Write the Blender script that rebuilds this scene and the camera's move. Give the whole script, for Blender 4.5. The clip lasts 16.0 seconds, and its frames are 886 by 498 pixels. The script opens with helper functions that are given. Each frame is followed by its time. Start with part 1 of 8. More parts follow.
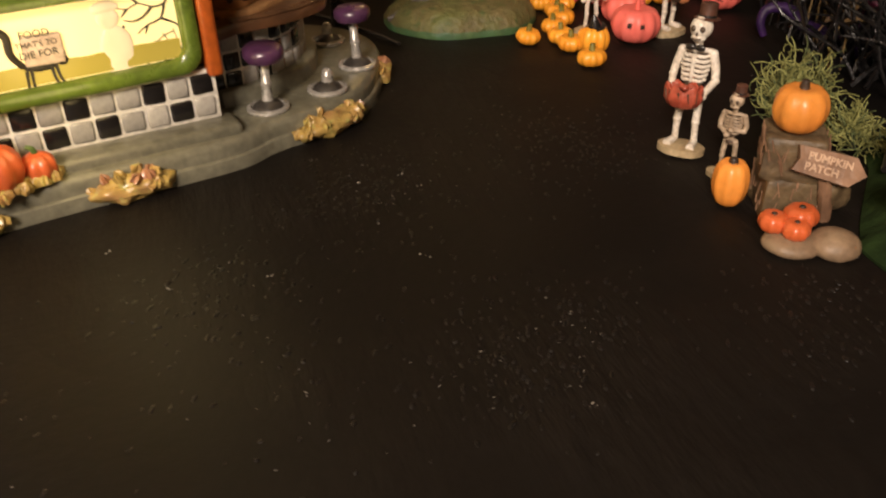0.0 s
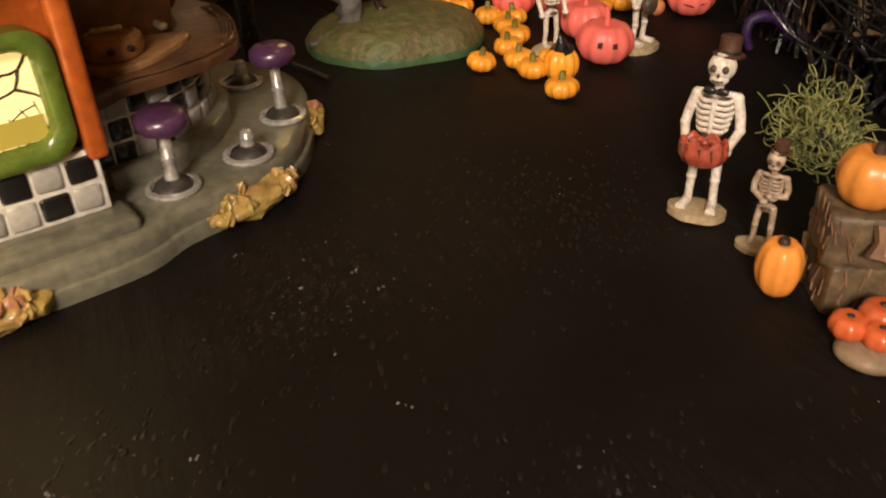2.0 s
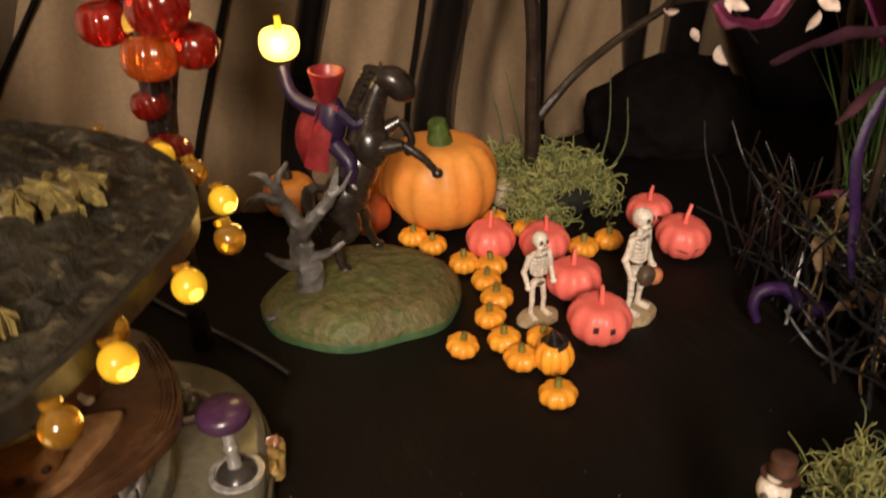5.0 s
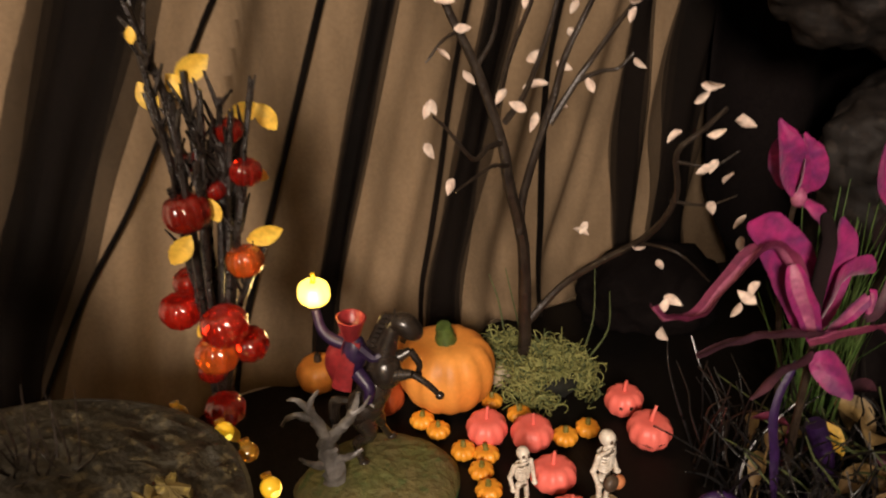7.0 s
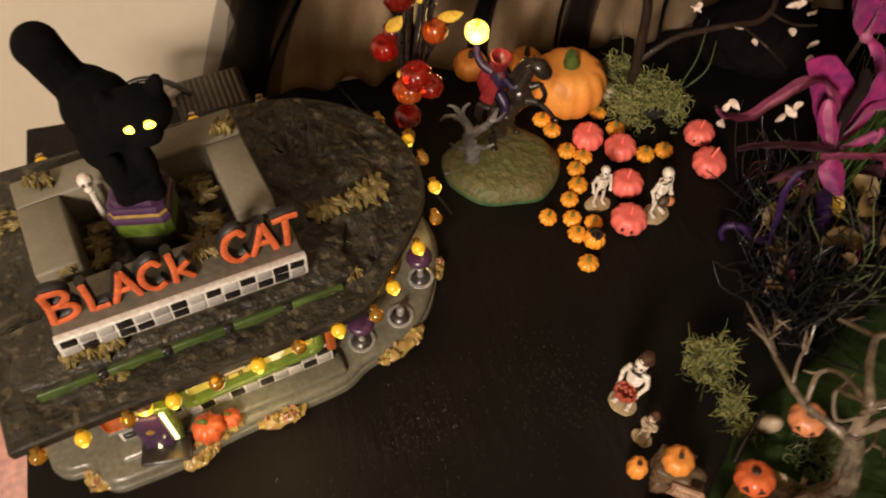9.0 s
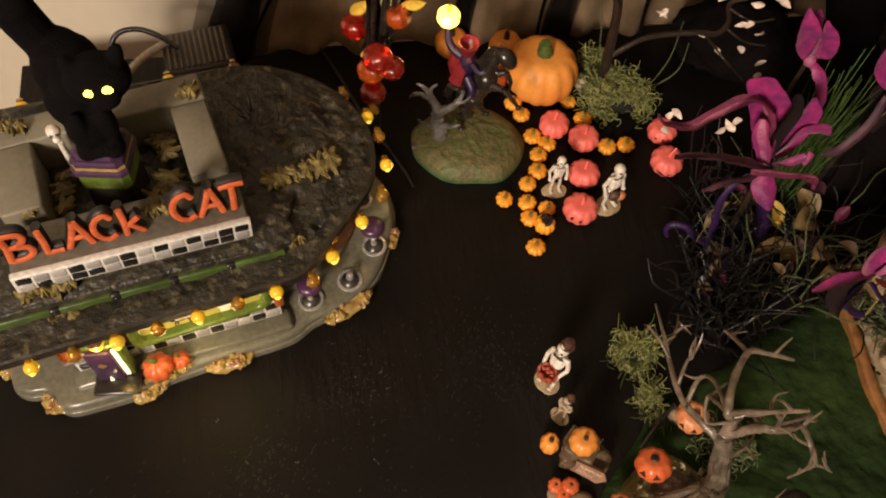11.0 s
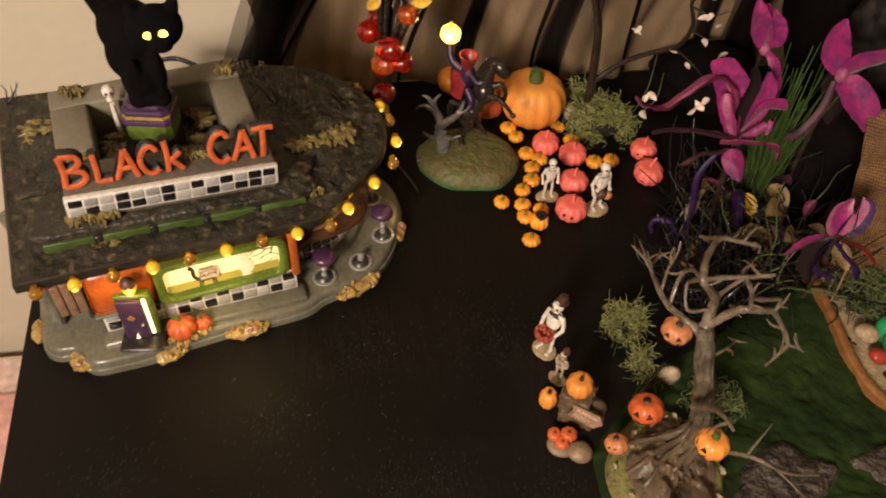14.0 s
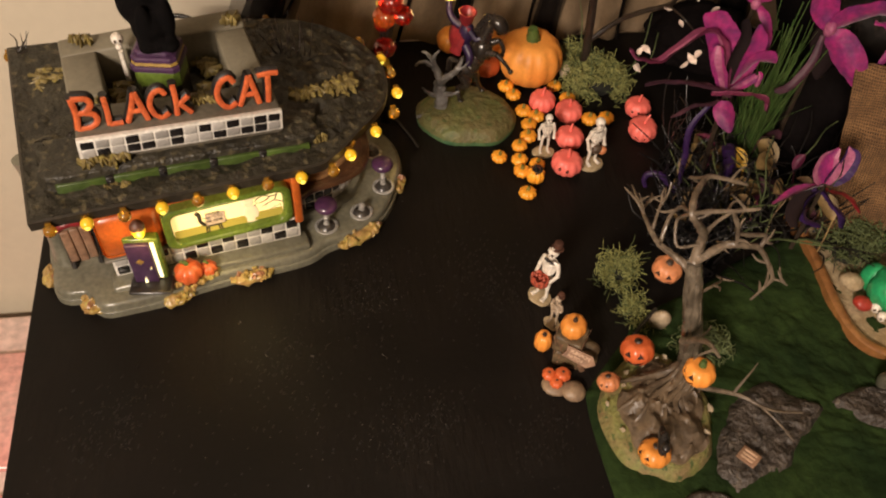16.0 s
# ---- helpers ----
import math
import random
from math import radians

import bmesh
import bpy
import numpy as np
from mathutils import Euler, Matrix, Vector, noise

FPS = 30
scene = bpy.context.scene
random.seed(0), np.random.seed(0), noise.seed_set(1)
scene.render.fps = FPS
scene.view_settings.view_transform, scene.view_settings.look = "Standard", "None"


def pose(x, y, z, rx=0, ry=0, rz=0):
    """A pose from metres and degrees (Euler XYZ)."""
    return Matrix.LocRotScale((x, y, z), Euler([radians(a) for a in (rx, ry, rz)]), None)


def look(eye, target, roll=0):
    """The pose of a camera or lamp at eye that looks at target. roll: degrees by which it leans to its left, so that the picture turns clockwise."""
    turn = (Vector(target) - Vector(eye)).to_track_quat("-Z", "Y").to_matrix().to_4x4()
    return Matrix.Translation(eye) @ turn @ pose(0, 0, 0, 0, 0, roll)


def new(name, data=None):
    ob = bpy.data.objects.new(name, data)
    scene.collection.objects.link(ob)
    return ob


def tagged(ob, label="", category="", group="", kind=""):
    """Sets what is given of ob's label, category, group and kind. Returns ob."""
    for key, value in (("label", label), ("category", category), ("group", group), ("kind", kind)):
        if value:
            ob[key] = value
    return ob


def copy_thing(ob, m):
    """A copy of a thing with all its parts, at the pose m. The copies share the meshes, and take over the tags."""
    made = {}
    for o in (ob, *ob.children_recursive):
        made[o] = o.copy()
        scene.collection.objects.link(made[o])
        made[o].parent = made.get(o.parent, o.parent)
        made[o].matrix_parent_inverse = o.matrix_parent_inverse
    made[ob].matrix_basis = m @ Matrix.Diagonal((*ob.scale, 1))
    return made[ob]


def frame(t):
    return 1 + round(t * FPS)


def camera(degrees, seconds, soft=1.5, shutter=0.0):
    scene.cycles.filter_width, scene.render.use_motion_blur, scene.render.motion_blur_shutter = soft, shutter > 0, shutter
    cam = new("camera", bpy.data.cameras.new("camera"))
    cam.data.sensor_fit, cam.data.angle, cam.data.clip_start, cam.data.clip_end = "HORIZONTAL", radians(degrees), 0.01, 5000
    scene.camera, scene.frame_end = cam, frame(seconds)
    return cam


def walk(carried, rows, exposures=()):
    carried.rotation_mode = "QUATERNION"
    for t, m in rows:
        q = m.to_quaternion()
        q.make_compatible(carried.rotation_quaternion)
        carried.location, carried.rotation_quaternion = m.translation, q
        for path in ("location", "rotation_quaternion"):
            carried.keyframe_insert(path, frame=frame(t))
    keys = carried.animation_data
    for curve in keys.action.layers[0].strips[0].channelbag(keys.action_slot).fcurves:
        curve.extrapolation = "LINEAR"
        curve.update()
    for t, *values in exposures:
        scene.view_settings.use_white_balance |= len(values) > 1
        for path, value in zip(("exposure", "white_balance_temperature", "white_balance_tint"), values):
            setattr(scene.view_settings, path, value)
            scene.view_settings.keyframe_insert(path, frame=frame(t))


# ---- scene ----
cam = camera(55.8, 16.0, 2.0, 0.7)
PATH = [
    (0, (0.0778, 0.1162, 0.1420), (0.0048, 1.8132, -0.9140), -1.8),
    (0.5, (0.0818, 0.1252, 0.1390), (0.0108, 1.8032, -0.9480), -1.4),
    (1, (0.0758, 0.1462, 0.1420), (0.0538, 1.8302, -0.9380), -2.9),
    (1.5, (0.0688, 0.1722, 0.1390), (0.1178, 1.8452, -0.9560), -3.4),
    (2, (0.0628, 0.1952, 0.1390), (0.1778, 1.8622, -0.9600), -2.2),
    (2.5, (0.0618, 0.2112, 0.1390), (0.2118, 1.8662, -0.9740), -1.8),
    (3, (0.0608, 0.2302, 0.1400), (0.2408, 1.8902, -0.9610), -1.7),
    (3.5, (0.0598, 0.2532, 0.1530), (0.2668, 1.9442, -0.8960), -1.7),
    (4, (0.0618, 0.2742, 0.1730), (0.2848, 1.9812, -0.8460), -2.1),
    (4.2, (0.0618, 0.2792, 0.1770), (0.2918, 1.9922, -0.8280), -2.0),
    (6.3, (0.0708, 0.2862, 0.2660), (0.3198, 2.0242, -0.6910), -0.7),
    (6.5, (0.0718, 0.2802, 0.2800), (0.3268, 2.0422, -0.6320), -0.7),
    (7, (0.0738, 0.2582, 0.3120), (0.2578, 2.0262, -0.6050), -1.5),
    (7.5, (0.0708, 0.2362, 0.3400), (0.2248, 1.9632, -0.6560), 0.3),
    (8, (0.0678, 0.2152, 0.3810), (0.1888, 1.8372, -0.7830), 2.7),
    (8.5, (0.0628, 0.2032, 0.4330), (0.0638, 1.4962, -1.0930), 3.0),
    (9, (0.0688, 0.1942, 0.4770), (-0.0422, 1.3112, -1.1790), 0.7),
    (9.5, (0.0838, 0.2012, 0.5230), (-0.0212, 1.2612, -1.1700), 5.8),
    (10, (0.0908, 0.1952, 0.5330), (-0.0052, 1.2152, -1.1840), 7.2),
    (10.2, (0.1038, 0.1992, 0.5260), (-0.0162, 1.2052, -1.1990), 6.2),
    (12.3, (0.1168, 0.1642, 0.5040), (-0.0332, 1.2982, -1.1360), 3.1),
    (12.5, (0.1188, 0.1522, 0.5000), (-0.0432, 1.3312, -1.1080), 2.8),
    (13, (0.1228, 0.1142, 0.4900), (-0.0552, 1.3422, -1.0790), 3.3),
    (13.5, (0.1308, 0.0862, 0.4850), (-0.0532, 1.3342, -1.0670), 3.4),
    (14, (0.1348, 0.0692, 0.4800), (-0.0642, 1.3832, -1.0150), 3.8),
    (14.5, (0.1318, 0.0542, 0.4820), (-0.0632, 1.3682, -1.0130), 4.1),
    (15, (0.1338, 0.0462, 0.4830), (-0.0562, 1.3502, -1.0220), 4.2),
    (15.5, (0.1388, 0.0422, 0.4830), (-0.0472, 1.3362, -1.0310), 4.4),
    (16, (0.1388, 0.0402, 0.4780), (-0.0432, 1.3232, -1.0450), 4.4),
]
walk(cam, [(t, look(eye, target, roll)) for t, eye, target, roll in PATH])


# ==== world ====
world = bpy.data.worlds.new("room_air")
scene.world = world
world.use_nodes = True
world.node_tree.nodes["Background"].inputs[0].default_value = (1.0, 0.72, 0.48, 1)
world.node_tree.nodes["Background"].inputs[1].default_value = 0.02


def area_lamp(name, m, size, watts, colour):
    d = bpy.data.lights.new(name, "AREA")
    d.shape, d.size, d.energy, d.color = "DISK", size, watts, colour
    ob = new(name, d)
    ob.matrix_world = m
    return ob


def point_lamp(name, at, watts, colour, radius):
    d = bpy.data.lights.new(name, "POINT")
    d.energy, d.color, d.shadow_soft_size = watts, colour, radius
    ob = new(name, d)
    ob.location = at
    return ob


# added lamp, out of view and low in front, to light the front faces
area_lamp("unseen_front_light", look((-0.20, -1.08, 0.95), (0.0, 0.5, 0.05)), 0.40, 40.0, (1.0, 0.815, 0.668))


# ---- materials ----
def paint(name, a, b=None, rough=0.5, scale=60.0, bump=0.25, fine=300.0, metal=0.0, random_tint=0.0, coat=0.0, sheen=0.0,
          speck=None, glass=0.0, contrast=(0.35, 0.65), grain_depth=0.28, spec=0.5):
    """A worn painted surface: two tones in blotches, a fine grain and a relief."""
    m = bpy.data.materials.new(name)
    m.use_nodes = True
    n, l = m.node_tree.nodes, m.node_tree.links
    s = n["Principled BSDF"]
    b = b or tuple(0.6 * c for c in a)
    co = n.new("ShaderNodeTexCoord")
    big = n.new("ShaderNodeTexNoise")
    big.inputs["Scale"].default_value, big.inputs["Detail"].default_value = scale, 6
    small = n.new("ShaderNodeTexNoise")
    small.inputs["Scale"].default_value, small.inputs["Detail"].default_value = fine, 4
    l.new(co.outputs["Object"], big.inputs["Vector"])
    l.new(co.outputs["Object"], small.inputs["Vector"])
    ramp = n.new("ShaderNodeMapRange")
    ramp.inputs[1].default_value, ramp.inputs[2].default_value = contrast
    l.new(big.outputs[0], ramp.inputs[0])
    mix = n.new("ShaderNodeMix")
    mix.data_type = "RGBA"
    mix.inputs[6].default_value, mix.inputs[7].default_value = (*a, 1), (*b, 1)
    l.new(ramp.outputs[0], mix.inputs[0])
    grain = n.new("ShaderNodeMix")
    grain.data_type, grain.blend_type = "RGBA", "MULTIPLY"
    tone = n.new("ShaderNodeMapRange")
    tone.inputs[1].default_value, tone.inputs[2].default_value = 0.3, 0.7
    tone.inputs[3].default_value, tone.inputs[4].default_value = 1 - grain_depth, 1 + grain_depth * 0.5
    l.new(small.outputs[0], tone.inputs[0])
    grain.inputs[0].default_value = 1.0
    l.new(mix.outputs[2], grain.inputs[6])
    l.new(tone.outputs[0], grain.inputs[7])
    last = grain.outputs[2]
    if speck:
        sp = n.new("ShaderNodeTexNoise")
        sp.inputs["Scale"].default_value, sp.inputs["Detail"].default_value = scale * 2.7, 3
        l.new(co.outputs["Object"], sp.inputs["Vector"])
        cut = n.new("ShaderNodeMapRange")
        cut.inputs[1].default_value, cut.inputs[2].default_value = 0.56, 0.66
        l.new(sp.outputs[0], cut.inputs[0])
        mx = n.new("ShaderNodeMix")
        mx.data_type = "RGBA"
        mx.inputs[7].default_value = (*speck, 1)
        l.new(cut.outputs[0], mx.inputs[0])
        l.new(last, mx.inputs[6])
        last = mx.outputs[2]
    if random_tint:
        info = n.new("ShaderNodeObjectInfo")
        rr = n.new("ShaderNodeMapRange")
        rr.inputs[3].default_value, rr.inputs[4].default_value = 1 - random_tint, 1 + random_tint
        l.new(info.outputs["Random"], rr.inputs[0])
        hv = n.new("ShaderNodeHueSaturation")
        l.new(rr.outputs[0], hv.inputs["Value"])
        l.new(last, hv.inputs["Color"])
        last = hv.outputs[0]
    l.new(last, s.inputs["Base Color"])
    s.inputs["Roughness"].default_value, s.inputs["Metallic"].default_value = rough, metal
    s.inputs["Coat Weight"].default_value = coat
    s.inputs["Specular IOR Level"].default_value = spec
    s.inputs["Coat Roughness"].default_value = 0.2
    s.inputs["Sheen Weight"].default_value = sheen
    s.inputs["Transmission Weight"].default_value = glass
    rg = n.new("ShaderNodeMapRange")
    rg.inputs[3].default_value, rg.inputs[4].default_value = max(0.03, rough - 0.12), min(1, rough + 0.12)
    l.new(big.outputs[0], rg.inputs[0])
    l.new(rg.outputs[0], s.inputs["Roughness"])
    bm = n.new("ShaderNodeBump")
    bm.inputs["Strength"].default_value, bm.inputs["Distance"].default_value = bump, 0.0012
    l.new(small.outputs[0], bm.inputs["Height"])
    l.new(bm.outputs[0], s.inputs["Normal"])
    return m


def glow(name, colour, strength, base=None):
    m = bpy.data.materials.new(name)
    m.use_nodes = True
    n, l = m.node_tree.nodes, m.node_tree.links
    s = n["Principled BSDF"]
    s.inputs["Base Color"].default_value = (*(base or colour), 1)
    s.inputs["Emission Color"].default_value = (*colour, 1)
    s.inputs["Emission Strength"].default_value = strength
    s.inputs["Roughness"].default_value = 0.25
    return m


def table_paint():
    """Black brushed paint with streaks and crusty patches."""
    m = paint("black_table_paint", (0.0034, 0.0027, 0.0024), (0.0080, 0.0058, 0.0044), 0.58, 9, 0.15, 240, spec=0.18)
    n, l = m.node_tree.nodes, m.node_tree.links
    co = n["Texture Coordinate"] if "Texture Coordinate" in n else n.new("ShaderNodeTexCoord")
    patch = n.new("ShaderNodeTexNoise")
    patch.inputs["Scale"].default_value, patch.inputs["Detail"].default_value = 9, 2
    cut = n.new("ShaderNodeMapRange")
    cut.inputs[1].default_value, cut.inputs[2].default_value = 0.47, 0.62
    crust = n.new("ShaderNodeTexNoise")
    crust.inputs["Scale"].default_value, crust.inputs["Detail"].default_value = 130, 5
    mul = n.new("ShaderNodeMath")
    mul.operation = "MULTIPLY"
    mapping = n.new("ShaderNodeMapping")
    mapping.inputs["Rotation"].default_value[2] = radians(25)
    mapping.inputs["Scale"].default_value = (1.0, 0.22, 1.0)
    l.new(co.outputs["Object"], patch.inputs["Vector"])
    l.new(co.outputs["Object"], mapping.inputs["Vector"])
    l.new(mapping.outputs[0], crust.inputs["Vector"])
    l.new(patch.outputs[0], cut.inputs[0])
    l.new(cut.outputs[0], mul.inputs[0])
    l.new(crust.outputs[0], mul.inputs[1])
    b2 = n.new("ShaderNodeBump")
    b2.inputs["Strength"].default_value, b2.inputs["Distance"].default_value = 0.55, 0.004
    l.new(mul.outputs[0], b2.inputs["Height"])
    l.new(n["Bump"].outputs[0], b2.inputs["Normal"])
    l.new(b2.outputs[0], n["Principled BSDF"].inputs["Normal"])
    return m


def cloth(name, a, b, scale=14.0, rough=0.85, through_light=0.0):
    """Thin woven cloth with long vertical streaks between two tones."""
    m = paint(name, a, b, rough, scale, 0.2, 420, sheen=0.0, contrast=(0.3, 0.7), spec=0.1, grain_depth=0.10)
    n, l = m.node_tree.nodes, m.node_tree.links
    mp = n.new("ShaderNodeMapping")
    mp.inputs["Scale"].default_value = (1.0, 1.0, 0.18)
    co = n["Texture Coordinate"]
    l.new(co.outputs["Object"], mp.inputs["Vector"])
    l.new(mp.outputs[0], n["Noise Texture"].inputs["Vector"])
    return m


M = {
    "table": table_paint(),
    "wall": paint("cream_wall_paint", (0.61, 0.555, 0.43), (0.585, 0.53, 0.41), 0.8, 3, 0.05, 90, grain_depth=0.03, spec=0.2),
    "ceiling": paint("ceiling_paint", (0.75, 0.66, 0.55), (0.7, 0.62, 0.5), 0.8, 3, 0.1, 90),
    "floorboards": paint("brown_floor", (0.2, 0.13, 0.08), (0.14, 0.09, 0.05), 0.5, 4, 0.1, 60),
    # curtain tones lie far apart: the folds' soft shading is put into the colour
    "curtain": cloth("brown_sheer_cloth", (0.265, 0.188, 0.115), (0.112, 0.079, 0.048), 26),
    "gauze_dark": cloth("black_silk_petal", (0.008, 0.005, 0.006), (0.02, 0.012, 0.012), 20),
    "gauze": cloth("black_gauze", (0.005, 0.004, 0.0035), (0.014, 0.010, 0.008), 20),
    "black_cloth": paint("black_felt_cloth", (0.004, 0.003, 0.003), (0.008, 0.006, 0.006), 0.95, 12, 0.3, 400, spec=0.05),
    "rock": paint("black_foam_rock", (0.006, 0.0044, 0.0038), (0.014, 0.0098, 0.0075), 0.7, 30, 1.0, 120, speck=(0.028, 0.021, 0.017), spec=0.35),
    "concrete": paint("grey_green_resin", (0.172, 0.164, 0.118), (0.130, 0.124, 0.090), 0.36, 45, 0.2, 300, coat=0.45),
    "slab": paint("grey_painted_slab", (0.15, 0.13, 0.098), (0.11, 0.096, 0.072), 0.5, 30, 0.2, 300),
    "roof": paint("dark_stone_roof", (0.0175, 0.0152, 0.0103), (0.038, 0.033, 0.021), 0.45, 70, 1.0, 170, speck=(0.095, 0.078, 0.042)),
    "platform": paint("olive_beige_platform", (0.215, 0.192, 0.137), (0.172, 0.152, 0.107), 0.55, 30, 0.2, 300, grain_depth=0.12),
    "roof_edge": paint("black_brown_fascia", (0.022, 0.017, 0.012), (0.035, 0.028, 0.018), 0.45, 80, 0.4, 300),
    "orange": paint("orange_wall_paint", (0.55, 0.13, 0.020), (0.38, 0.075, 0.012), 0.35, 35, 0.2, 300, coat=0.3),
    "green": paint("green_frame_paint", (0.13, 0.19, 0.025), (0.075, 0.115, 0.017), 0.28, 50, 0.15, 300, coat=0.4),
    "dark_green": paint("green_fascia_paint", (0.072, 0.115, 0.022), (0.04, 0.066, 0.014), 0.4, 60, 0.3, 300),
    "tile_black": paint("black_tile", (0.008, 0.007, 0.007), (0.014, 0.012, 0.012), 0.2, 60, 0.1, 300, coat=0.4),
    "tile_grey": paint("grey_tile", (0.43, 0.41, 0.38), (0.31, 0.295, 0.27), 0.3, 120, 0.15, 400, random_tint=0.25, coat=0.3),
    "grout": paint("white_grout", (0.80, 0.77, 0.70), (0.68, 0.65, 0.58), 0.5, 100, 0.3, 400),
    "purple_seat": paint("purple_enamel", (0.082, 0.030, 0.078), (0.060, 0.022, 0.060), 0.32, 80, 0.05, 300, coat=0.5),
    "silver": paint("silver_paint", (0.62, 0.60, 0.56), (0.42, 0.40, 0.37), 0.25, 160, 0.2, 500, metal=0.45, coat=0.3),
    "dark_metal": paint("dark_well", (0.03, 0.025, 0.022), (0.05, 0.045, 0.04), 0.3, 100, 0.2, 400, coat=0.3),
    "letters": paint("orange_red_letters", (0.68, 0.15, 0.045), (0.54, 0.1, 0.03), 0.4, 120, 0.2, 400),
    "letter_edge": paint("black_letter_edge", (0.012, 0.010, 0.009), (0.02, 0.016, 0.014), 0.5, 90, 0.2, 300),
    "leaf_gold": paint("gold_brown_leaves", (0.23, 0.175, 0.058), (0.12, 0.088, 0.028), 0.45, 130, 0.6, 330, speck=(0.30, 0.24, 0.06)),
    "leaf_moulded": paint("moulded_autumn_leaves", (0.44, 0.31, 0.085), (0.38, 0.22, 0.08), 0.30, 110, 0.5, 300, speck=(0.42, 0.37, 0.11), coat=0.4),
    "leaf_pink": paint("pink_moulded_leaf", (0.40, 0.20, 0.11), (0.30, 0.13, 0.06), 0.3, 110, 0.4, 300, coat=0.4),
    "wood": paint("brown_painted_wood", (0.19, 0.085, 0.040), (0.11, 0.048, 0.024), 0.4, 60, 0.4, 260, coat=0.3),
    "counter": paint("counter_wood", (0.10, 0.045, 0.020), (0.055, 0.024, 0.011), 0.3, 70, 0.3, 260, coat=0.4),
    "platter": paint("tan_platter", (0.34, 0.185, 0.08), (0.24, 0.12, 0.05), 0.4, 90, 0.4, 300, coat=0.2),
    "crossed": paint("dull_pink_bones", (0.34, 0.13, 0.085), (0.22, 0.08, 0.05), 0.45, 120, 0.3, 300),
    "pie": paint("baked_crust", (0.36, 0.175, 0.065), (0.25, 0.105, 0.036), 0.4, 120, 0.5, 300, coat=0.2),
    "cat": paint("black_flocking", (0.003, 0.0026, 0.0026), (0.005, 0.004, 0.004), 0.97, 200, 0.6, 900, spec=0.08),
    "purple": paint("purple_paint", (0.075, 0.032, 0.082), (0.05, 0.022, 0.058), 0.45, 80, 0.2, 300),
    "yellow_band": paint("ochre_band", (0.38, 0.25, 0.06), (0.28, 0.17, 0.04), 0.45, 80, 0.2, 300),
    "lime": paint("lime_paint", (0.16, 0.24, 0.035), (0.11, 0.17, 0.025), 0.45, 80, 0.2, 300),
    "bone": paint("bone_paint", (0.88, 0.825, 0.73), (0.7, 0.61, 0.5), 0.4, 240, 0.3, 700, coat=0.2),
    "bone_dark": paint("bone_shadow_wash", (0.07, 0.045, 0.03), (0.12, 0.08, 0.05), 0.5, 200, 0.2, 500),
    "sand_base": paint("sandy_resin", (0.52, 0.41, 0.25), (0.40, 0.30, 0.17), 0.5, 160, 0.3, 500),
    "black": paint("black_enamel", (0.012, 0.010, 0.010), (0.02, 0.017, 0.016), 0.3, 90, 0.15, 400, coat=0.3),
    "brown_hat": paint("brown_hat", (0.12, 0.05, 0.03), (0.07, 0.03, 0.02), 0.5, 150, 0.3, 400),
    "red_bowl": paint("red_orange_bowl", (0.50, 0.105, 0.060), (0.34, 0.055, 0.030), 0.4, 150, 0.3, 400, coat=0.2),
    "pumpkin": paint("orange_pumpkin", (0.85, 0.335, 0.062), (0.79, 0.265, 0.042), 0.42, 40, 0.15, 300, grain_depth=0.1, random_tint=0.08, coat=0.15),
    "pumpkin_big": paint("pale_orange_pumpkin", (0.86, 0.35, 0.07), (0.80, 0.27, 0.042), 0.5, 30, 0.15, 300, grain_depth=0.08),
    "pumpkin_red": paint("red_orange_pumpkin", (0.64, 0.135, 0.04), (0.55, 0.1, 0.028), 0.35, 80, 0.2, 300, grain_depth=0.12, random_tint=0.1, coat=0.25),
    "pumpkin_pink": paint("coral_pink_pumpkin", (0.94, 0.20, 0.16), (0.88, 0.155, 0.125), 0.45, 60, 0.1, 300, grain_depth=0.06, random_tint=0.06),
    "pumpkin_peach": paint("peach_pumpkin", (0.66, 0.26, 0.11), (0.55, 0.19, 0.075), 0.45, 110, 0.3, 300),
    "pumpkin_mini": paint("amber_mini_pumpkin", (0.95, 0.42, 0.040), (0.90, 0.33, 0.026), 0.4, 120, 0.1, 400, grain_depth=0.08, random_tint=0.1, coat=0.1),
    "stem": paint("green_stem", (0.085, 0.14, 0.03), (0.05, 0.085, 0.018), 0.5, 150, 0.4, 400),
    "stem_olive": paint("olive_stem", (0.22, 0.19, 0.035), (0.14, 0.12, 0.02), 0.5, 150, 0.4, 400),
    "stem_dark": paint("dark_stem", (0.03, 0.02, 0.014), (0.05, 0.033, 0.022), 0.5, 150, 0.4, 400),
    "carved": paint("carved_hollow", (0.02, 0.008, 0.004), (0.035, 0.012, 0.006), 0.7, 150, 0.3, 400),
    "mound": paint("mossy_mound", (0.115, 0.13, 0.040), (0.145, 0.118, 0.046), 0.6, 55, 0.9, 210, speck=(0.075, 0.10, 0.03)),
    "mound_rim": paint("green_mound_rim", (0.045, 0.115, 0.048), (0.075, 0.125, 0.045), 0.5, 60, 0.6, 200),
    "dead_tree": paint("grey_brown_dead_wood", (0.21, 0.198, 0.188), (0.085, 0.078, 0.072), 0.35, 120, 0.7, 300, coat=0.2),
    "horse": paint("black_brown_horse", (0.032, 0.023, 0.017), (0.014, 0.010, 0.008), 0.28, 120, 0.15, 400, coat=0.4),
    "rider_purple": paint("dark_purple_coat", (0.026, 0.012, 0.050), (0.017, 0.008, 0.033), 0.4, 130, 0.2, 400),
    "rider_red": paint("red_cape", (0.26, 0.024, 0.028), (0.17, 0.014, 0.017), 0.35, 120, 0.2, 400),
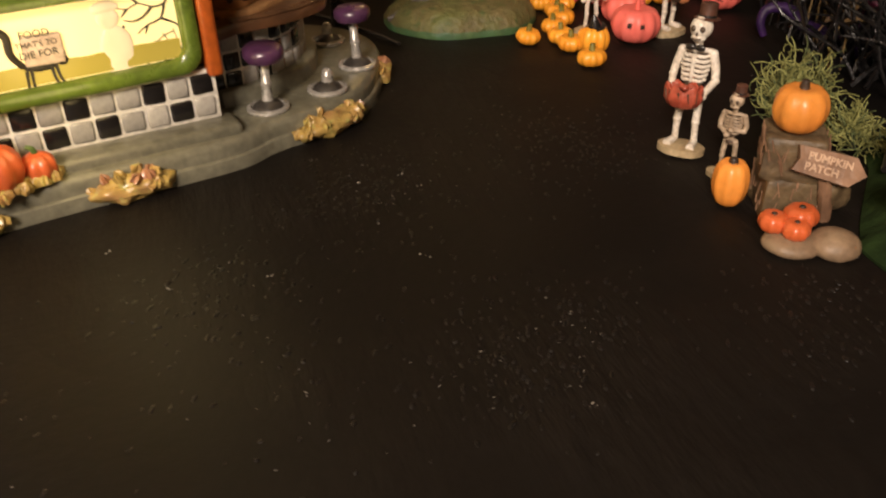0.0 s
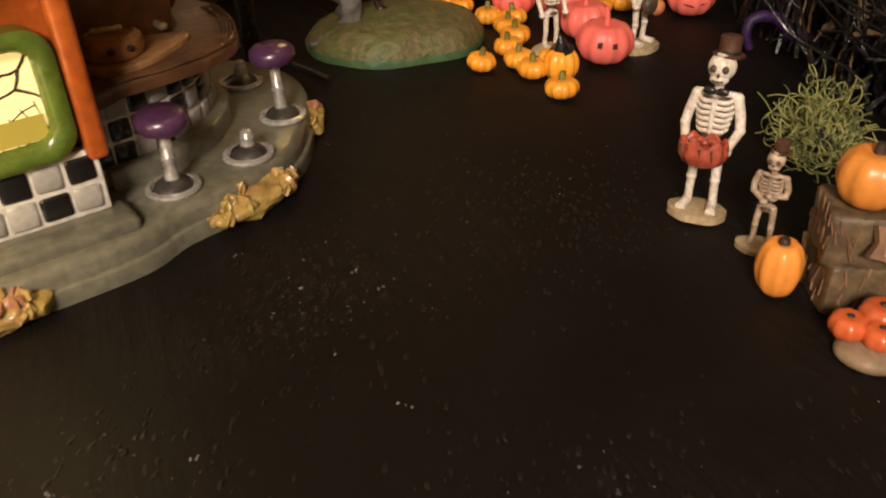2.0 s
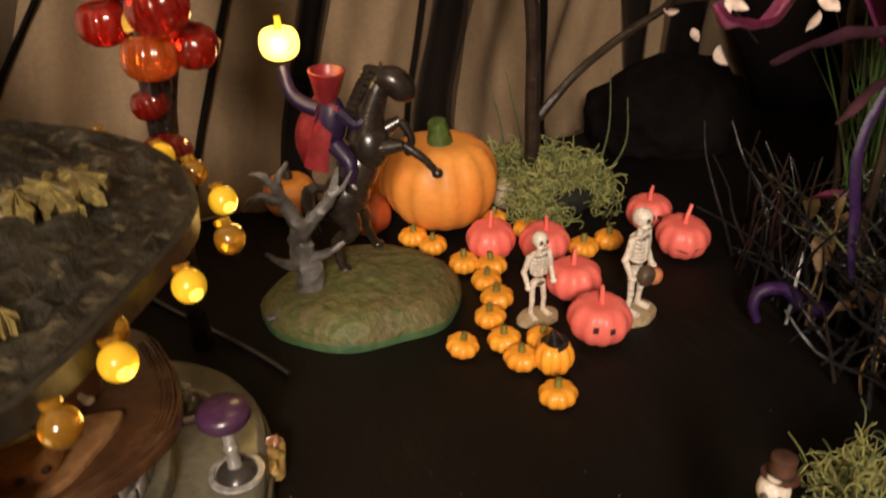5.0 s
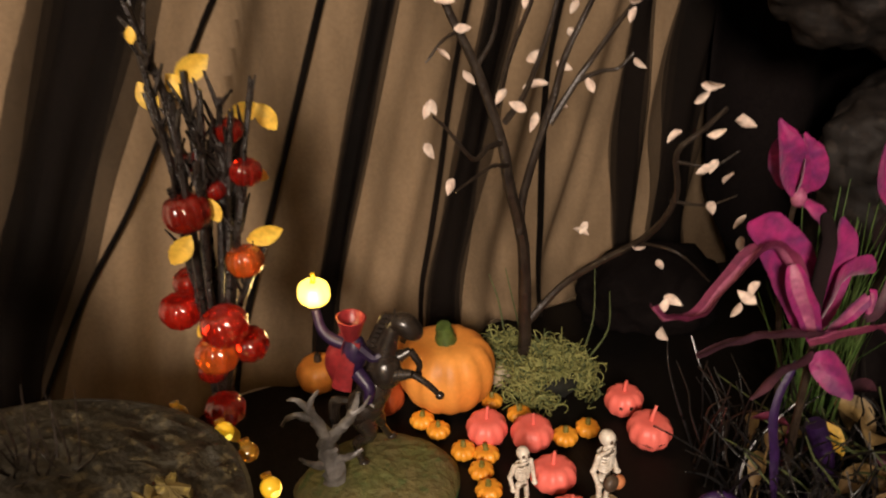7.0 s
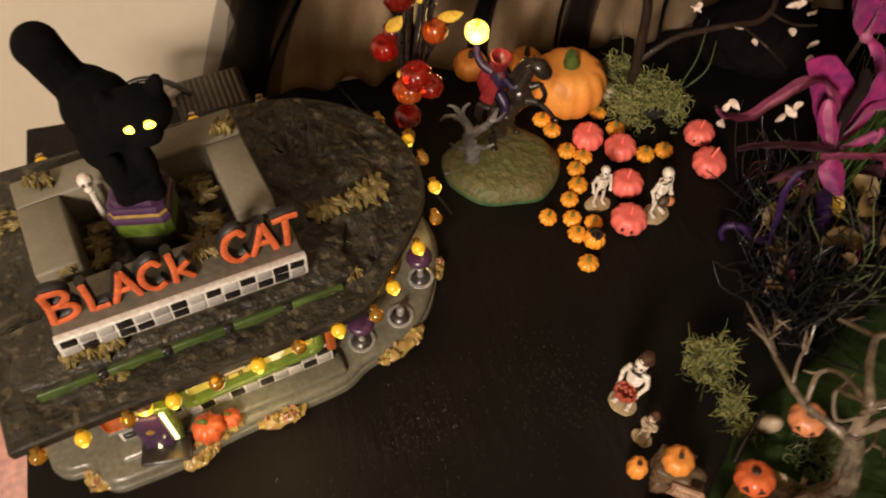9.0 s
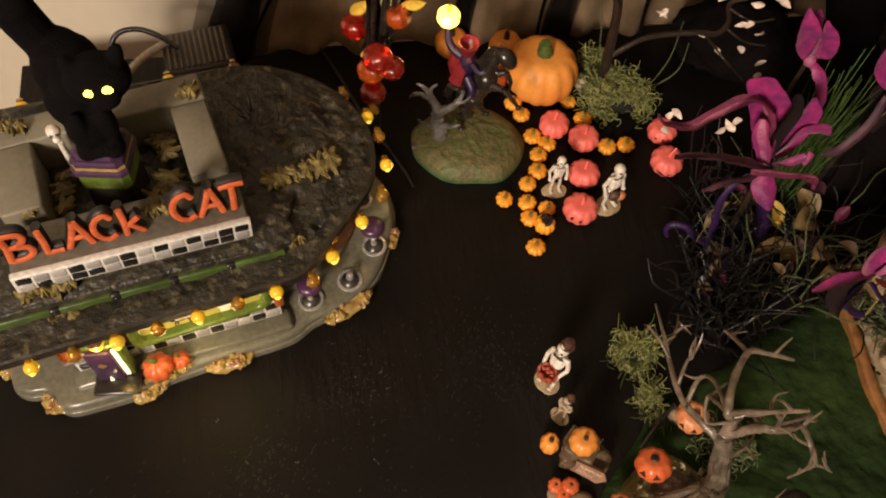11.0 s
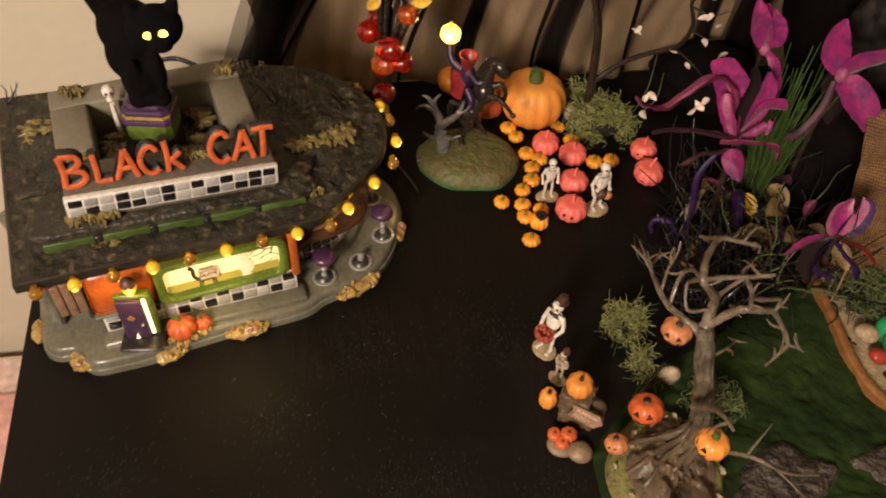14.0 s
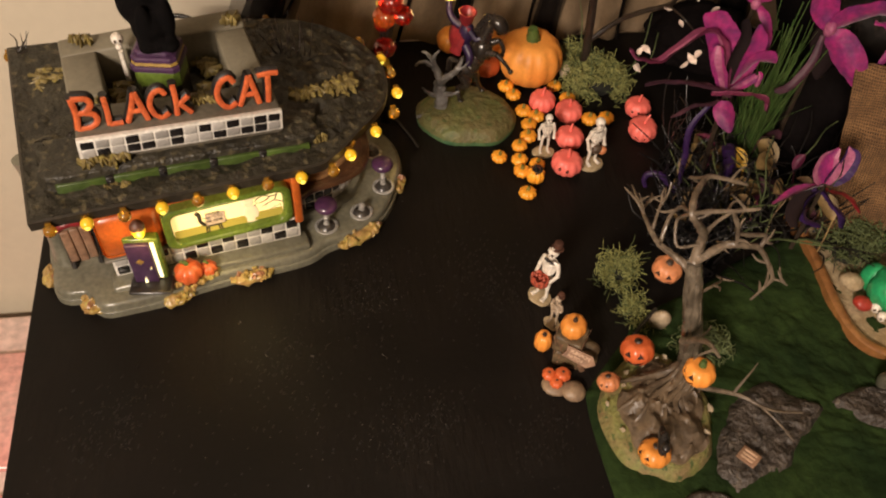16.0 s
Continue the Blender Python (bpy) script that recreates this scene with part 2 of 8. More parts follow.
    "moss": paint("dry_green_moss", (0.31, 0.315, 0.105), (0.205, 0.215, 0.064), 0.8, 160, 0.4, 500),
    "moss_dark": paint("dark_green_moss", (0.11, 0.135, 0.045), (0.06, 0.08, 0.028), 0.8, 160, 0.4, 500),
    "pebble": paint("beige_pebble", (0.46, 0.37, 0.25), (0.34, 0.26, 0.17), 0.5, 90, 0.3, 300),
    "pebble_brown": paint("brown_pebble", (0.30, 0.21, 0.13), (0.21, 0.14, 0.085), 0.5, 90, 0.3, 300),
    "straw_rock": paint("brown_straw_bale", (0.180, 0.126, 0.066), (0.085, 0.057, 0.030), 0.5, 130, 0.6, 300),
    "sign_wood": paint("weathered_sign_wood", (0.30, 0.175, 0.105), (0.20, 0.11, 0.065), 0.45, 90, 0.5, 250),
    "sign_ink": paint("pale_sign_paint", (0.62, 0.42, 0.28), (0.5, 0.33, 0.22), 0.5, 90, 0.2, 250),
    "twig": paint("black_glitter_twig", (0.009, 0.007, 0.006), (0.020, 0.014, 0.011), 0.3, 260, 0.9, 700, coat=0.3, spec=0.5),
    "bone_old": paint("browned_bone", (0.58, 0.46, 0.33), (0.34, 0.25, 0.17), 0.45, 240, 0.3, 700),
    "dark_twig": paint("black_brown_twig", (0.007, 0.0058, 0.0056), (0.020, 0.017, 0.016), 0.36, 260, 0.5, 700, spec=0.4),
    "wet_twig": paint("glossy_black_twig", (0.007, 0.0065, 0.007), (0.018, 0.017, 0.018), 0.30, 200, 0.7, 600, coat=0.3, spec=0.55),
    "bark": paint("black_branch", (0.020, 0.014, 0.011), (0.035, 0.025, 0.018), 0.4, 160, 0.5, 500, coat=0.1),
    "white_leaf": paint("cream_paper_leaf", (0.78, 0.66, 0.56), (0.70, 0.54, 0.45), 0.6, 160, 0.2, 400, random_tint=0.1),
    "yellow_leaf": paint("yellow_cloth_leaf", (0.85, 0.56, 0.07), (0.74, 0.44, 0.05), 0.55, 130, 0.2, 400, random_tint=0.12),
    "red_plastic": paint("red_clear_plastic", (0.70, 0.030, 0.012), (0.50, 0.014, 0.008), 0.05, 60, 0.05, 300, random_tint=0.25, glass=0.8, coat=0.6),
    "amber_plastic": paint("orange_clear_plastic", (0.85, 0.17, 0.02), (0.72, 0.10, 0.015), 0.06, 60, 0.05, 300, random_tint=0.15, glass=0.7, coat=0.6),
    "magenta": paint("magenta_silk_petal", (0.34, 0.013, 0.135), (0.14, 0.008, 0.10), 0.55, 95, 0.5, 300, sheen=0.2),
    "magenta_pale": paint("pale_petal_stripe", (0.45, 0.15, 0.24), (0.29, 0.055, 0.15), 0.55, 90, 0.3, 400),
    "petal_dusky": paint("dusky_mauve_petal", (0.085, 0.026, 0.042), (0.045, 0.014, 0.028), 0.6, 70, 0.3, 400),
    "violet": paint("violet_cloth", (0.040, 0.011, 0.085), (0.022, 0.007, 0.05), 0.5, 80, 0.3, 400),
    "grass": paint("plastic_grass_blades", (0.05, 0.105, 0.024), (0.085, 0.135, 0.038), 0.4, 90, 0.2, 400),
    "dry_leaf": paint("dry_ochre_leaf", (0.33, 0.225, 0.085), (0.19, 0.125, 0.06), 0.55, 90, 0.4, 300),
    "felt": paint("dark_green_plush", (0.0095, 0.022, 0.0055), (0.023, 0.043, 0.01), 0.95, 22, 1.0, 190, spec=0.15),
    "branch_wood": paint("grey_brown_branch", (0.215, 0.165, 0.115), (0.11, 0.083, 0.058), 0.35, 140, 0.7, 300, coat=0.2),
    "petal_rose": paint("rose_petal", (0.20, 0.028, 0.075), (0.11, 0.014, 0.05), 0.5, 90, 0.3, 400),
    "tree_wood": paint("wet_brown_trunk", (0.155, 0.125, 0.088), (0.075, 0.06, 0.043), 0.3, 110, 0.8, 260, coat=0.25),
    "tree_ground": paint("flocked_tree_ground", (0.19, 0.19, 0.055), (0.215, 0.155, 0.065), 0.75, 110, 1.0, 330, speck=(0.055, 0.085, 0.022)),
    "root_mud": paint("brown_root_mud", (0.15, 0.105, 0.063), (0.085, 0.06, 0.038), 0.5, 80, 0.8, 230, coat=0.08),
    "bark_slab": paint("grey_brown_bark_slab", (0.036, 0.03, 0.025), (0.075, 0.06, 0.048), 0.5, 70, 1.2, 200, speck=(0.11, 0.09, 0.07)),
    "oak": paint("orange_brown_oak", (0.34, 0.155, 0.05), (0.24, 0.10, 0.032), 0.4, 60, 0.4, 250, coat=0.2),
    "sand": paint("pale_sand_fill", (0.46, 0.36, 0.22), (0.33, 0.24, 0.13), 0.8, 140, 0.8, 380),
    "burlap": paint("brown_burlap", (0.205, 0.108, 0.042), (0.13, 0.066, 0.026), 0.85, 90, 0.9, 520),
    "green_bright": paint("bright_green_plastic", (0.03, 0.42, 0.16), (0.02, 0.30, 0.10), 0.35, 80, 0.2, 300),
    "yellow_bright": paint("bright_yellow_plastic", (0.80, 0.52, 0.02), (0.66, 0.40, 0.015), 0.35, 80, 0.2, 300),
    "red_bright": paint("red_paint", (0.45, 0.05, 0.03), (0.3, 0.03, 0.02), 0.4, 80, 0.2, 300),
    "pink_tub": paint("pink_plastic_tub", (0.88, 0.4, 0.36), (0.82, 0.48, 0.43), 0.25, 14, 0.05, 90, coat=0.3),
    "tub_lid": paint("milky_plastic_lid", (0.9, 0.7, 0.64), (0.86, 0.6, 0.55), 0.25, 14, 0.05, 90, coat=0.3),
    "black_plastic": paint("black_brown_plastic", (0.022, 0.017, 0.014), (0.035, 0.026, 0.021), 0.45, 40, 0.2, 300),
    "slat": paint("grey_brown_slats", (0.15, 0.115, 0.085), (0.10, 0.075, 0.055), 0.4, 60, 0.2, 300),
    "grey_cable": paint("grey_cable", (0.025, 0.021, 0.018), (0.018, 0.015, 0.012), 0.4, 60, 0.1, 300),
    "white_cable": paint("white_cable", (0.62, 0.55, 0.47), (0.52, 0.46, 0.40), 0.4, 60, 0.1, 300),
    "crust": paint("black_paint_crust", (0.0045, 0.0036, 0.0033), (0.007, 0.0055, 0.005), 0.45, 300, 0.4, 900, spec=0.42),
    "dust": paint("pale_dust_and_glints", (0.22, 0.20, 0.17), (0.11, 0.10, 0.085), 0.8, 300, 0.2, 900),
    "ghost": glow("lit_milky_shape", (1.0, 0.76, 0.42), 0.42, (0.62, 0.5, 0.33)),
    "pane_ground": glow("lit_olive_ground", (0.62, 0.44, 0.06), 0.30, (0.30, 0.24, 0.05)),
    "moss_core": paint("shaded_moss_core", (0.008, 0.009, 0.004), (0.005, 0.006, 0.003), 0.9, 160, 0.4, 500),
    "board": paint("old_sign_board", (0.66, 0.52, 0.42), (0.50, 0.37, 0.29), 0.5, 160, 0.3, 400),
    "bulb_off": paint("amber_glass_bulb", (0.7, 0.36, 0.03), (0.52, 0.25, 0.02), 0.08, 90, 0.05, 300, coat=0.8, glass=0.65),
    "lamp_glass": glow("lit_amber_bulb", (1.0, 0.56, 0.010), 0.50, (0.75, 0.42, 0.03)),
    "bulb_lit": glow("dim_amber_bulb", (1.0, 0.56, 0.015), 0.26, (0.75, 0.42, 0.03)),
    "bulb_core": glow("bulb_filament", (1.0, 0.78, 0.10), 1.1),
    "lantern": glow("lit_lantern_pumpkin", (1.0, 0.70, 0.10), 3.2, (0.9, 0.6, 0.2)),
    "pane": glow("lit_cream_window", (1.0, 0.74, 0.28), 0.72, (0.8, 0.66, 0.36)),
    "door_gap": glow("lit_door_gap", (1.0, 0.86, 0.50), 1.6),
    "eye": glow("lit_cat_eye", (1.0, 0.84, 0.08), 5.0),
}


def weave(m, spacing):
    """Crossed threads: dark gaps and a raised grid."""
    n, l = m.node_tree.nodes, m.node_tree.links
    waves = []
    for axis in ("X", "Z"):
        w = n.new("ShaderNodeTexWave")
        w.bands_direction, w.inputs["Scale"].default_value = axis, 0.314 / spacing
        w.inputs["Distortion"].default_value, w.inputs["Detail Scale"].default_value = 1.2, 2.0
        l.new(n["Texture Coordinate"].outputs["Object"], w.inputs["Vector"])
        waves.append(w)
    top = n.new("ShaderNodeMath")
    top.operation = "MAXIMUM"
    l.new(waves[0].outputs[1], top.inputs[0])
    l.new(waves[1].outputs[1], top.inputs[1])
    tone = n.new("ShaderNodeMapRange")
    tone.inputs[3].default_value, tone.inputs[4].default_value = 0.25, 1.25
    l.new(top.outputs[0], tone.inputs[0])
    s = n["Principled BSDF"]
    old = s.inputs["Base Color"].links[0].from_socket
    mx = n.new("ShaderNodeMix")
    mx.data_type, mx.blend_type = "RGBA", "MULTIPLY"
    mx.inputs[0].default_value = 1.0
    l.new(old, mx.inputs[6])
    l.new(tone.outputs[0], mx.inputs[7])
    l.new(mx.outputs[2], s.inputs["Base Color"])
    bp = n.new("ShaderNodeBump")
    bp.inputs["Strength"].default_value, bp.inputs["Distance"].default_value = 0.8, 0.001
    l.new(top.outputs[0], bp.inputs["Height"])
    l.new(bp.outputs[0], s.inputs["Normal"])


weave(M["burlap"], 0.0017)
M["bark_slab"].node_tree.nodes["Bump"].inputs["Distance"].default_value = 0.0035
M["roof"].node_tree.nodes["Bump"].inputs["Distance"].default_value = 0.0028
M["mound"].node_tree.nodes["Bump"].inputs["Distance"].default_value = 0.0024
M["gauze"].node_tree.nodes["Principled BSDF"].inputs["Alpha"].default_value = 0.5


# ---- mesh helpers ----
def part(name, bm, material, parent=None, label="", smooth=True, kind=""):
    """Links a bmesh as one mesh object under a thing or a part. material: one, or a list by face index."""
    me = bpy.data.meshes.new(name)
    bmesh.ops.recalc_face_normals(bm, faces=bm.faces)
    bm.to_mesh(me)
    bm.free()
    for m in material if isinstance(material, (list, tuple)) else [material]:
        me.materials.append(M[m])
    if smooth:
        me.polygons.foreach_set("use_smooth", [True] * len(me.polygons))
        me.set_sharp_from_angle(angle=radians(50))
    ob = new(name, me)
    if parent:
        ob.parent = parent
    if label:
        ob["label"] = label
    if kind:
        ob["kind"] = kind
    return ob


def thing(name, label, category, m=Matrix(), group="", kind=""):
    ob = new(name)
    ob.empty_display_size = 0.01
    ob.matrix_world = m
    return tagged(ob, label, category, group, kind)


def set_mat(faces, i):
    for f in faces:
        f.material_index = i


def box(bm, lo, hi, bevel=0.0, m=Matrix(), mat=0, seg=2):
    c = [(a + b) / 2 for a, b in zip(lo, hi)]
    s = [b - a for a, b in zip(lo, hi)]
    r = bmesh.ops.create_cube(bm, size=1.0, matrix=m @ Matrix.Translation(c) @ Matrix.Diagonal((*s, 1)))
    vs = r["verts"]
    faces = {f for v in vs for f in v.link_faces}
    set_mat(faces, mat)
    if bevel:
        edges = {e for v in vs for e in v.link_edges}
        out = bmesh.ops.bevel(bm, geom=list(edges), offset=bevel, segments=seg, affect="EDGES", profile=0.5)
        set_mat(out["faces"], mat)


def lathe(bm, profile, seg=20, m=Matrix(), mat=0):
    rings = []
    for r, z in profile:
        rings.append([bm.verts.new(m @ Vector((r * math.cos(2 * math.pi * i / seg), r * math.sin(2 * math.pi * i / seg), z))) for i in range(seg)])
    for a, b in zip(rings, rings[1:]):
        for i in range(seg):
            bm.faces.new((a[i], a[(i + 1) % seg], b[(i + 1) % seg], b[i])).material_index = mat
    for ring in (rings[0], rings[-1]):
        bm.faces.new(ring).material_index = mat


def smooth_path(pts, n=4):
    """Catmull-Rom through the points."""
    P = [Vector(p) for p in pts]
    P = [2 * P[0] - P[1]] + P + [2 * P[-1] - P[-2]]
    out = []
    for a, b, c, d in zip(P, P[1:], P[2:], P[3:]):
        for i in range(n):
            t = i / n
            out.append(0.5 * ((2 * b) + (c - a) * t + (2 * a - 5 * b + 4 * c - d) * t * t + (3 * b - a - 3 * c + d) * t ** 3))
    return out + [P[-2]]


def tube(bm, pts, r0, r1, seg=7, mat=0, rough=0.0, m=Matrix(), smooth=4, mid=None):
    """A tapered tube along a smoothed path."""
    P = smooth_path(pts, smooth) if smooth else [Vector(p) for p in pts]
    n = len(P)
    rings, up = [], Vector((0.31, 0.17, 0.93))
    for i, p in enumerate(P):
        d = (P[min(i + 1, n - 1)] - P[max(i - 1, 0)]).normalized()
        x = d.cross(up)
        x = x.normalized() if x.length > 1e-4 else d.orthogonal().normalized()
        y = d.cross(x)
        up = -y if y.dot(up) < 0 else y
        t = i / (n - 1)
        r = r0 + (r1 - r0) * t
        if mid:
            r = mid * 4 * t * (1 - t) + r0 * (1 - t) ** 2 + r1 * t * t
        ring = []
        for k in range(seg):
            a = 2 * math.pi * k / seg
            rr = r * (1 + rough * random.uniform(-1, 1))
            ring.append(bm.verts.new(m @ (p + rr * (math.cos(a) * x + math.sin(a) * y))))
        rings.append(ring)
    for a, b in zip(rings, rings[1:]):
        for k in range(seg):
            bm.faces.new((a[k], a[(k + 1) % seg], b[(k + 1) % seg], b[k])).material_index = mat
    bm.faces.new(rings[0]).material_index = mat
    bm.faces.new(rings[-1]).material_index = mat


def blob(bm, at, radii, sub=3, amp=0.0, freq=60.0, m=Matrix(), mat=0, flat=None, rot=None):
    r = bmesh.ops.create_icosphere(bm, subdivisions=sub, radius=1.0)
    q = (rot or Matrix()).to_3x3()
    for v in r["verts"]:
        d = v.co.normalized()
        p = Vector((d.x * radii[0], d.y * radii[1], d.z * radii[2]))
        if amp:
            p += d * amp * (noise.noise((p + Vector(at)) * freq) + 0.5 * noise.noise((p + Vector(at)) * freq * 2.3))
        p = q @ p + Vector(at)
        if flat is not None:
            p.z = max(p.z, flat)
        v.co = m @ p
    set_mat({f for v in r["verts"] for f in v.link_faces}, mat)


def prism(bm, outline, z0, z1, inset=0.0, rise=0.0, mat=0, m=Matrix()):
    """An upright prism with an optional sloping shoulder."""
    cx = sum(p[0] for p in outline) / len(outline)
    cy = sum(p[1] for p in outline) / len(outline)

    def ring(z, k):
        out = []
        for x, y in outline:
            d = Vector((cx - x, cy - y))
            d = d.normalized() * min(k, d.length * 0.9)
            out.append(bm.verts.new(m @ Vector((x + d.x, y + d.y, z))))
        return out
    rings = [ring(z0, 0), ring(z1 - rise, 0)]
    if inset:
        rings += [ring(z1 - rise * 0.3, inset * 0.3), ring(z1, inset)]
    for a, b in zip(rings, rings[1:]):
        for i in range(len(a)):
            bm.faces.new((a[i], a[(i + 1) % len(a)], b[(i + 1) % len(a)], b[i])).material_index = mat
    bm.faces.new(rings[0]).material_index = mat
    bm.faces.new(rings[-1]).material_index = mat


def dome(bm, outline, rings, zfun, z0, mat=0, side_mat=None, skirt=None, m=Matrix()):
    """A relief over an outline: rings towards the middle, each vertex at zfun(x, y, share)."""
    cx = sum(p[0] for p in outline) / len(outline)
    cy = sum(p[1] for p in outline) / len(outline)
    prev = [bm.verts.new(m @ Vector((x, y, z0))) for x, y in outline]
    bm.faces.new(prev).material_index = mat
    n = len(outline)
    for j in range(rings):
        k = j / rings
        cur = []
        for x, y in outline:
            px, py = x + (cx - x) * k, y + (cy - y) * k
            cur.append(bm.verts.new(m @ Vector((px, py, zfun(px, py, k)))))
        for i in range(n):
            f = bm.faces.new((prev[i], prev[(i + 1) % n], cur[(i + 1) % n], cur[i]))
            f.material_index = side_mat if (j == 0 and side_mat is not None) else mat
        prev = cur
    top = bm.verts.new(m @ Vector((cx, cy, zfun(cx, cy, 1.0))))
    for i in range(n):
        bm.faces.new((prev[i], prev[(i + 1) % n], top)).material_index = mat


def round_outline(pts, n=6):
    P = [Vector((*p, 0)) for p in pts]
    out = []
    k = len(P)
    for i in range(k):
        a, b, c, d = P[i - 1], P[i], P[(i + 1) % k], P[(i + 2) % k]
        for j in range(n):
            t = j / n
            v = 0.5 * ((2 * b) + (c - a) * t + (2 * a - 5 * b + 4 * c - d) * t * t + (3 * b - a - 3 * c + d) * t ** 3)
            out.append((v.x, v.y))
    return out


def ellipse(cx, cy, rx, ry, n=32, turn=0.0, wobble=0.0):
    out = []
    for i in range(n):
        a = 2 * math.pi * i / n
        w = 1 + wobble * noise.noise((math.cos(a) * 1.7 + cx * 9, math.sin(a) * 1.7, cy * 7))
        x, y = rx * w * math.cos(a), ry * w * math.sin(a)
        c, s = math.cos(radians(turn)), math.sin(radians(turn))
        out.append((cx + c * x - s * y, cy + s * x + c * y))
    return out


def strip(bm, pts, width, shape, cup=0.0, mat=0, thick=0.0003, side=None, smooth=5, edge_mat=None):
    """A petal or leaf along a path: width times shape(t) across, cupped, with a thickness."""
    P = smooth_path(pts, smooth)
    n = len(P)
    side = Vector(side or (1, 0, 0))
    rows = []
    for i, p in enumerate(P):
        t = i / (n - 1)
        d = (P[min(i + 1, n - 1)] - P[max(i - 1, 0)]).normalized()
        x = (side - d * side.dot(d))
        x = x.normalized() if x.length > 1e-5 else d.orthogonal().normalized()
        up = x.cross(d)
        w = width * shape(t)
        rows.append([(p + x * w * k + up * (cup * w * (k * k)), up) for k in (-1, -0.5, 0, 0.5, 1)])
    for sgn in (1, -1):
        vs = [[bm.verts.new(q + up * thick * sgn * 0.5) for q, up in row] for row in rows]
        for a, b in zip(vs, vs[1:]):
            for k in range(4):
                f = bm.faces.new((a[k], a[k + 1], b[k + 1], b[k]))
                f.material_index = edge_mat if edge_mat is not None and k in (1, 2) else mat


def leaf_shape(t):
    return max(0.02, math.sin(math.pi * min(1, t * 0.97 + 0.03)) ** 0.8)


def lobed_leaf(bm, at, size, turn=0.0, lift=0.0, mat=0, tilt=(0, 0), lobes=5):
    """A flat oak-like leaf with lobes and a ridge."""
    m = pose(*at, tilt[0], tilt[1], turn)
    n = lobes * 4
    top, bot = [], []
    for i in range(2 * n):
        a = i / (2 * n) * 2 * math.pi
        r = size * (0.55 + 0.45 * abs(math.cos(a / 2 * 1.0)) ** 0.5) * (1 + 0.28 * math.sin(a * lobes * 1.0 + 0.6)) * random.uniform(0.9, 1.1)
        x, y = r * math.cos(a), 0.55 * r * math.sin(a)
        top.append(bm.verts.new(m @ Vector((x, y, lift + random.uniform(0.0002, 0.0012)))))
        bot.append(bm.verts.new(m @ Vector((x, y, -0.001))))
    c = bm.verts.new(m @ Vector((0, 0, lift + 0.0025)))
    k = len(top)
    for i in range(k):
        bm.faces.new((top[i], top[(i + 1) % k], c)).material_index = mat
        bm.faces.new((bot[i], bot[(i + 1) % k], top[(i + 1) % k], top[i])).material_index = mat


def text_mesh(body, size, depth, bold=0.0):
    """Lettering in the built-in font as a mesh, centred, in the x-z plane, facing -y."""
    cu = bpy.data.curves.new("lettering", "FONT")
    cu.body, cu.size, cu.extrude, cu.align_x, cu.align_y = body, size, depth, "CENTER", "CENTER"
    cu.offset = bold
    ob = bpy.data.objects.new("lettering", cu)
    scene.collection.objects.link(ob)
    dg = bpy.context.evaluated_depsgraph_get()
    me = bpy.data.meshes.new_from_object(ob.evaluated_get(dg))
    bpy.data.objects.remove(ob)
    bm = bmesh.new()
    bm.from_mesh(me)
    bmesh.ops.transform(bm, matrix=pose(0, 0, 0, 90, 0, 0), verts=bm.verts)
    return bm


# ---- the room ----
TURN_T = 19.0
TABLE = pose(-0.284, 0.592, 0, 0, 0, TURN_T)  # back corner of the table; x runs along the back edge, -y to the front


def structure(name, bm, mat, label, category, smooth=False):
    return tagged(part(name, bm, mat, None, label, smooth), category=category, kind="structure")


bm = bmesh.new()
box(bm, (-2.0, 0.06, -0.76), (2.6, 0.16, 1.62), m=TABLE)
structure("wall_back", bm, "wall", "cream painted plaster wall behind the display table", "wall")
bm = bmesh.new()
box(bm, (-2.1, -2.6, -0.76), (-2.0, 0.16, 1.62), m=TABLE)
structure("wall_side", bm, "wall", "cream painted plaster side wall", "wall")
bm = bmesh.new()
box(bm, (2.6, -2.6, -0.76), (2.7, 0.16, 1.62), m=TABLE)
structure("wall_far_side", bm, "wall", "cream painted plaster side wall", "wall")
bm = bmesh.new()
box(bm, (-2.1, -2.7, -0.76), (2.7, -2.6, 1.62), m=TABLE)
structure("wall_front", bm, "wall", "cream painted plaster wall opposite the table", "wall")
bm = bmesh.new()
box(bm, (-2.1, -2.7, -0.80), (2.7, 0.16, -0.76), m=TABLE)
structure("floor", bm, "floorboards", "brown floor of the room under the table", "floor")
bm = bmesh.new()
box(bm, (-2.1, -2.7, 1.62), (2.7, 0.16, 1.66), m=TABLE)
structure("ceiling", bm, "ceiling", "pale painted ceiling of the room", "ceiling")

table = thing("display_table", "black painted display table with brushed uneven paint", "table", TABLE)
bm = bmesh.new()
box(bm, (0, -1.0, -0.03), (1.6, 0, 0), 0.002)
for v in bm.verts:  # the near end is cut slightly askew
    if v.co.x < 0.1:
        v.co.x -= 0.0068 + 0.0506 * v.co.y
part("tabletop", bm, "table", table)
for x in (0.075, 1.55):
    for y in (-0.95, -0.05):
        bm = bmesh.new()
        box(bm, (x - 0.025, y - 0.025, -0.76), (x + 0.025, y + 0.025, -0.03), 0.003)
        part("leg", bm, "table", table)


# ---- the diner model ----
DINER = pose(-0.14, 0.315, 0, 0, 0, 31)
diner = thing("ceramic_diner", "lit ceramic diner with dark stone roof and black cat", "model building", DINER)


def roof_z(u, v):
    return 0.1150 - 0.050 * u + 0.020 * v


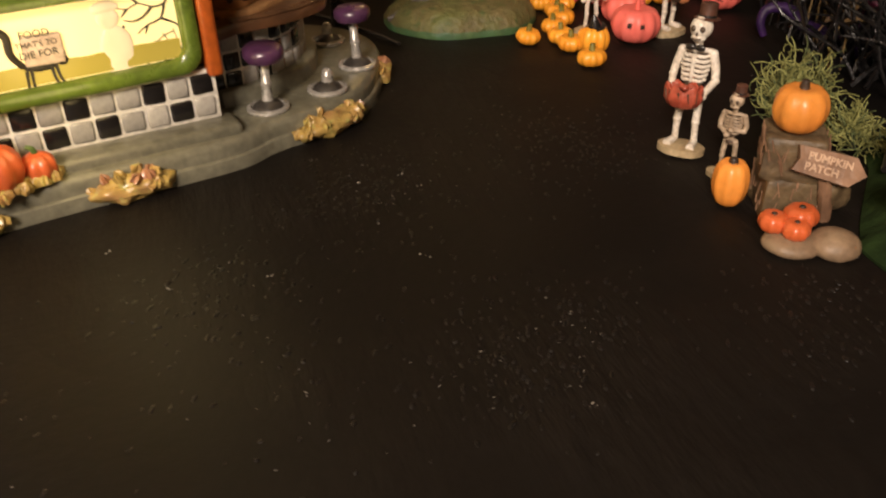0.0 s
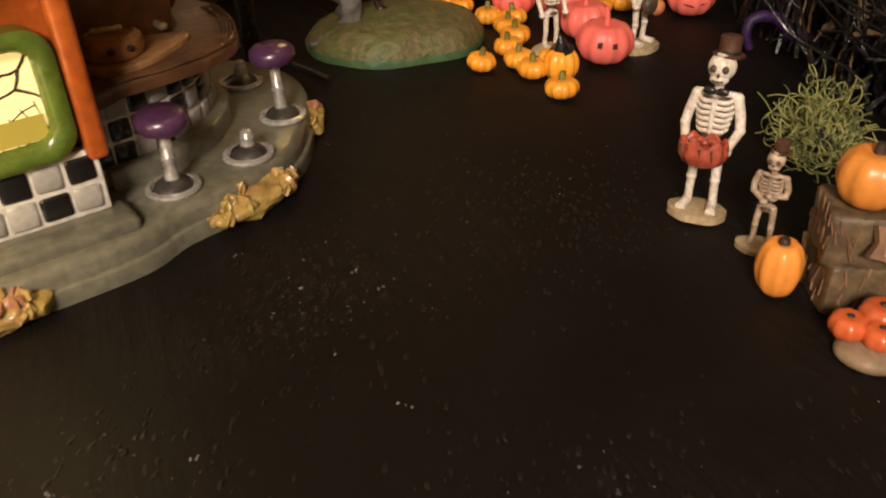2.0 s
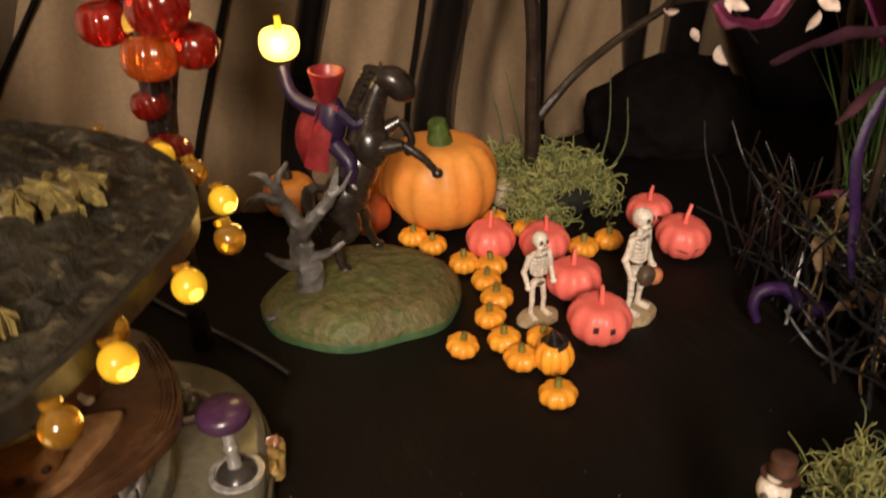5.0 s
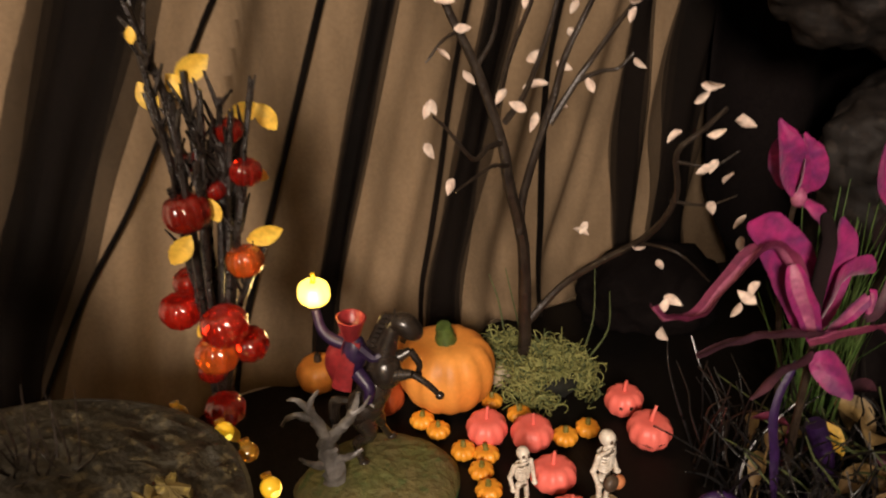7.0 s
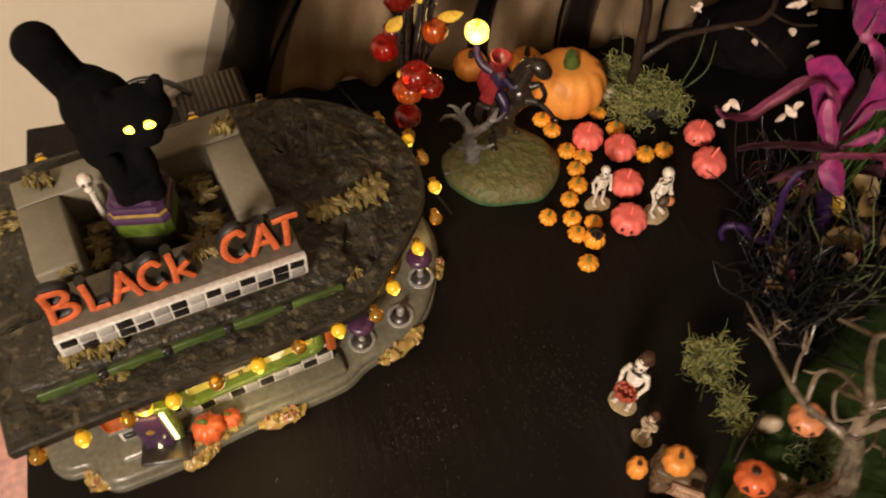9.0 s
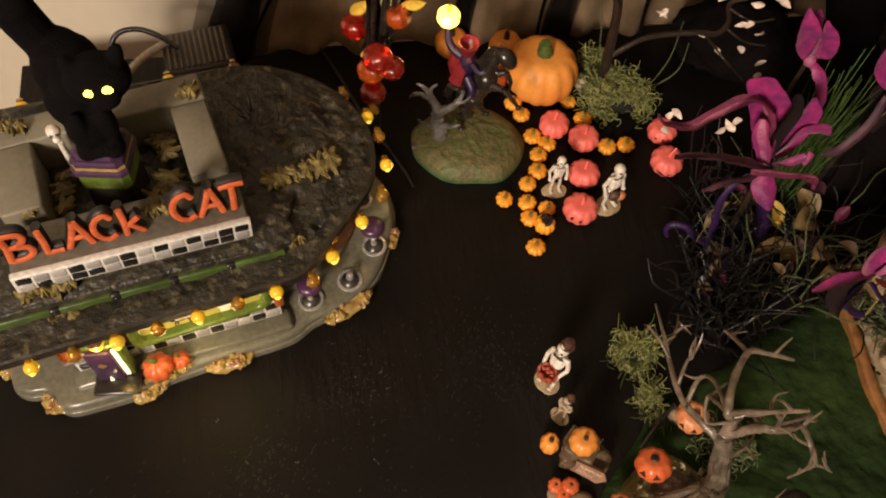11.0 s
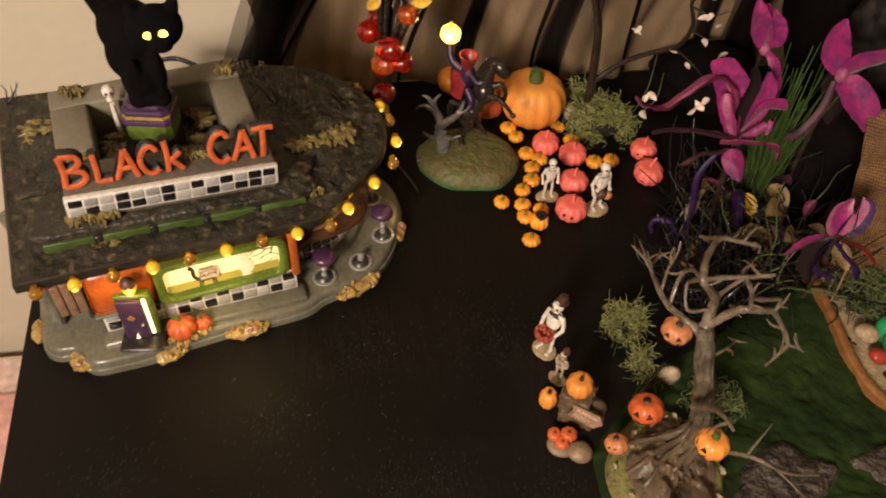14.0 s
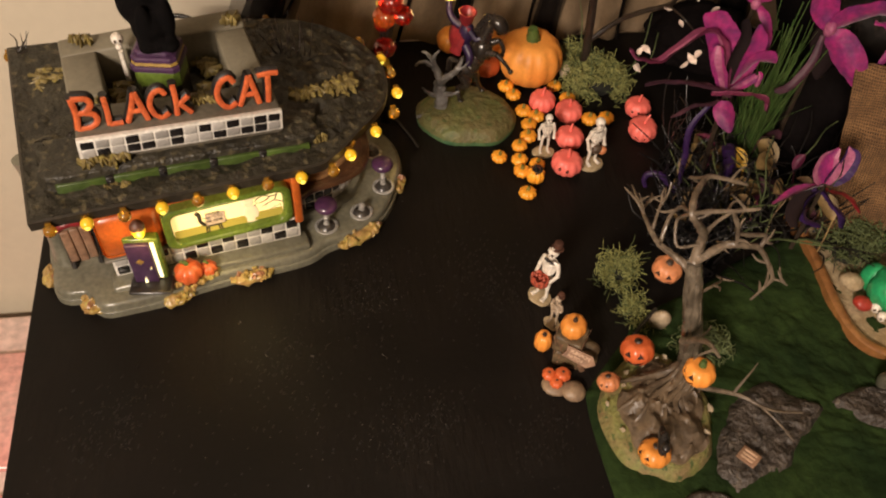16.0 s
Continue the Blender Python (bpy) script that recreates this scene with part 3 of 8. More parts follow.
BASE_LINE = round_outline([(-0.017, 0.07), (-0.0165, 0.045), (-0.0145, 0.030), (-0.007, 0.023), (0.003, 0.0205), (0.007, 0.013), (0.016, 0.0045), (0.032, 0.003), (0.056, 0.003), (0.076, 0.0065), (0.10, 0.008), (0.13, 0.0085),
                           (0.158, 0.010), (0.174, 0.017), (0.195, 0.021), (0.22, 0.033), (0.238, 0.055), (0.252, 0.085), (0.25, 0.115), (0.23, 0.14), (0.19, 0.152), (0.1, 0.155), (0.0, 0.152), (-0.014, 0.14)], 4)
bm = bmesh.new()
prism(bm, BASE_LINE, 0.0, 0.0058, 0.0012, 0.0010)
prism(bm, [(0.12 + (u - 0.12) * 0.990, 0.08 + (v - 0.08) * 0.982) for u, v in BASE_LINE], 0.0050, 0.0125, 0.0040, 0.0030)
part("base", bm, "concrete", diner, "grey-green glazed pavement base")

# raised step in front of the wall
bm = bmesh.new()
box(bm, (0.024, 0.0145, 0.010), (0.161, 0.03, 0.0165), 0.0022)
part("step", bm, "concrete", diner)

bm = bmesh.new()
box(bm, (0.027, 0.0215, 0.0360), (0.156, 0.145, 0.1045), 0.002)
part("wall", bm, "orange", diner, "orange painted wall")
bm = bmesh.new()
box(bm, (0.029, 0.0292, 0.0125), (0.154, 0.140, 0.0372), 0.001)
part("foundation", bm, "slab", diner)
bm = bmesh.new()
box(bm, (0.150, 0.075, 0.0125), (0.205, 0.14, 0.1025), 0.012)
part("back_wall", bm, "wood", diner, "dark brown rear wall of the snack bar")


def checker(parent, u0, v, z0, cols, rows, size, black, m=Matrix(), depth=0.0006, tall=1.0):
    """A tiled strip: white grout with rounded tiles, each a part."""
    g = bmesh.new()
    box(g, (u0 - 0.0012, v, z0 - 0.0010), (u0 + cols * size + 0.0012, v + 0.004, z0 + rows * size * tall + 0.0008), 0.0006, m)
    panel = part("tile_panel", g, "grout", parent, "white grouted tile strip")
    t = bmesh.new()
    k, kz = size * 0.450, size * tall * 0.445
    box(t, (-k, -depth, -kz), (k, 0.0006, kz), size * 0.10 * tall, seg=2)
    me = {}
    for colour in ("tile_black", "tile_grey"):
        d = bpy.data.meshes.new("tile")
        t.to_mesh(d)
        d.materials.append(M[colour])
        d.polygons.foreach_set("use_smooth", [True] * len(d.polygons))
        me[colour] = d
    t.free()
    for i in range(cols):
        for j in range(rows):
            o = new("tile", me["tile_black" if black[(rows - 1 - j) % len(black)][i % len(black[0])] == "x" else "tile_grey"])
            o.parent = panel
            o.matrix_local = m @ pose(u0 + (i + 0.5) * size, v, z0 + (j + 0.5) * size * tall, random.uniform(-1, 1), random.uniform(-3, 3), random.uniform(-1, 1)) @ Matrix.Diagonal((random.uniform(0.93, 1.03), 1, random.uniform(0.92, 1.02), 1))
    return panel


checker(diner, 0.0290, 0.0255, 0.0172, 14, 2, 0.0090, [".x.x..x.x..x.x", "x.x..x.x.x..x."])
bm = bmesh.new()
box(bm, (0.024, 0.0185, 0.0345), (0.1585, 0.024, 0.0370), 0.0012)
part("ledge", bm, "slab", diner)


# lit picture window
def rounded_rect(u0, u1, z0, z1, r, n=5):
    out = []
    for cx, cz, a0 in ((u1 - r, z1 - r, 0), (u0 + r, z1 - r, 90), (u0 + r, z0 + r, 180), (u1 - r, z0 + r, 270)):
        for i in range(n + 1):
            a = radians(a0 + 90 * i / n)
            out.append((cx + r * math.cos(a), cz + r * math.sin(a)))
    return out


def window_frame(bm, outer, inner, v_front, v_back):
    n = len(outer)
    rings = []
    for pts, v in ((outer, v_back), (outer, v_front + 0.001), ([((a[0] * 3 + b[0]) / 4, (a[1] * 3 + b[1]) / 4) for a, b in zip(outer, inner)], v_front),
                   ([((a[0] + 3 * b[0]) / 4, (a[1] + 3 * b[1]) / 4) for a, b in zip(outer, inner)], v_front), (inner, v_front + 0.0012), (inner, v_back)):
        rings.append([bm.verts.new((p[0], v, p[1])) for p in pts])
    for a, b in zip(rings, rings[1:]):
        for i in range(n):
            bm.faces.new((a[i], a[(i + 1) % n], b[(i + 1) % n], b[i]))


WU0, WU1, WZ0, WZ1 = 0.066, 0.152, 0.0365, 0.0732
bm = bmesh.new()
window_frame(bm, rounded_rect(WU0, WU1, WZ0, WZ1, 0.008), rounded_rect(WU0 + 0.0055, WU1 - 0.0055, WZ0 + 0.005, WZ1 - 0.005, 0.005), 0.0135, 0.022)
window = part("window", bm, "green", diner, "green rounded window frame")
bm = bmesh.new()
pts = rounded_rect(WU0 + 0.0048, WU1 - 0.0048, WZ0 + 0.0042, WZ1 - 0.0042, 0.005)
f = [bm.verts.new((p[0], 0.0195, p[1])) for p in pts]
b_ = [bm.verts.new((p[0], 0.0212, p[1])) for p in pts]
bm.faces.new(f)
bm.faces.new(b_)
for i in range(len(f)):
    bm.faces.new((f[i], f[(i + 1) % len(f)], b_[(i + 1) % len(f)], b_[i]))
part("pane", bm, "pane", window, "glowing cream window pane")
bm = bmesh.new()  # painted ground along the foot of the pane
prism(bm, [(WU0 + 0.0062, WZ0 + 0.0056)] + [(WU0 + 0.0062 + 0.0736 * i / 16, WZ0 + 0.0125 + 0.0016 * noise.noise((i * 0.5, 2, 1))) for i in range(17)] + [(WU1 - 0.0062, WZ0 + 0.0056)], -0.0193, -0.0188, m=pose(0, 0, 0, 90, 0, 0))
part("painted_ground", bm, "pane_ground", window, "olive ground painted on the pane")
bm = bmesh.new()  # cat outline holding up a board
cu, cz = 0.0985, 0.0455
blob(bm, (cu, 0.019, cz + 0.003), (0.0062, 0.0008, 0.0022), 2)
blob(bm, (cu + 0.0068, 0.019, cz + 0.0035), (0.0022, 0.0009, 0.0018), 2)
for du in (-0.005, -0.0035, 0.003, 0.0045):
    tube(bm, [(cu + du, 0.019, cz + 0.002), (cu + du * 1.1, 0.019, cz - 0.002), (cu + du * 1.25 + 0.0006, 0.019, cz - 0.0055)], 0.0008, 0.0005, 5)
tube(bm, [(cu - 0.0058, 0.019, cz + 0.0035), (cu - 0.0085, 0.019, cz + 0.008), (cu - 0.0085, 0.019, cz + 0.014), (cu - 0.0105, 0.019, cz + 0.0165)], 0.0012, 0.0015, 6)
for du in (0.0055, 0.008):
    tube(bm, [(cu + du, 0.019, cz + 0.0045), (cu + du + 0.0003, 0.019, cz + 0.0068)], 0.0007, 0.0002, 4)
part("cat_silhouette", bm, "roof_edge", window, "dark brown cat outline")
bm = bmesh.new()
box(bm, (cu - 0.0062, 0.0180, cz + 0.0055), (cu + 0.0068, 0.0192, cz + 0.0160), 0.0008, pose(0, 0, 0, 0, 1.5, 0))
board = part("sign_board", bm, "board", window, "small weathered board with lettering")
for i, word in enumerate(("FOOD", "THAT'S TO", "DIE FOR")):
    tm = text_mesh(word, 0.0034 if i != 1 else 0.0027, 0.0002)
    bmesh.ops.transform(tm, matrix=Matrix.Translation((cu + 0.0001, 0.0178, cz + 0.0140 - i * 0.0034)), verts=tm.verts)
    part("lettering", tm, "black", board, smooth=False)
bm = bmesh.new()  # milky shape behind the glass
blob(bm, (0.124, 0.0192, 0.0485), (0.0055, 0.0008, 0.0095), 3, 0.0008, 200)
blob(bm, (0.123, 0.0192, 0.0600), (0.0038, 0.0009, 0.0040), 3, 0.0006, 200)
blob(bm, (0.1225, 0.0190, 0.0640), (0.0050, 0.0008, 0.0022), 3, 0.0006, 200)
part("ghost_shape", bm, "ghost", window, "pale milky figure shape")
# bare branches and a web painted on the pane
for path in ([(0.146, 0.066), (0.143, 0.062), (0.1385, 0.0615), (0.134, 0.0635), (0.130, 0.062), (0.126, 0.063)], [(0.143, 0.062), (0.141, 0.057), (0.136, 0.0555), (0.132, 0.053)],
             [(0.141, 0.057), (0.1455, 0.0545), (0.1475, 0.052)], [(0.134, 0.0635), (0.1315, 0.066)], [(0.1385, 0.0615), (0.135, 0.0585), (0.131, 0.0575), (0.128, 0.0585)],
             [(0.128, 0.0565), (0.1255, 0.0545)], [(0.136, 0.0555), (0.1345, 0.0525)], [(0.130, 0.062), (0.1275, 0.0595)]):
    bm = bmesh.new()
    tube(bm, [(a, 0.0193, b) for a, b in path], 0.00048, 0.0002, 4, smooth=2)
    part("painted_branch", bm, "black", window, "black bare branch painted on the pane")
bm = bmesh.new()
for k in range(6):
    a = radians(100 + 16 * k)
    tube(bm, [(0.147, 0.0193, 0.040), (0.147 + 0.015 * math.cos(a), 0.0193, 0.040 + 0.013 * math.sin(a))], 0.00022, 0.00018, 4, smooth=0)
for r in (0.005, 0.0085, 0.012):
    tube(bm, [(0.147 + r * 1.15 * math.cos(radians(a)), 0.0193, 0.040 + r * math.sin(radians(a))) for a in range(100, 181, 16)], 0.0002, 0.0002, 4, smooth=0)
part("web", bm, "black", window, "black spider web in the corner")
bm = bmesh.new()
box(bm, (0.1530, 0.0135, 0.0335), (0.1590, 0.021, 0.1035), 0.0016)
part("post", bm, "orange", diner, "orange corner post")
bm = bmesh.new()
box(bm, (0.0255, 0.0165, 0.0405), (0.066, 0.0225, 0.0780), 0.0050)
part("door_surround", bm, "orange", diner)

# open door with a lamp over it
dm = pose(0.0425, 0.0165, 0.0172, 0, 0, -16) @ Matrix.Diagonal((0.76, 1, 0.76, 1))
bm = bmesh.new()
box(bm, (-0.004, -0.003, 0.0), (0.026, 0.004, 0.0545), 0.0014, dm)
frame_d = part("door", bm, "green", diner, "green door frame with a purple door ajar")
bm = bmesh.new()
box(bm, (-0.0025, -0.0062, 0.001), (0.0185, -0.0026, 0.051), 0.0010, dm)
leaf_d = part("door_leaf", bm, "purple", frame_d, "dark purple door with small cut-out shapes")
bm = bmesh.new()
box(bm, (0.0190, -0.0042, 0.004), (0.0222, -0.0028, 0.0505), 0.0003, dm)
part("light_gap", bm, "door_gap", frame_d, "bright strip of light beside the door")
bm = bmesh.new()
box(bm, (-0.0026, -0.0007, -0.0026), (0.0026, 0.0007, 0.0026), 0.0003, dm @ Matrix.Translation((0.0075, -0.0062, 0.030)) @ pose(0, 0, 0, 0, 45, 0))
part("door_window", bm, "yellow_band", leaf_d)
bm = bmesh.new()
blob(bm, (0.0155, -0.0072, 0.022), (0.0014, 0.0014, 0.0014), 2, m=dm)
part("knob", bm, "silver", leaf_d)
bm = bmesh.new()
prism(bm, [(-0.0012, 0), (0.0015, 0), (0.0002, 0.006)], 0, 0.0012, m=dm @ Matrix.Translation((0.0075, -0.0061, 0.003)) @ pose(0, 0, 0, 90, 0, 0))
part("cut_out", bm, "door_gap", leaf_d)
bm = bmesh.new()
box(bm, (-0.008, -0.012, -0.002), (0.030, 0.004, 0.0015), 0.0015, dm)
part("door_step", bm, "black", diner)
bm = bmesh.new()
lathe(bm, [(0.0005, 0.0615), (0.003, 0.062), (0.0046, 0.066), (0.0044, 0.0695), (0.002, 0.0715), (0.0004, 0.072)], 16, pose(0.0515, 0.0080, 0.0040))
lamp_s = part("door_lamp", bm, "lamp_glass", diner, "glowing amber lamp over the door")
bm = bmesh.new()
lathe(bm, [(0.0047, 0.0690), (0.0049, 0.0705), (0.0035, 0.0735), (0.0012, 0.0752), (0.0003, 0.0755)], 16, pose(0.0515, 0.0080, 0.0040))
part("lamp_cap", bm, "brown_hat", lamp_s)
point_lamp("door_glow", DINER @ Vector((0.0515, 0.0055, 0.0690)), 0.034, (1.0, 0.60, 0.12), 0.003)
point_lamp("window_glow", DINER @ Vector((0.100, -0.004, 0.050)), 0.055, (1.0, 0.74, 0.32), 0.02)

# plank bench at the end of the wall
bm = bmesh.new()
box(bm, (0.0010, 0.0470, 0.0310), (0.0200, 0.0500, 0.0340), 0.0008)
bench = part("bench", bm, "black", diner, "brown plank bench with black legs and a red top")
for i in range(3):
    bm = bmesh.new()
    box(bm, (0.0002 + i * 0.0063, 0.0435, 0.0200 - 0.0012 * (i % 2)), (0.0061 + i * 0.0063, 0.0468, 0.0500 + 0.001 * i), 0.0010, pose(0, 0, 0, random.uniform(-1, 1), 0, 0))
    plank = part("plank", bm, "sign_wood", bench)
    bm = bmesh.new()
    blob(bm, (0.0031 + i * 0.0063, 0.0436, 0.045), (0.0007, 0.0006, 0.0007), 1)
    part("nail", bm, "dark_metal", plank)
for x in (0.0005, 0.0185):
    bm = bmesh.new()
    tube(bm, [(x + 0.001, 0.0490, 0.040), (x + 0.0005, 0.0480, 0.026), (x, 0.0455, 0.0125)], 0.0023, 0.0020, 7)
    part("leg", bm, "black", bench)
bm = bmesh.new()
tube(bm, [(-0.001, 0.046, 0.052), (0.003, 0.044, 0.0565), (0.011, 0.044, 0.0575), (0.0185, 0.046, 0.053)], 0.0030, 0.0030, 8)
part("bolster", bm, "rider_red", bench, "dull red rolled top")
bm = bmesh.new()
lathe(bm, [(0.0085, 0.0), (0.0072, 0.010), (0.0055, 0.030), (0.0048, 0.060), (0.0050, 0.088), (0.0060, 0.096)], 14, pose(-0.0045, 0.0560, 0.0120))
part("corner_column", bm, "concrete", diner, "pale grey column under the roof corner")

# snack bar round the end: curved tiled front, wooden counter, food
ARC = [(0.157, 0.046), (0.172, 0.047), (0.186, 0.0515), (0.1975, 0.0585), (0.2065, 0.069), (0.2130, 0.083), (0.2140, 0.100)]
bm = bmesh.new()
prism(bm, ARC + [(0.205, 0.12), (0.155, 0.13)], 0.0125, 0.0425)
bar = part("bar_front", bm, "grout", diner, "curved checkered bar front")
tb = bmesh.new()
box(tb, (-0.0034, -0.0006, -0.0034), (0.0034, 0.0008, 0.0034), 0.0009)
tiles = {}
for colour in ("tile_black", "tile_grey"):
    d = bpy.data.meshes.new("tile")
    tb.to_mesh(d)
    d.materials.append(M[colour])
    d.polygons.foreach_set("use_smooth", [True] * len(d.polygons))
    tiles[colour] = d
tb.free()
arc3 = smooth_path([(x, y, 0) for x, y in ARC], 6)
run, stops, i0 = 0.0, [], 0.004
for a, b in zip(arc3, arc3[1:]):
    step = (b - a).length
    while i0 <= run + step:
        t = (i0 - run) / step
        d = (b - a).normalized()
        stops.append((a + (b - a) * t, math.degrees(math.atan2(d.y, d.x))))
        i0 += 0.0076
    run += step
for i, (p, ang) in enumerate(stops):
    for j in range(3):
        o = new("tile", tiles["tile_black" if (i * 2 + j * 3 + (i // 3)) % 5 in (0, 2) else "tile_grey"])
        o.parent = bar
        o.matrix_local = pose(p.x, p.y, 0.0222 + j * 0.0077, 0, random.uniform(-4, 4), ang)
bm = bmesh.new()
prism(bm, [(x + 0.0045, y - 0.0040) for x, y in ARC] + [(0.207, 0.122), (0.155, 0.132)], 0.0120, 0.0195, 0.001, 0.001)
part("bar_plinth", bm, "concrete", diner)
COUNTER = round_outline([(0.155, 0.0400), (0.173, 0.0400), (0.188, 0.0415), (0.2005, 0.0450), (0.2120, 0.0520), (0.2195, 0.0655), (0.2235, 0.083), (0.222, 0.105), (0.20, 0.125), (0.155, 0.12)], 5)
bm = bmesh.new()
prism(bm, COUNTER, 0.0425, 0.0470, 0.0022, 0.0022)
counter = part("counter", bm, "counter", diner, "dark brown wooden counter top")
for k in range(5):  # carved grain ridges along the counter rim
    bm = bmesh.new()
    q = 0.985 - 0.022 * k
    tube(bm, [(0.170 + (x - 0.170) * q, 0.085 + (y - 0.085) * q, 0.0470 + 0.0002 * math.sin(i)) for i, (x, y) in enumerate(COUNTER[4:34])], 0.0005, 0.0004, 5, rough=0.3, smooth=0)
    part("grain_ridge", bm, "counter", counter)
bm = bmesh.new()  # tan leaf-shaped platter
prism(bm, round_outline([(0.1635, 0.0600), (0.1690, 0.0480), (0.1800, 0.0470), (0.1905, 0.0535), (0.2025, 0.0640), (0.1930, 0.0700), (0.1800, 0.0760), (0.1680, 0.0740)], 4), 0.0470, 0.0492, 0.001, 0.001)
platter = part("platter", bm, "platter", diner, "tan leaf-shaped serving platter")
bm = bmesh.new()
lathe(bm, [(0.0070, 0.0), (0.0090, 0.0006), (0.0098, 0.0030), (0.0094, 0.0060), (0.0074, 0.0072), (0.0070, 0.0066), (0.0030, 0.0064), (0.0004, 0.0062)], 24, pose(0.1755, 0.0590, 0.0490))
pie = part("pie", bm, "pie", diner, "brown baked pie with a face")
for du in (-0.0030, 0.0030):
    bm = bmesh.new()
    blob(bm, (0.1755 + du, 0.0590 - 0.0094, 0.0530), (0.0013, 0.0008, 0.0011), 2)
    part("eye_hole", bm, "carved", pie)
bm = bmesh.new()
tube(bm, [(0.1722, 0.0620, 0.0563), (0.1755, 0.0600, 0.0570), (0.1790, 0.0612, 0.0563)], 0.0009, 0.0008, 6)
for p in ((0.1720, 0.0622, 0.0565), (0.1792, 0.0613, 0.0565)):
    blob(bm, p, (0.0013, 0.0012, 0.0010), 2)
part("bone_topping", bm, "pebble", pie, "small bone laid on the pie")
bm = bmesh.new()
tube(bm, [(0.190, 0.0860, 0.0490), (0.1930, 0.0800, 0.0520), (0.1965, 0.0740, 0.0495)], 0.0012, 0.0012, 7)
for p in ((0.1900, 0.0862, 0.0495), (0.1967, 0.0738, 0.0498)):
    blob(bm, p, (0.0018, 0.0016, 0.0014), 2)
part("bone", bm, "pebble", diner, "pale bone lying on the counter")
bm = bmesh.new()
lathe(bm, [(0.0040, 0.0), (0.0068, 0.0015), (0.0078, 0.0060), (0.0066, 0.0108), (0.0046, 0.0125), (0.0050, 0.0140), (0.0030, 0.0150), (0.0004, 0.0152)], 20, pose(0.170, 0.086, 0.0470))
pot = part("cooking_pot", bm, "pie", diner, "brown lidded pot")
bm = bmesh.new()
blob(bm, (0.170, 0.086, 0.0632), (0.0014, 0.0014, 0.0014), 2)
part("knob", bm, "counter", pot)
bm = bmesh.new()
for a, b_ in (((0.178, 0.084, 0.056), (0.186, 0.090, 0.070)), ((0.186, 0.084, 0.056), (0.178, 0.090, 0.070))):
    tube(bm, [a, b_], 0.0015, 0.0013, 6, smooth=0)
part("crossed_bones", bm, "crossed", diner, "dull pink crossed bones")
bm = bmesh.new()
blob(bm, (0.204, 0.098, 0.0520), (0.007, 0.006, 0.005), 3, 0.0007, 160)
part("red_dish", bm, "rider_red", diner)


def stool(u, v, seat=True, turn=0.0):
    s = bmesh.new()
    lathe(s, [(0.0082, 0.0), (0.0088, 0.0008), (0.0086, 0.0016), (0.0070, 0.0019), (0.0066, 0.0012), (0.0002, 0.0012)], 24, pose(u, v, 0.0125))
    ring = part("stool", s, "silver", diner, "silver-ringed bar stool" + (" with a purple seat" if seat else " with its seat missing"))
    s = bmesh.new()
    lathe(s, [(0.0064, 0.0011), (0.0055, 0.0026), (0.0028, 0.0042), (0.0010, 0.0046)], 20, pose(u, v, 0.0125))
    part("foot", s, "dark_metal", ring)
    s = bmesh.new()
    if seat:
        lathe(s, [(0.0026, 0.002), (0.0023, 0.005), (0.0020, 0.010), (0.0024, 0.0105), (0.0024, 0.0118), (0.0019, 0.0122), (0.0017, 0.022)], 14, pose(u, v, 0.0125, 2 * turn, turn, 0))
    else:
        lathe(s, [(0.0028, 0.002), (0.0024, 0.0065), (0.0026, 0.0068), (0.0020, 0.0085), (0.0022, 0.0088), (0.0012, 0.0098), (0.0003, 0.0098)], 14, pose(u, v, 0.0125, -4, 5, 0))
    part("pole", s, "silver", ring)
    if seat:
        s = bmesh.new()
        lathe(s, [(0.0018, 0.0205), (0.0070, 0.0212), (0.0082, 0.0232), (0.0080, 0.0256), (0.0062, 0.0272), (0.0003, 0.0276)], 24, pose(u, v, 0.0125, 2 * turn, turn, 0))
        part("seat", s, "purple_seat", ring)


stool(0.1765, 0.0315, True, 1.5)
stool(0.2050, 0.0375, False)
stool(0.2285, 0.0585, True, -1)
stool(0.2305, 0.0985, False)

# moulded leaf drifts along the base
for u, v, su, turn in ((0.200, 0.0230, 0.019, 20), (0.116, 0.0085, 0.016, 2), (0.008, 0.0150, 0.010, -48), (-0.017, 0.050, 0.009, 84), (0.062, 0.0040, 0.010, -4), (0.2420, 0.066, 0.009, 62)):
    bm = bmesh.new()
    blob(bm, (0, 0, 0.0045), (su, 0.0062, 0.0048), 4, 0.0020, 230, m=pose(u, v, 0, 0, 0, turn), flat=0.0)
    drift = part("leaf_drift", bm, "leaf_moulded", diner, "gold and pink moulded leaf drift")
    for k in range(int(su * 650)):
        a = random.uniform(-0.92, 0.92)
        w = random.uniform(-1, 0.7)
        bm = bmesh.new()
        at = pose(u, v, 0, 0, 0, turn) @ Vector((a * su, w * 0.0062 * (1 - a * a) ** 0.5, 0))
        lobed_leaf(bm, (at.x, at.y, 0.0094 * (1 - a * a) ** 0.5 * (1 - 0.6 * w * w) + 0.0010), random.uniform(0.0022, 0.0036), random.uniform(0, 360), 0.0005, 0, (random.uniform(-25, 35) - 25 * w, random.uniform(-30, 30)), 5)
        part("leaf", bm, random.choice(("leaf_moulded", "leaf_moulded", "leaf_moulded", "leaf_pink")), drift)
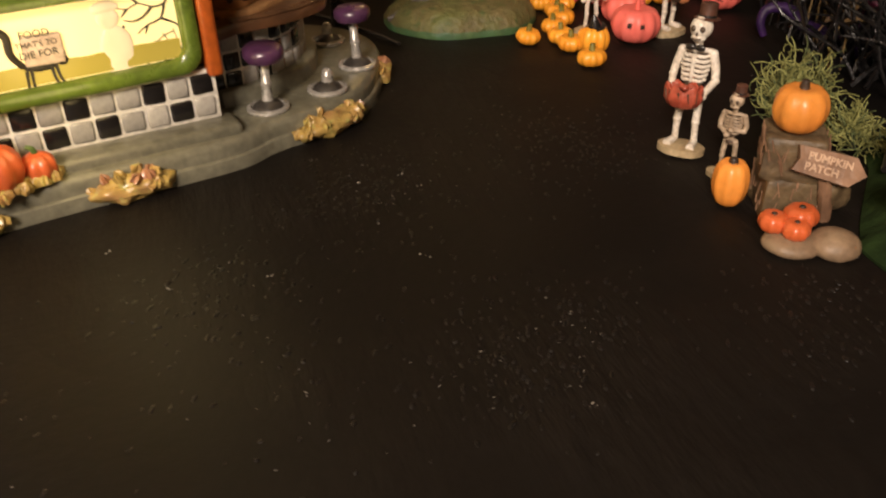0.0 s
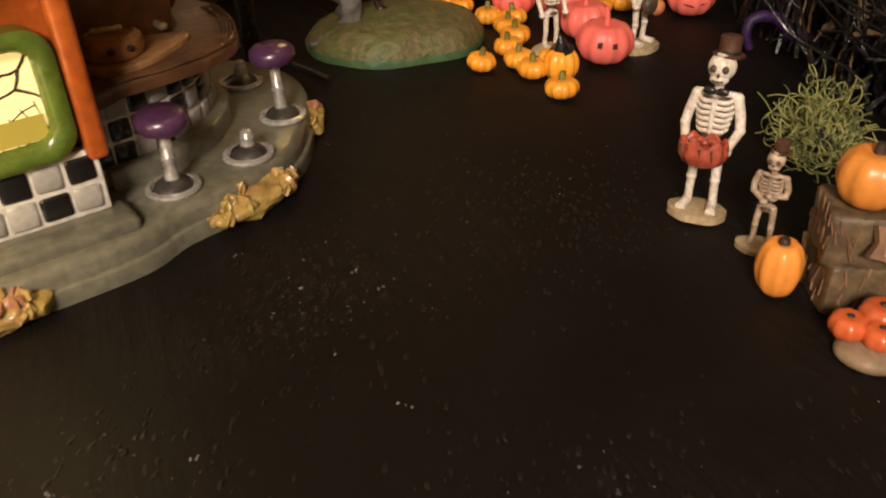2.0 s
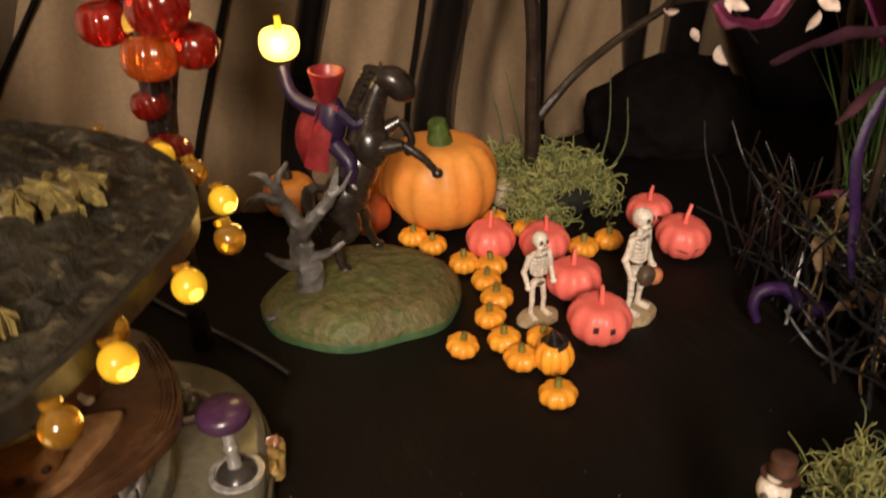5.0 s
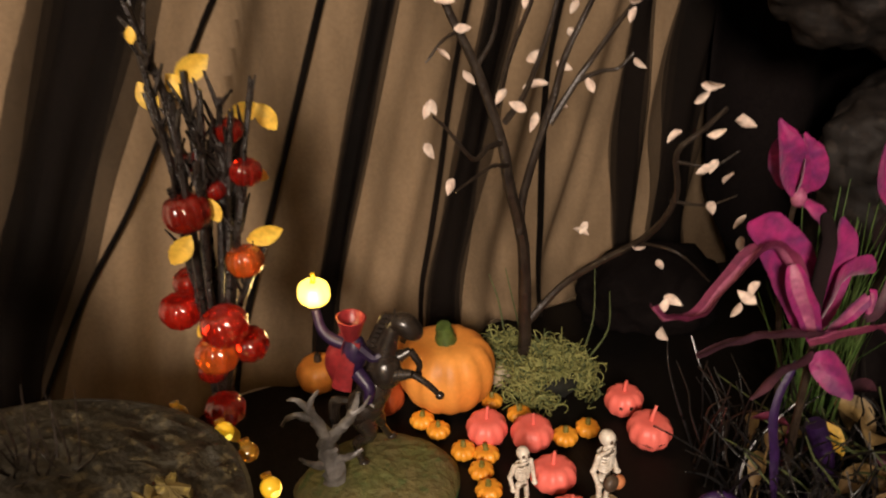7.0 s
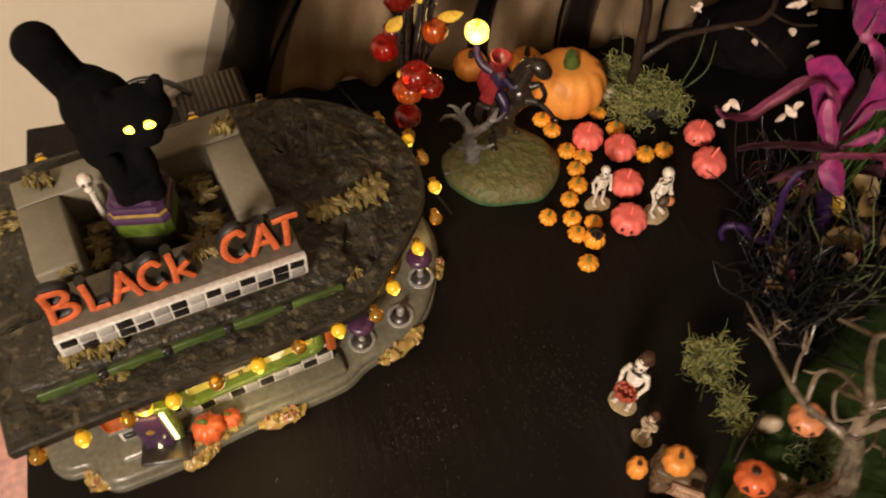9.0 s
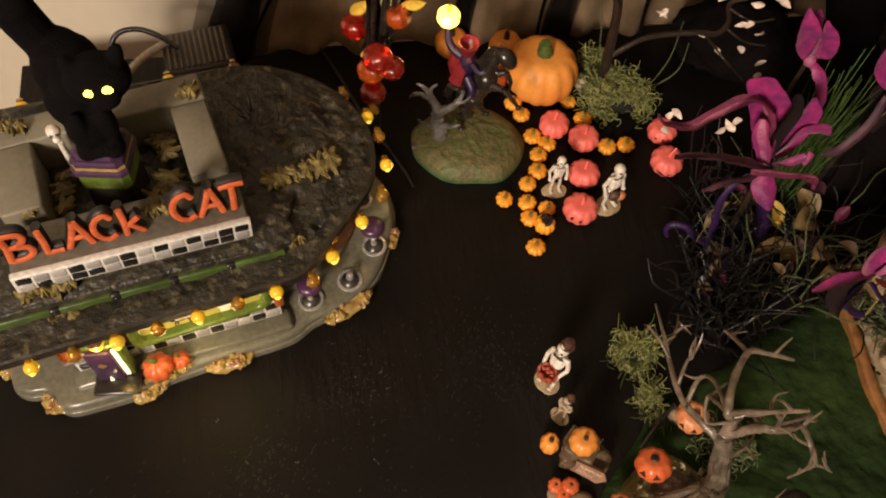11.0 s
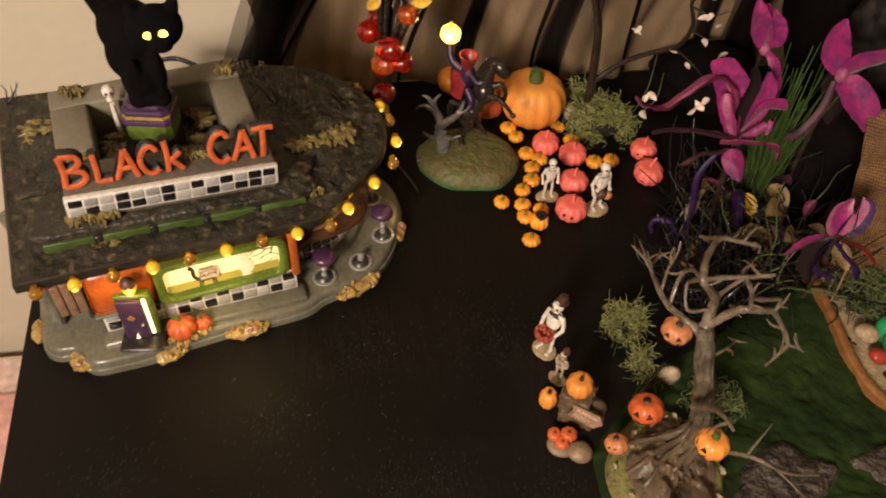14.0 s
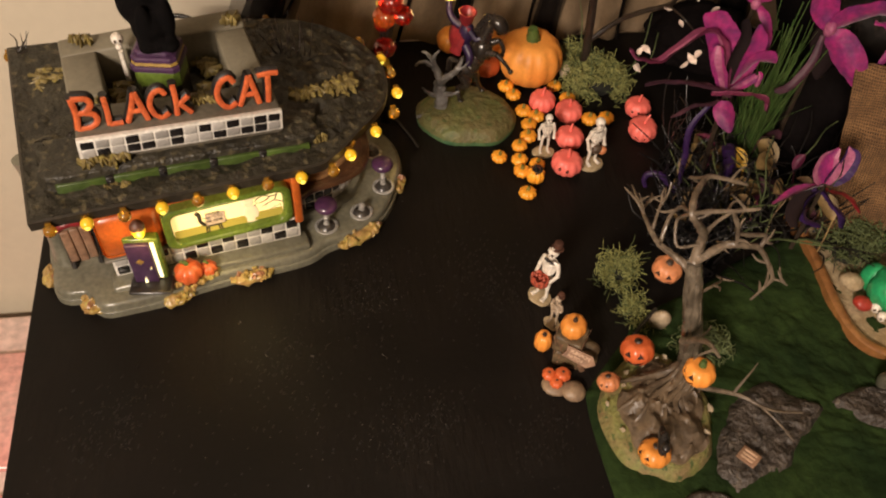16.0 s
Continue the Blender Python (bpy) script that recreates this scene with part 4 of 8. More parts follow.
for u, v, r in ((0.0745, 0.0115, 0.0098), (0.0880, 0.0135, 0.0062)):
    bm = bmesh.new()
    n1 = 48
    prev = None
    for j in range(11):
        a = math.pi * j / 10
        ring = []
        for i in range(n1):
            th = 2 * math.pi * i / n1
            k = 1 - 0.13 * abs(math.cos(th * 4)) ** 3
            ring.append(bm.verts.new((u + r * math.sin(a) ** 0.8 * k * math.cos(th), v + r * math.sin(a) ** 0.8 * k * math.sin(th), 0.0125 + r * 0.85 * (1 - math.cos(a)))))
        if prev:
            for i in range(n1):
                bm.faces.new((prev[i], prev[(i + 1) % n1], ring[(i + 1) % n1], ring[i]))
        prev = ring
    bmesh.ops.remove_doubles(bm, verts=bm.verts, dist=1e-5)
    pk = part("moulded_pumpkin", bm, "pumpkin_red", diner, "glossy red-orange moulded pumpkin")
    bm = bmesh.new()
    tube(bm, [(u, v, 0.0125 + r * 1.65), (u - r * 0.1, v, 0.0125 + r * 1.95), (u - r * 0.4, v, 0.0125 + r * 2.1)], r * 0.18, r * 0.12, 7)
    part("stem", bm, "stem", pk)
    for k in range(9):
        a = k * 0.70 + random.uniform(-0.2, 0.2)
        bm = bmesh.new()
        lobed_leaf(bm, (u + r * 0.95 * math.cos(a), v + r * 0.95 * math.sin(a), 0.0140), r * 0.36, random.uniform(0, 360), 0.0005, 0, (random.uniform(-20, 20), random.uniform(-20, 20)), 5)
        part("skirt_leaf", bm, "leaf_moulded", pk, "gold leaf under the pumpkin")

# roof
def roof_front(u):
    return -0.0112 + 0.048 * u


ROOF_LINE = [(0.001 + 0.164 * i / 24, roof_front(0.001 + 0.164 * i / 24)) for i in range(25)]
ROOF_LINE += [(p.x, p.y) for p in smooth_path([(0.171, -0.0020, 0), (0.184, 0.0070, 0), (0.197, 0.0190, 0), (0.2105, 0.0310, 0), (0.224, 0.0450, 0), (0.2315, 0.0620, 0), (0.2340, 0.0810, 0), (0.231, 0.1000, 0), (0.2215, 0.1190, 0), (0.205, 0.1360, 0), (0.187, 0.1470, 0)], 3)]
ROOF_LINE += [(0.168 - 0.173 * i / 24, 0.152) for i in range(25)]
ROOF_LINE += [(-0.005 + 0.006 * i / 16, 0.152 - 0.163 * i / 16) for i in range(1, 16)]


def roof_top(u, v, k):
    h = roof_z(u, v) + 0.005
    if k > 0.01:
        h += 0.0026 * noise.noise((u * 95, v * 95, 1.3)) + 0.0018 * noise.noise((u * 230, v * 230, 4.1))
        crust = min(1, max(0, (u - 0.155) / 0.02))
        h += crust * 0.0045 * (1 - ((v - 0.078) / 0.085) ** 2) * min(1, k * 4) * (0.8 + 0.5 * noise.noise((u * 60, v * 60, 7)))
        h += crust * (0.0026 * noise.noise((u * 330, v * 330, 2)) + 0.0030 * noise.noise((u * 130, v * 130, 9)))
    return h


bm = bmesh.new()
dome(bm, ROOF_LINE, 34, roof_top, 0.09, 0)
bm.verts.ensure_lookup_table()
for v in bm.verts:
    if abs(v.co.z - 0.09) < 1e-6:
        v.co.z = roof_z(v.co.x, v.co.y) - 0.002
roof = part("roof", bm, "roof", diner, "dark mottled stone-textured roof")
bm = bmesh.new()
pts = [(p[0], p[1]) for p in ROOF_LINE]
n = len(pts)
cu, cv = 0.1, 0.078
ra = []
for zoff, out in ((-0.0020, 0.0012), (0.0042, 0.0016), (0.0050, -0.0006), (-0.0020, -0.003)):
    ring = []
    for x, y in pts:
        d = Vector((x - cu, y - cv)).normalized() * out
        ring.append(bm.verts.new((x + d.x, y + d.y, roof_z(x, y) + zoff)))
    ra.append(ring)
for a, b in zip(ra, ra[1:] + ra[:1]):
    for i in range(n):
        bm.faces.new((a[i], a[(i + 1) % n], b[(i + 1) % n], b[i]))
part("fascia", bm, "roof_edge", diner, "dark roof edge")

# upper tier: green fascia, grey sign platform
TIER = pose(0, 0, 0, 0, 0, 0)
bm = bmesh.new()
prism(bm, round_outline([(0.012, 0.0145), (0.06, 0.0142), (0.12, 0.0142), (0.170, 0.0145), (0.1725, 0.03), (0.168, 0.05), (0.02, 0.05), (0.011, 0.035)], 3), 0.104, 0.1230, 0.002, 0.0015)
for v in bm.verts:
    if v.co.z > 0.12:
        v.co.z += 0.0016 * noise.noise(v.co * 160)
tier = part("upper_tier", bm, "roof", diner, "raised stone ledge over a green fascia")
for i in range(5):
    bm = bmesh.new()
    u0 = 0.0165 + i * 0.0300
    box(bm, (u0, 0.0118, 0.1105), (u0 + 0.0295, 0.0152, 0.1185), 0.0009)
    part("fascia_panel", bm, "dark_green", tier, "green fascia panel")
    if i:
        bm = bmesh.new()
        box(bm, (u0 - 0.0030, 0.0112, 0.1100), (u0 + 0.0022, 0.0145, 0.1190), 0.0012)
        blob(bm, (u0 - 0.0004, 0.0112, 0.1160), (0.0012, 0.0008, 0.0012), 2)
        part("bracket", bm, "black", tier)
bm = bmesh.new()
box(bm, (0.0335, 0.0215, 0.119), (0.1510, 0.0505, 0.1372), 0.0012)
sign_base = part("sign_plinth", bm, "slab", diner, "grey sign plinth")
roof_tiles = checker(diner, 0.0342, 0.0200, 0.1240, 14, 2, 0.0083, ["x..x..x.x.x.xx", ".x.xx.x..x.xx."], tall=0.76)
for lo, hi in (((0.0315, 0.0590, 0.112), (0.0530, 0.1035, 0.1452)), ((0.1275, 0.0535, 0.108), (0.1478, 0.1035, 0.1430)), ((0.0315, 0.1037, 0.112), (0.1478, 0.1225, 0.1448))):
    bm = bmesh.new()
    box(bm, lo, hi, 0.0016)
    part("platform_bar", bm, "platform", diner, "grey roof platform bar")

# raised hand-cut sign letters, each on a dark backing
STROKES = {
    "B": [[(0, 0), (0.05, 0.5), (0, 1)], [(0, 1), (0.42, 0.95), (0.5, 0.75), (0.3, 0.54), (0.05, 0.52)], [(0.2, 0.53), (0.55, 0.42), (0.58, 0.18), (0.35, 0.02), (0, 0)]],
    "L": [[(0, 1), (0.03, 0.5), (0.02, 0.02)], [(0.02, 0.02), (0.45, 0.03)]],
    "A": [[(0, 0), (0.18, 0.5), (0.32, 1)], [(0.32, 1), (0.48, 0.5), (0.62, 0)], [(0.14, 0.36), (0.52, 0.36)]],
    "C": [[(0.55, 0.82), (0.4, 1), (0.14, 0.86), (0.02, 0.5), (0.14, 0.14), (0.38, 0.0), (0.6, 0.14)]],
    "K": [[(0, 1), (0.04, 0.5), (0.02, 0)], [(0.46, 0.92), (0.1, 0.45)], [(0.16, 0.52), (0.55, 0.02)]],
    "k": [[(0, 1.1), (0.04, 0.5), (0.02, 0)], [(0.46, 0.66), (0.08, 0.34)], [(0.16, 0.40), (0.5, 0.02)]],
    "T": [[(0, 0.96), (0.35, 1.0), (0.66, 0.98)], [(0.33, 0.98), (0.34, 0.5), (0.32, 0)]],
}
for ch, u0, h, drop in (("B", 0.0325, 0.0215, 0), ("L", 0.0500, 0.0200, 0), ("A", 0.0610, 0.0205, 0), ("C", 0.0745, 0.0200, 0), ("k", 0.0895, 0.0200, 0), ("C", 0.1145, 0.0220, 0), ("A", 0.1285, 0.0212, 0.0), ("T", 0.1400, 0.0212, 0.0)):
    base_z = 0.1382
    back = bmesh.new()
    face = bmesh.new()
    for s in STROKES[ch]:
        line = [(0.0935 + 0.965 * (u0 - 0.0925 + x * h * 0.92), 0.0315, base_z + y * h) for x, y in s]
        tube(back, line, h * 0.130, h * 0.130, 8, smooth=3)
        tube(face, [(a, 0.0296, c) for a, b, c in line], h * 0.085, h * 0.085, 8, smooth=3)
    for v in face.verts:
        v.co.y = 0.0296 + (v.co.y - 0.0296) * 0.55
    for v in back.verts:
        v.co.y = 0.0332 + (v.co.y - 0.0315) * 1.1
    letter = part("letter", back, "letter_edge", diner, "black-backed orange sign letter")
    part("letter_face", face, "letters", letter, "orange-red letter face")

# leaf litter on the roof
for u, v, z, s, turn, n in ((0.036, 0.0175, 0.1290, 0.0070, 2, 5), (0.0440, 0.0070, 0.1150, 0.0065, 8, 3), (0.0590, 0.0700, 0.1240, 0.0085, 80, 4), (0.1080, 0.0560, 0.1240, 0.0085, 60, 4),
                            (0.118, 0.0880, 0.1240, 0.0085, 95, 3), (0.1690, 0.0580, 0.1175, 0.010, 10, 6), (0.012, 0.1050, 0.1190, 0.0075, 80, 4), (0.024, 0.1150, 0.1190, 0.007, 70, 2),
                            (0.172, 0.0150, 0.1085, 0.0055, 10, 2), (0.136, 0.1100, 0.1460, 0.0065, -20, 2), (0.040, 0.1130, 0.1465, 0.006, 5, 3), (0.104, 0.0400, 0.1400, 0.0060, 5, 3), (0.046, 0.0580, 0.1400, 0.006, 60, 2), (0.1540, 0.0300, 0.1130, 0.0065, 100, 3)):
    if z < 0.12 and u > 0.15:
        z = roof_top(u, v, 0.5) + 0.001
    bm = bmesh.new()
    c, q = math.cos(radians(turn)), math.sin(radians(turn))
    for k in range(n):
        o = s * (0.75 * k)
        lobed_leaf(bm, (u + c * o, v + q * o + random.uniform(-0.2, 0.2) * s, z + random.uniform(0, 0.0012)), s * random.uniform(0.7, 1.0), turn + random.choice((-1, 1)) * random.uniform(55, 100), 0.0014, tilt=(random.uniform(-12, 12), random.uniform(-12, 12)), lobes=6)
    part("roof_leaf", bm, "leaf_gold", diner, "dull olive-gold moulded leaves")
for u, v in ((0.0205, 0.046), (0.000, 0.146), (0.176, 0.104), (0.182, 0.098), (0.168, 0.110)):
    z = roof_z(u, v) + 0.003
    for k in range(7):
        bm = bmesh.new()
        a = random.uniform(0, 6.28)
        tube(bm, [(u, v, z), (u + 0.006 * math.cos(a), v + 0.006 * math.sin(a), z + random.uniform(0.002, 0.010)), (u + 0.012 * math.cos(a + 0.4), v + 0.012 * math.sin(a + 0.4), z + random.uniform(0.004, 0.034 if u > 0.15 else 0.018))], 0.0007, 0.0002, 4)
        part("twig", bm, "bark", diner, "thin black twig stuck in the roof")

# small skull post and the cat on its pedestal
bm = bmesh.new()
blob(bm, (0.0674, 0.0950, 0.1560), (0.0038, 0.0036, 0.0044), 3)
blob(bm, (0.0674, 0.0935, 0.1510), (0.0024, 0.0024, 0.0022), 2)
lathe(bm, [(0.0018, 0.108), (0.0016, 0.132)], 8, pose(0.0674, 0.0958, 0.014))
for du in (-0.0014, 0.0014):
    blob(bm, (0.0674 + du, 0.0918, 0.1560), (0.0010, 0.0008, 0.0012), 2, mat=1)
part("skull_post", bm, ["bone", "bone_dark"], diner, "small white skull on a post")


def chamfered(w, d, c):
    return [(-w + c, -d), (w - c, -d), (w, -d + c), (w, d - c), (w - c, d), (-w + c, d), (-w, d - c), (-w, -d + c)]


ped = None
PED = pose(0.0895, 0.0755, 0.0012, 0, 0, -20)
for z0, z1, w, d, mt in ((0.112, 0.1370, 0.0136, 0.0124, "roof_edge"), (0.1372, 0.1485, 0.0138, 0.0126, "lime"), (0.1487, 0.1525, 0.0150, 0.0138, "purple"), (0.1527, 0.1548, 0.0140, 0.0128, "yellow_band"), (0.1550, 0.1585, 0.0138, 0.0126, "purple"), (0.1587, 0.1615, 0.0116, 0.0108, "purple")):
    bm = bmesh.new()
    prism(bm, chamfered(w, d, 0.0032), z0, z1, 0.0014, 0.0014, m=PED)
    if not ped:
        ped = part("pedestal", bm, mt, diner, "purple, ochre and lime tiered pedestal", smooth=False)
    else:
        part("tier", bm, mt, ped, smooth=False)
bm = bmesh.new()
for at, rad in (((0.0910, 0.0725, 0.1640), (0.0120, 0.0105, 0.0060)), ((0.0895, 0.0760, 0.1740), (0.0118, 0.0120, 0.0140)), ((0.0868, 0.0870, 0.1830), (0.0145, 0.0150, 0.0160)), ((0.0880, 0.0985, 0.1930), (0.0170, 0.0180, 0.0170)),
                ((0.0935, 0.0850, 0.1960), (0.0150, 0.0140, 0.0140)), ((0.1032, 0.0735, 0.2065), (0.0158, 0.0125, 0.0132)), ((0.1042, 0.0640, 0.2020), (0.0078, 0.0060, 0.0056)), ((0.0990, 0.0700, 0.1800), (0.0050, 0.0050, 0.0150)), ((0.0860, 0.0690, 0.1760), (0.0055, 0.0055, 0.0150)),
                ((0.0980, 0.0660, 0.1640), (0.0058, 0.0066, 0.0040)), ((0.0855, 0.0680, 0.1640), (0.0060, 0.0066, 0.0040)), ((0.0855, 0.1040, 0.2000), (0.0130, 0.0120, 0.0110))):
    blob(bm, at, rad, 3, 0.0004, 130)
for du, lift in ((-0.0105, 0.0), (0.0118, 0.0)):
    tube(bm, [(0.1032 + du * 0.75, 0.0745, 0.2130), (0.1032 + du * 1.02, 0.0750, 0.2185), (0.1032 + du * 1.14, 0.0755, 0.2222)], 0.0056, 0.0020, 8, smooth=3)
tube(bm, [(0.0830, 0.1070, 0.1960), (0.0795, 0.1090, 0.2060), (0.0765, 0.1100, 0.2160), (0.0745, 0.1100, 0.2245)], 0.0098, 0.0104, 12)
blob(bm, (0.0742, 0.1100, 0.2255), (0.0106, 0.0106, 0.0106), 3)
bmesh.ops.translate(bm, verts=bm.verts, vec=(0, 0.0005, 0.0015))
cat = part("cat_statue", bm, "cat", diner, "flocked black cat statue with an upright tail")
rm = cat.modifiers.new("fuse", "REMESH")
rm.mode, rm.voxel_size = "VOXEL", 0.0010
sm = cat.modifiers.new("soften", "SMOOTH")
sm.iterations, sm.factor = 7, 0.6
for du, size in ((-0.0043, 0.0021), (0.0043, 0.0027)):
    bm = bmesh.new()
    blob(bm, (0.1026 + du, 0.0622 - 0.05 * du, 0.2106), (size, 0.0012, 0.0022), 3, 0.0005, 400)
    part("cat_eye", bm, "eye", cat, "glowing yellow cat eye")

# bulbs along the roof edge
BULBS = [(0.0100, -0.0152), (0.0298, -0.0143), (0.0505, -0.0133), (0.0716, -0.0123), (0.0925, -0.0112), (0.1135, -0.0098), (0.1348, -0.0080), (0.1560, -0.0070), (0.1767, -0.0062), (0.1909, 0.0058), (0.1936, 0.0172), (0.2132, 0.0236), (0.2302, 0.0381),
         (0.2387, 0.0585), (0.2407, 0.0801), (0.2384, 0.0965), (0.2285, 0.1170), (0.1890, 0.1450), (0.1685, 0.1560), (0.1278, 0.1560), (0.098, 0.1560), (0.042, 0.1560), (-0.006, 0.150)]
for i, (u, v) in enumerate(BULBS):
    lit = i % 2 == 1
    z = roof_z(u, v) - 0.0010
    d = Vector((u - 0.12, v - 0.078)).normalized()
    bm = bmesh.new()
    blob(bm, (0, 0, 0), (0.0038, 0.0038, 0.0039), 3)
    b = part("roof_bulb", bm, "bulb_lit" if lit else "bulb_off", diner, "glowing amber bulb" if lit else "unlit amber bulb")
    b.location = (u, v, z)
    if lit:
        bm = bmesh.new()
        blob(bm, (0, -0.0026, -0.0006), (0.0019, 0.0019, 0.0019), 2)
        part("filament", bm, "bulb_core", b)
    if i in (9, 13):
        point_lamp("bulb_glow", DINER @ Vector((u + d.x * 0.006, v + d.y * 0.006, z - 0.004)), 0.008, (1.0, 0.58, 0.14), 0.004)
    bm = bmesh.new()
    lathe(bm, [(0.0020, 0.0030), (0.0021, 0.0044), (0.0003, 0.0046)], 10, pose(0, 0.0014, 0, -25))
    part("cap", bm, "bulb_off", b)

# the front wall and its fittings stand a little behind the step
for ob in diner.children:
    if ob.name.split(".")[0] in ("wall", "ledge", "window", "post", "door_surround", "door", "door_lamp"):
        ob.matrix_basis = Matrix.Translation((0.09, 0.0235, 0)) @ pose(0, 0, 0, 0, 0, 2.2) @ Matrix.Translation((-0.09, -0.018, 0)) @ ob.matrix_basis


# the upper tier slopes with the roof and sits slightly askew on it
SKEW = Matrix.Translation((0.16, 0.0145, 0.11)) @ pose(0, 0, 0, 0, 3.4, 1.2) @ Matrix.Translation((-0.16, -0.0145, -0.11))
TURN = Matrix.Translation((0.09, 0.09, 0)) @ pose(0, 0, 0, 0, 0, 2.5) @ Matrix.Translation((-0.09, -0.09, 0))
for ob in diner.children:
    kind = ob.name.split(".")[0]
    if ob == roof_tiles or kind in ("sign_plinth", "letter"):
        ob.matrix_basis = Matrix.Translation((0, 0, 0.0008)) @ SKEW @ ob.matrix_basis
    elif kind == "upper_tier":
        ob.matrix_basis = Matrix.Translation((0, -0.0015, -0.0022)) @ SKEW @ ob.matrix_basis
    elif kind == "platform_bar":
        ob.matrix_basis = TURN @ ob.matrix_basis


# ---- pumpkins ----
def pumpkin_mesh(bm, R, H, ribs=9, depth=0.12, squash=0.8, seg=5, rows=13, wob=0.02):
    n = ribs * seg
    prev, ph = None, random.uniform(0, 6)
    for j in range(rows + 1):
        a = math.pi * j / rows
        ring = []
        for i in range(n):
            th = 2 * math.pi * i / n
            groove = abs(math.cos(th * ribs / 2)) ** 4
            k = (1 - depth * groove * max(0.0, math.sin(a)) ** 0.5) * (1 + wob * math.sin(2 * th + ph) + wob * noise.noise((math.cos(th) * 2 + ph, math.sin(th) * 2, a)))
            r = R * max(0.0, math.sin(a)) ** squash * k
            z = H * 0.5 * (1 + math.cos(a)) - 0.13 * H * math.exp(-((a / 0.45) ** 2)) + 0.02 * H * math.exp(-(((math.pi - a) / 0.4) ** 2))
            ring.append(bm.verts.new((r * math.cos(th), r * math.sin(th), max(0.0, z))))
        if prev:
            for i in range(n):
                bm.faces.new((prev[i], prev[(i + 1) % n], ring[(i + 1) % n], ring[i]))
        prev = ring
    bmesh.ops.remove_doubles(bm, verts=bm.verts, dist=R * 0.002)


def face_cut(name, parent, R, H, yaw, pts, mat="carved"):
    """A carved opening: a dark plug set into the skin at a heading."""
    for piece in pts:
        b = bmesh.new()
        rows = []
        for x, z in piece:
            a = radians(yaw) + x * 1.15
            zz = H * (0.5 + z * 0.5)
            s = max(0.05, 1 - (z * 0.96) ** 2) ** 0.42
            rows.append((R * s * math.sin(a), -R * s * math.cos(a), zz))
        out = [b.verts.new((x * 1.012, y * 1.012, z)) for x, y, z in rows]
        inn = [b.verts.new((x * 0.86, y * 0.86, z)) for x, y, z in rows]
        b.faces.new(out)
        b.faces.new(inn)
        for i in range(len(out)):
            b.faces.new((out[i], out[(i + 1) % len(out)], inn[(i + 1) % len(out)], inn[i]))
        part(name, b, mat, parent, smooth=False)


JACK = [[(-0.55, 0.12), (-0.18, 0.10), (-0.34, 0.48)], [(0.18, 0.10), (0.55, 0.12), (0.34, 0.48)], [(-0.6, -0.18), (-0.3, -0.36), (0.0, -0.40), (0.3, -0.36), (0.6, -0.18), (0.3, -0.60), (0.0, -0.66), (-0.3, -0.60)]]
GRIN = [[(-0.45, 0.14), (-0.2, 0.14), (-0.32, 0.40)], [(0.12, 0.14), (0.40, 0.16), (0.26, 0.42)], [(-0.5, -0.2), (0.0, -0.36), (0.5, -0.18), (0.0, -0.52)]]
SLIT = [[(-0.5, -0.05), (0.0, -0.12), (0.5, 0.0), (0.0, -0.20)]]
DOTS = [[(-0.30, 0.1), (-0.16, 0.1), (-0.16, 0.3), (-0.30, 0.3)], [(0.16, 0.1), (0.30, 0.1), (0.30, 0.3), (0.16, 0.3)]]


def pumpkin(label, at, R, H, mat, stem="stem", ribs=9, depth=0.12, stem_len=0.4, stem_r=0.13, lean=(0, 0), turn=0, tilt=(0, 0), carve=None, yaw=0, group="", squash=0.8, flare=1.5):
    p = thing("pumpkin", label, "pumpkin", pose(*at, tilt[0], tilt[1], turn), group)
    b = bmesh.new()
    pumpkin_mesh(b, R, H, ribs, depth, squash)
    body = part("body", b, mat, p)
    if stem:
        b = bmesh.new()
        z = H * 0.85
        tube(b, [(0, 0, z - 0.03 * H), (lean[0] * 0.3, lean[1] * 0.3, z + stem_len * H * 0.5), (lean[0], lean[1], z + stem_len * H)], R * stem_r * flare, R * stem_r, 8, rough=0.06)
        part("stem", b, stem, p)
    if carve:
        face_cut("carving", body, R, H, yaw, carve)
    return p


pumpkin("large pale orange ribbed pumpkin with a green stem", (0.1160, 0.6600, 0), 0.0283, 0.0500, "pumpkin_big", "stem", 12, 0.07, 0.26, 0.16, (-0.002, -0.001), 15)
pumpkin("round orange pumpkin behind the horseman figurine", (0.040, 0.6850, 0), 0.0140, 0.0235, "pumpkin", "stem_dark", 9, 0.06, 0.25)
pumpkin("smooth red-orange pumpkin behind the horseman figurine", (0.0785, 0.6580, 0), 0.0125, 0.020, "pumpkin_red", "stem_dark", 8, 0.07, 0.3)
pumpkin("orange pumpkin near the curtain", (0.0835, 0.690, 0), 0.0140, 0.026, "pumpkin", "stem_dark", 9, 0.08, 0.3)
for x, y, r, turn, carve, lean in ((0.1340, 0.6225, 0.0120, 0, None, (0.001, 0.001)), (0.1570, 0.6150, 0.0120, 40, None, (-0.0012, 0)), (0.1620, 0.5805, 0.0120, 20, None, (0.001, 0)), (0.1622, 0.5492, 0.0128, 70, DOTS, (0, 0.001)),
                                   (0.2165, 0.6360, 0.0114, 10, DOTS, (0.0012, 0)), (0.2215, 0.6080, 0.0126, 30, SLIT, (0.004, 0.001))):
    pumpkin("coral pink pumpkin with a thin pink stem" + (", carved" if carve else ""), (x, y, 0), r, r * 1.55, "pumpkin_pink", "pumpkin_pink", 10, 0.09, 0.42, 0.07, lean, turn, (random.uniform(-6, 6), random.uniform(-6, 6)), carve, -turn - 10, "coral pink pumpkins")

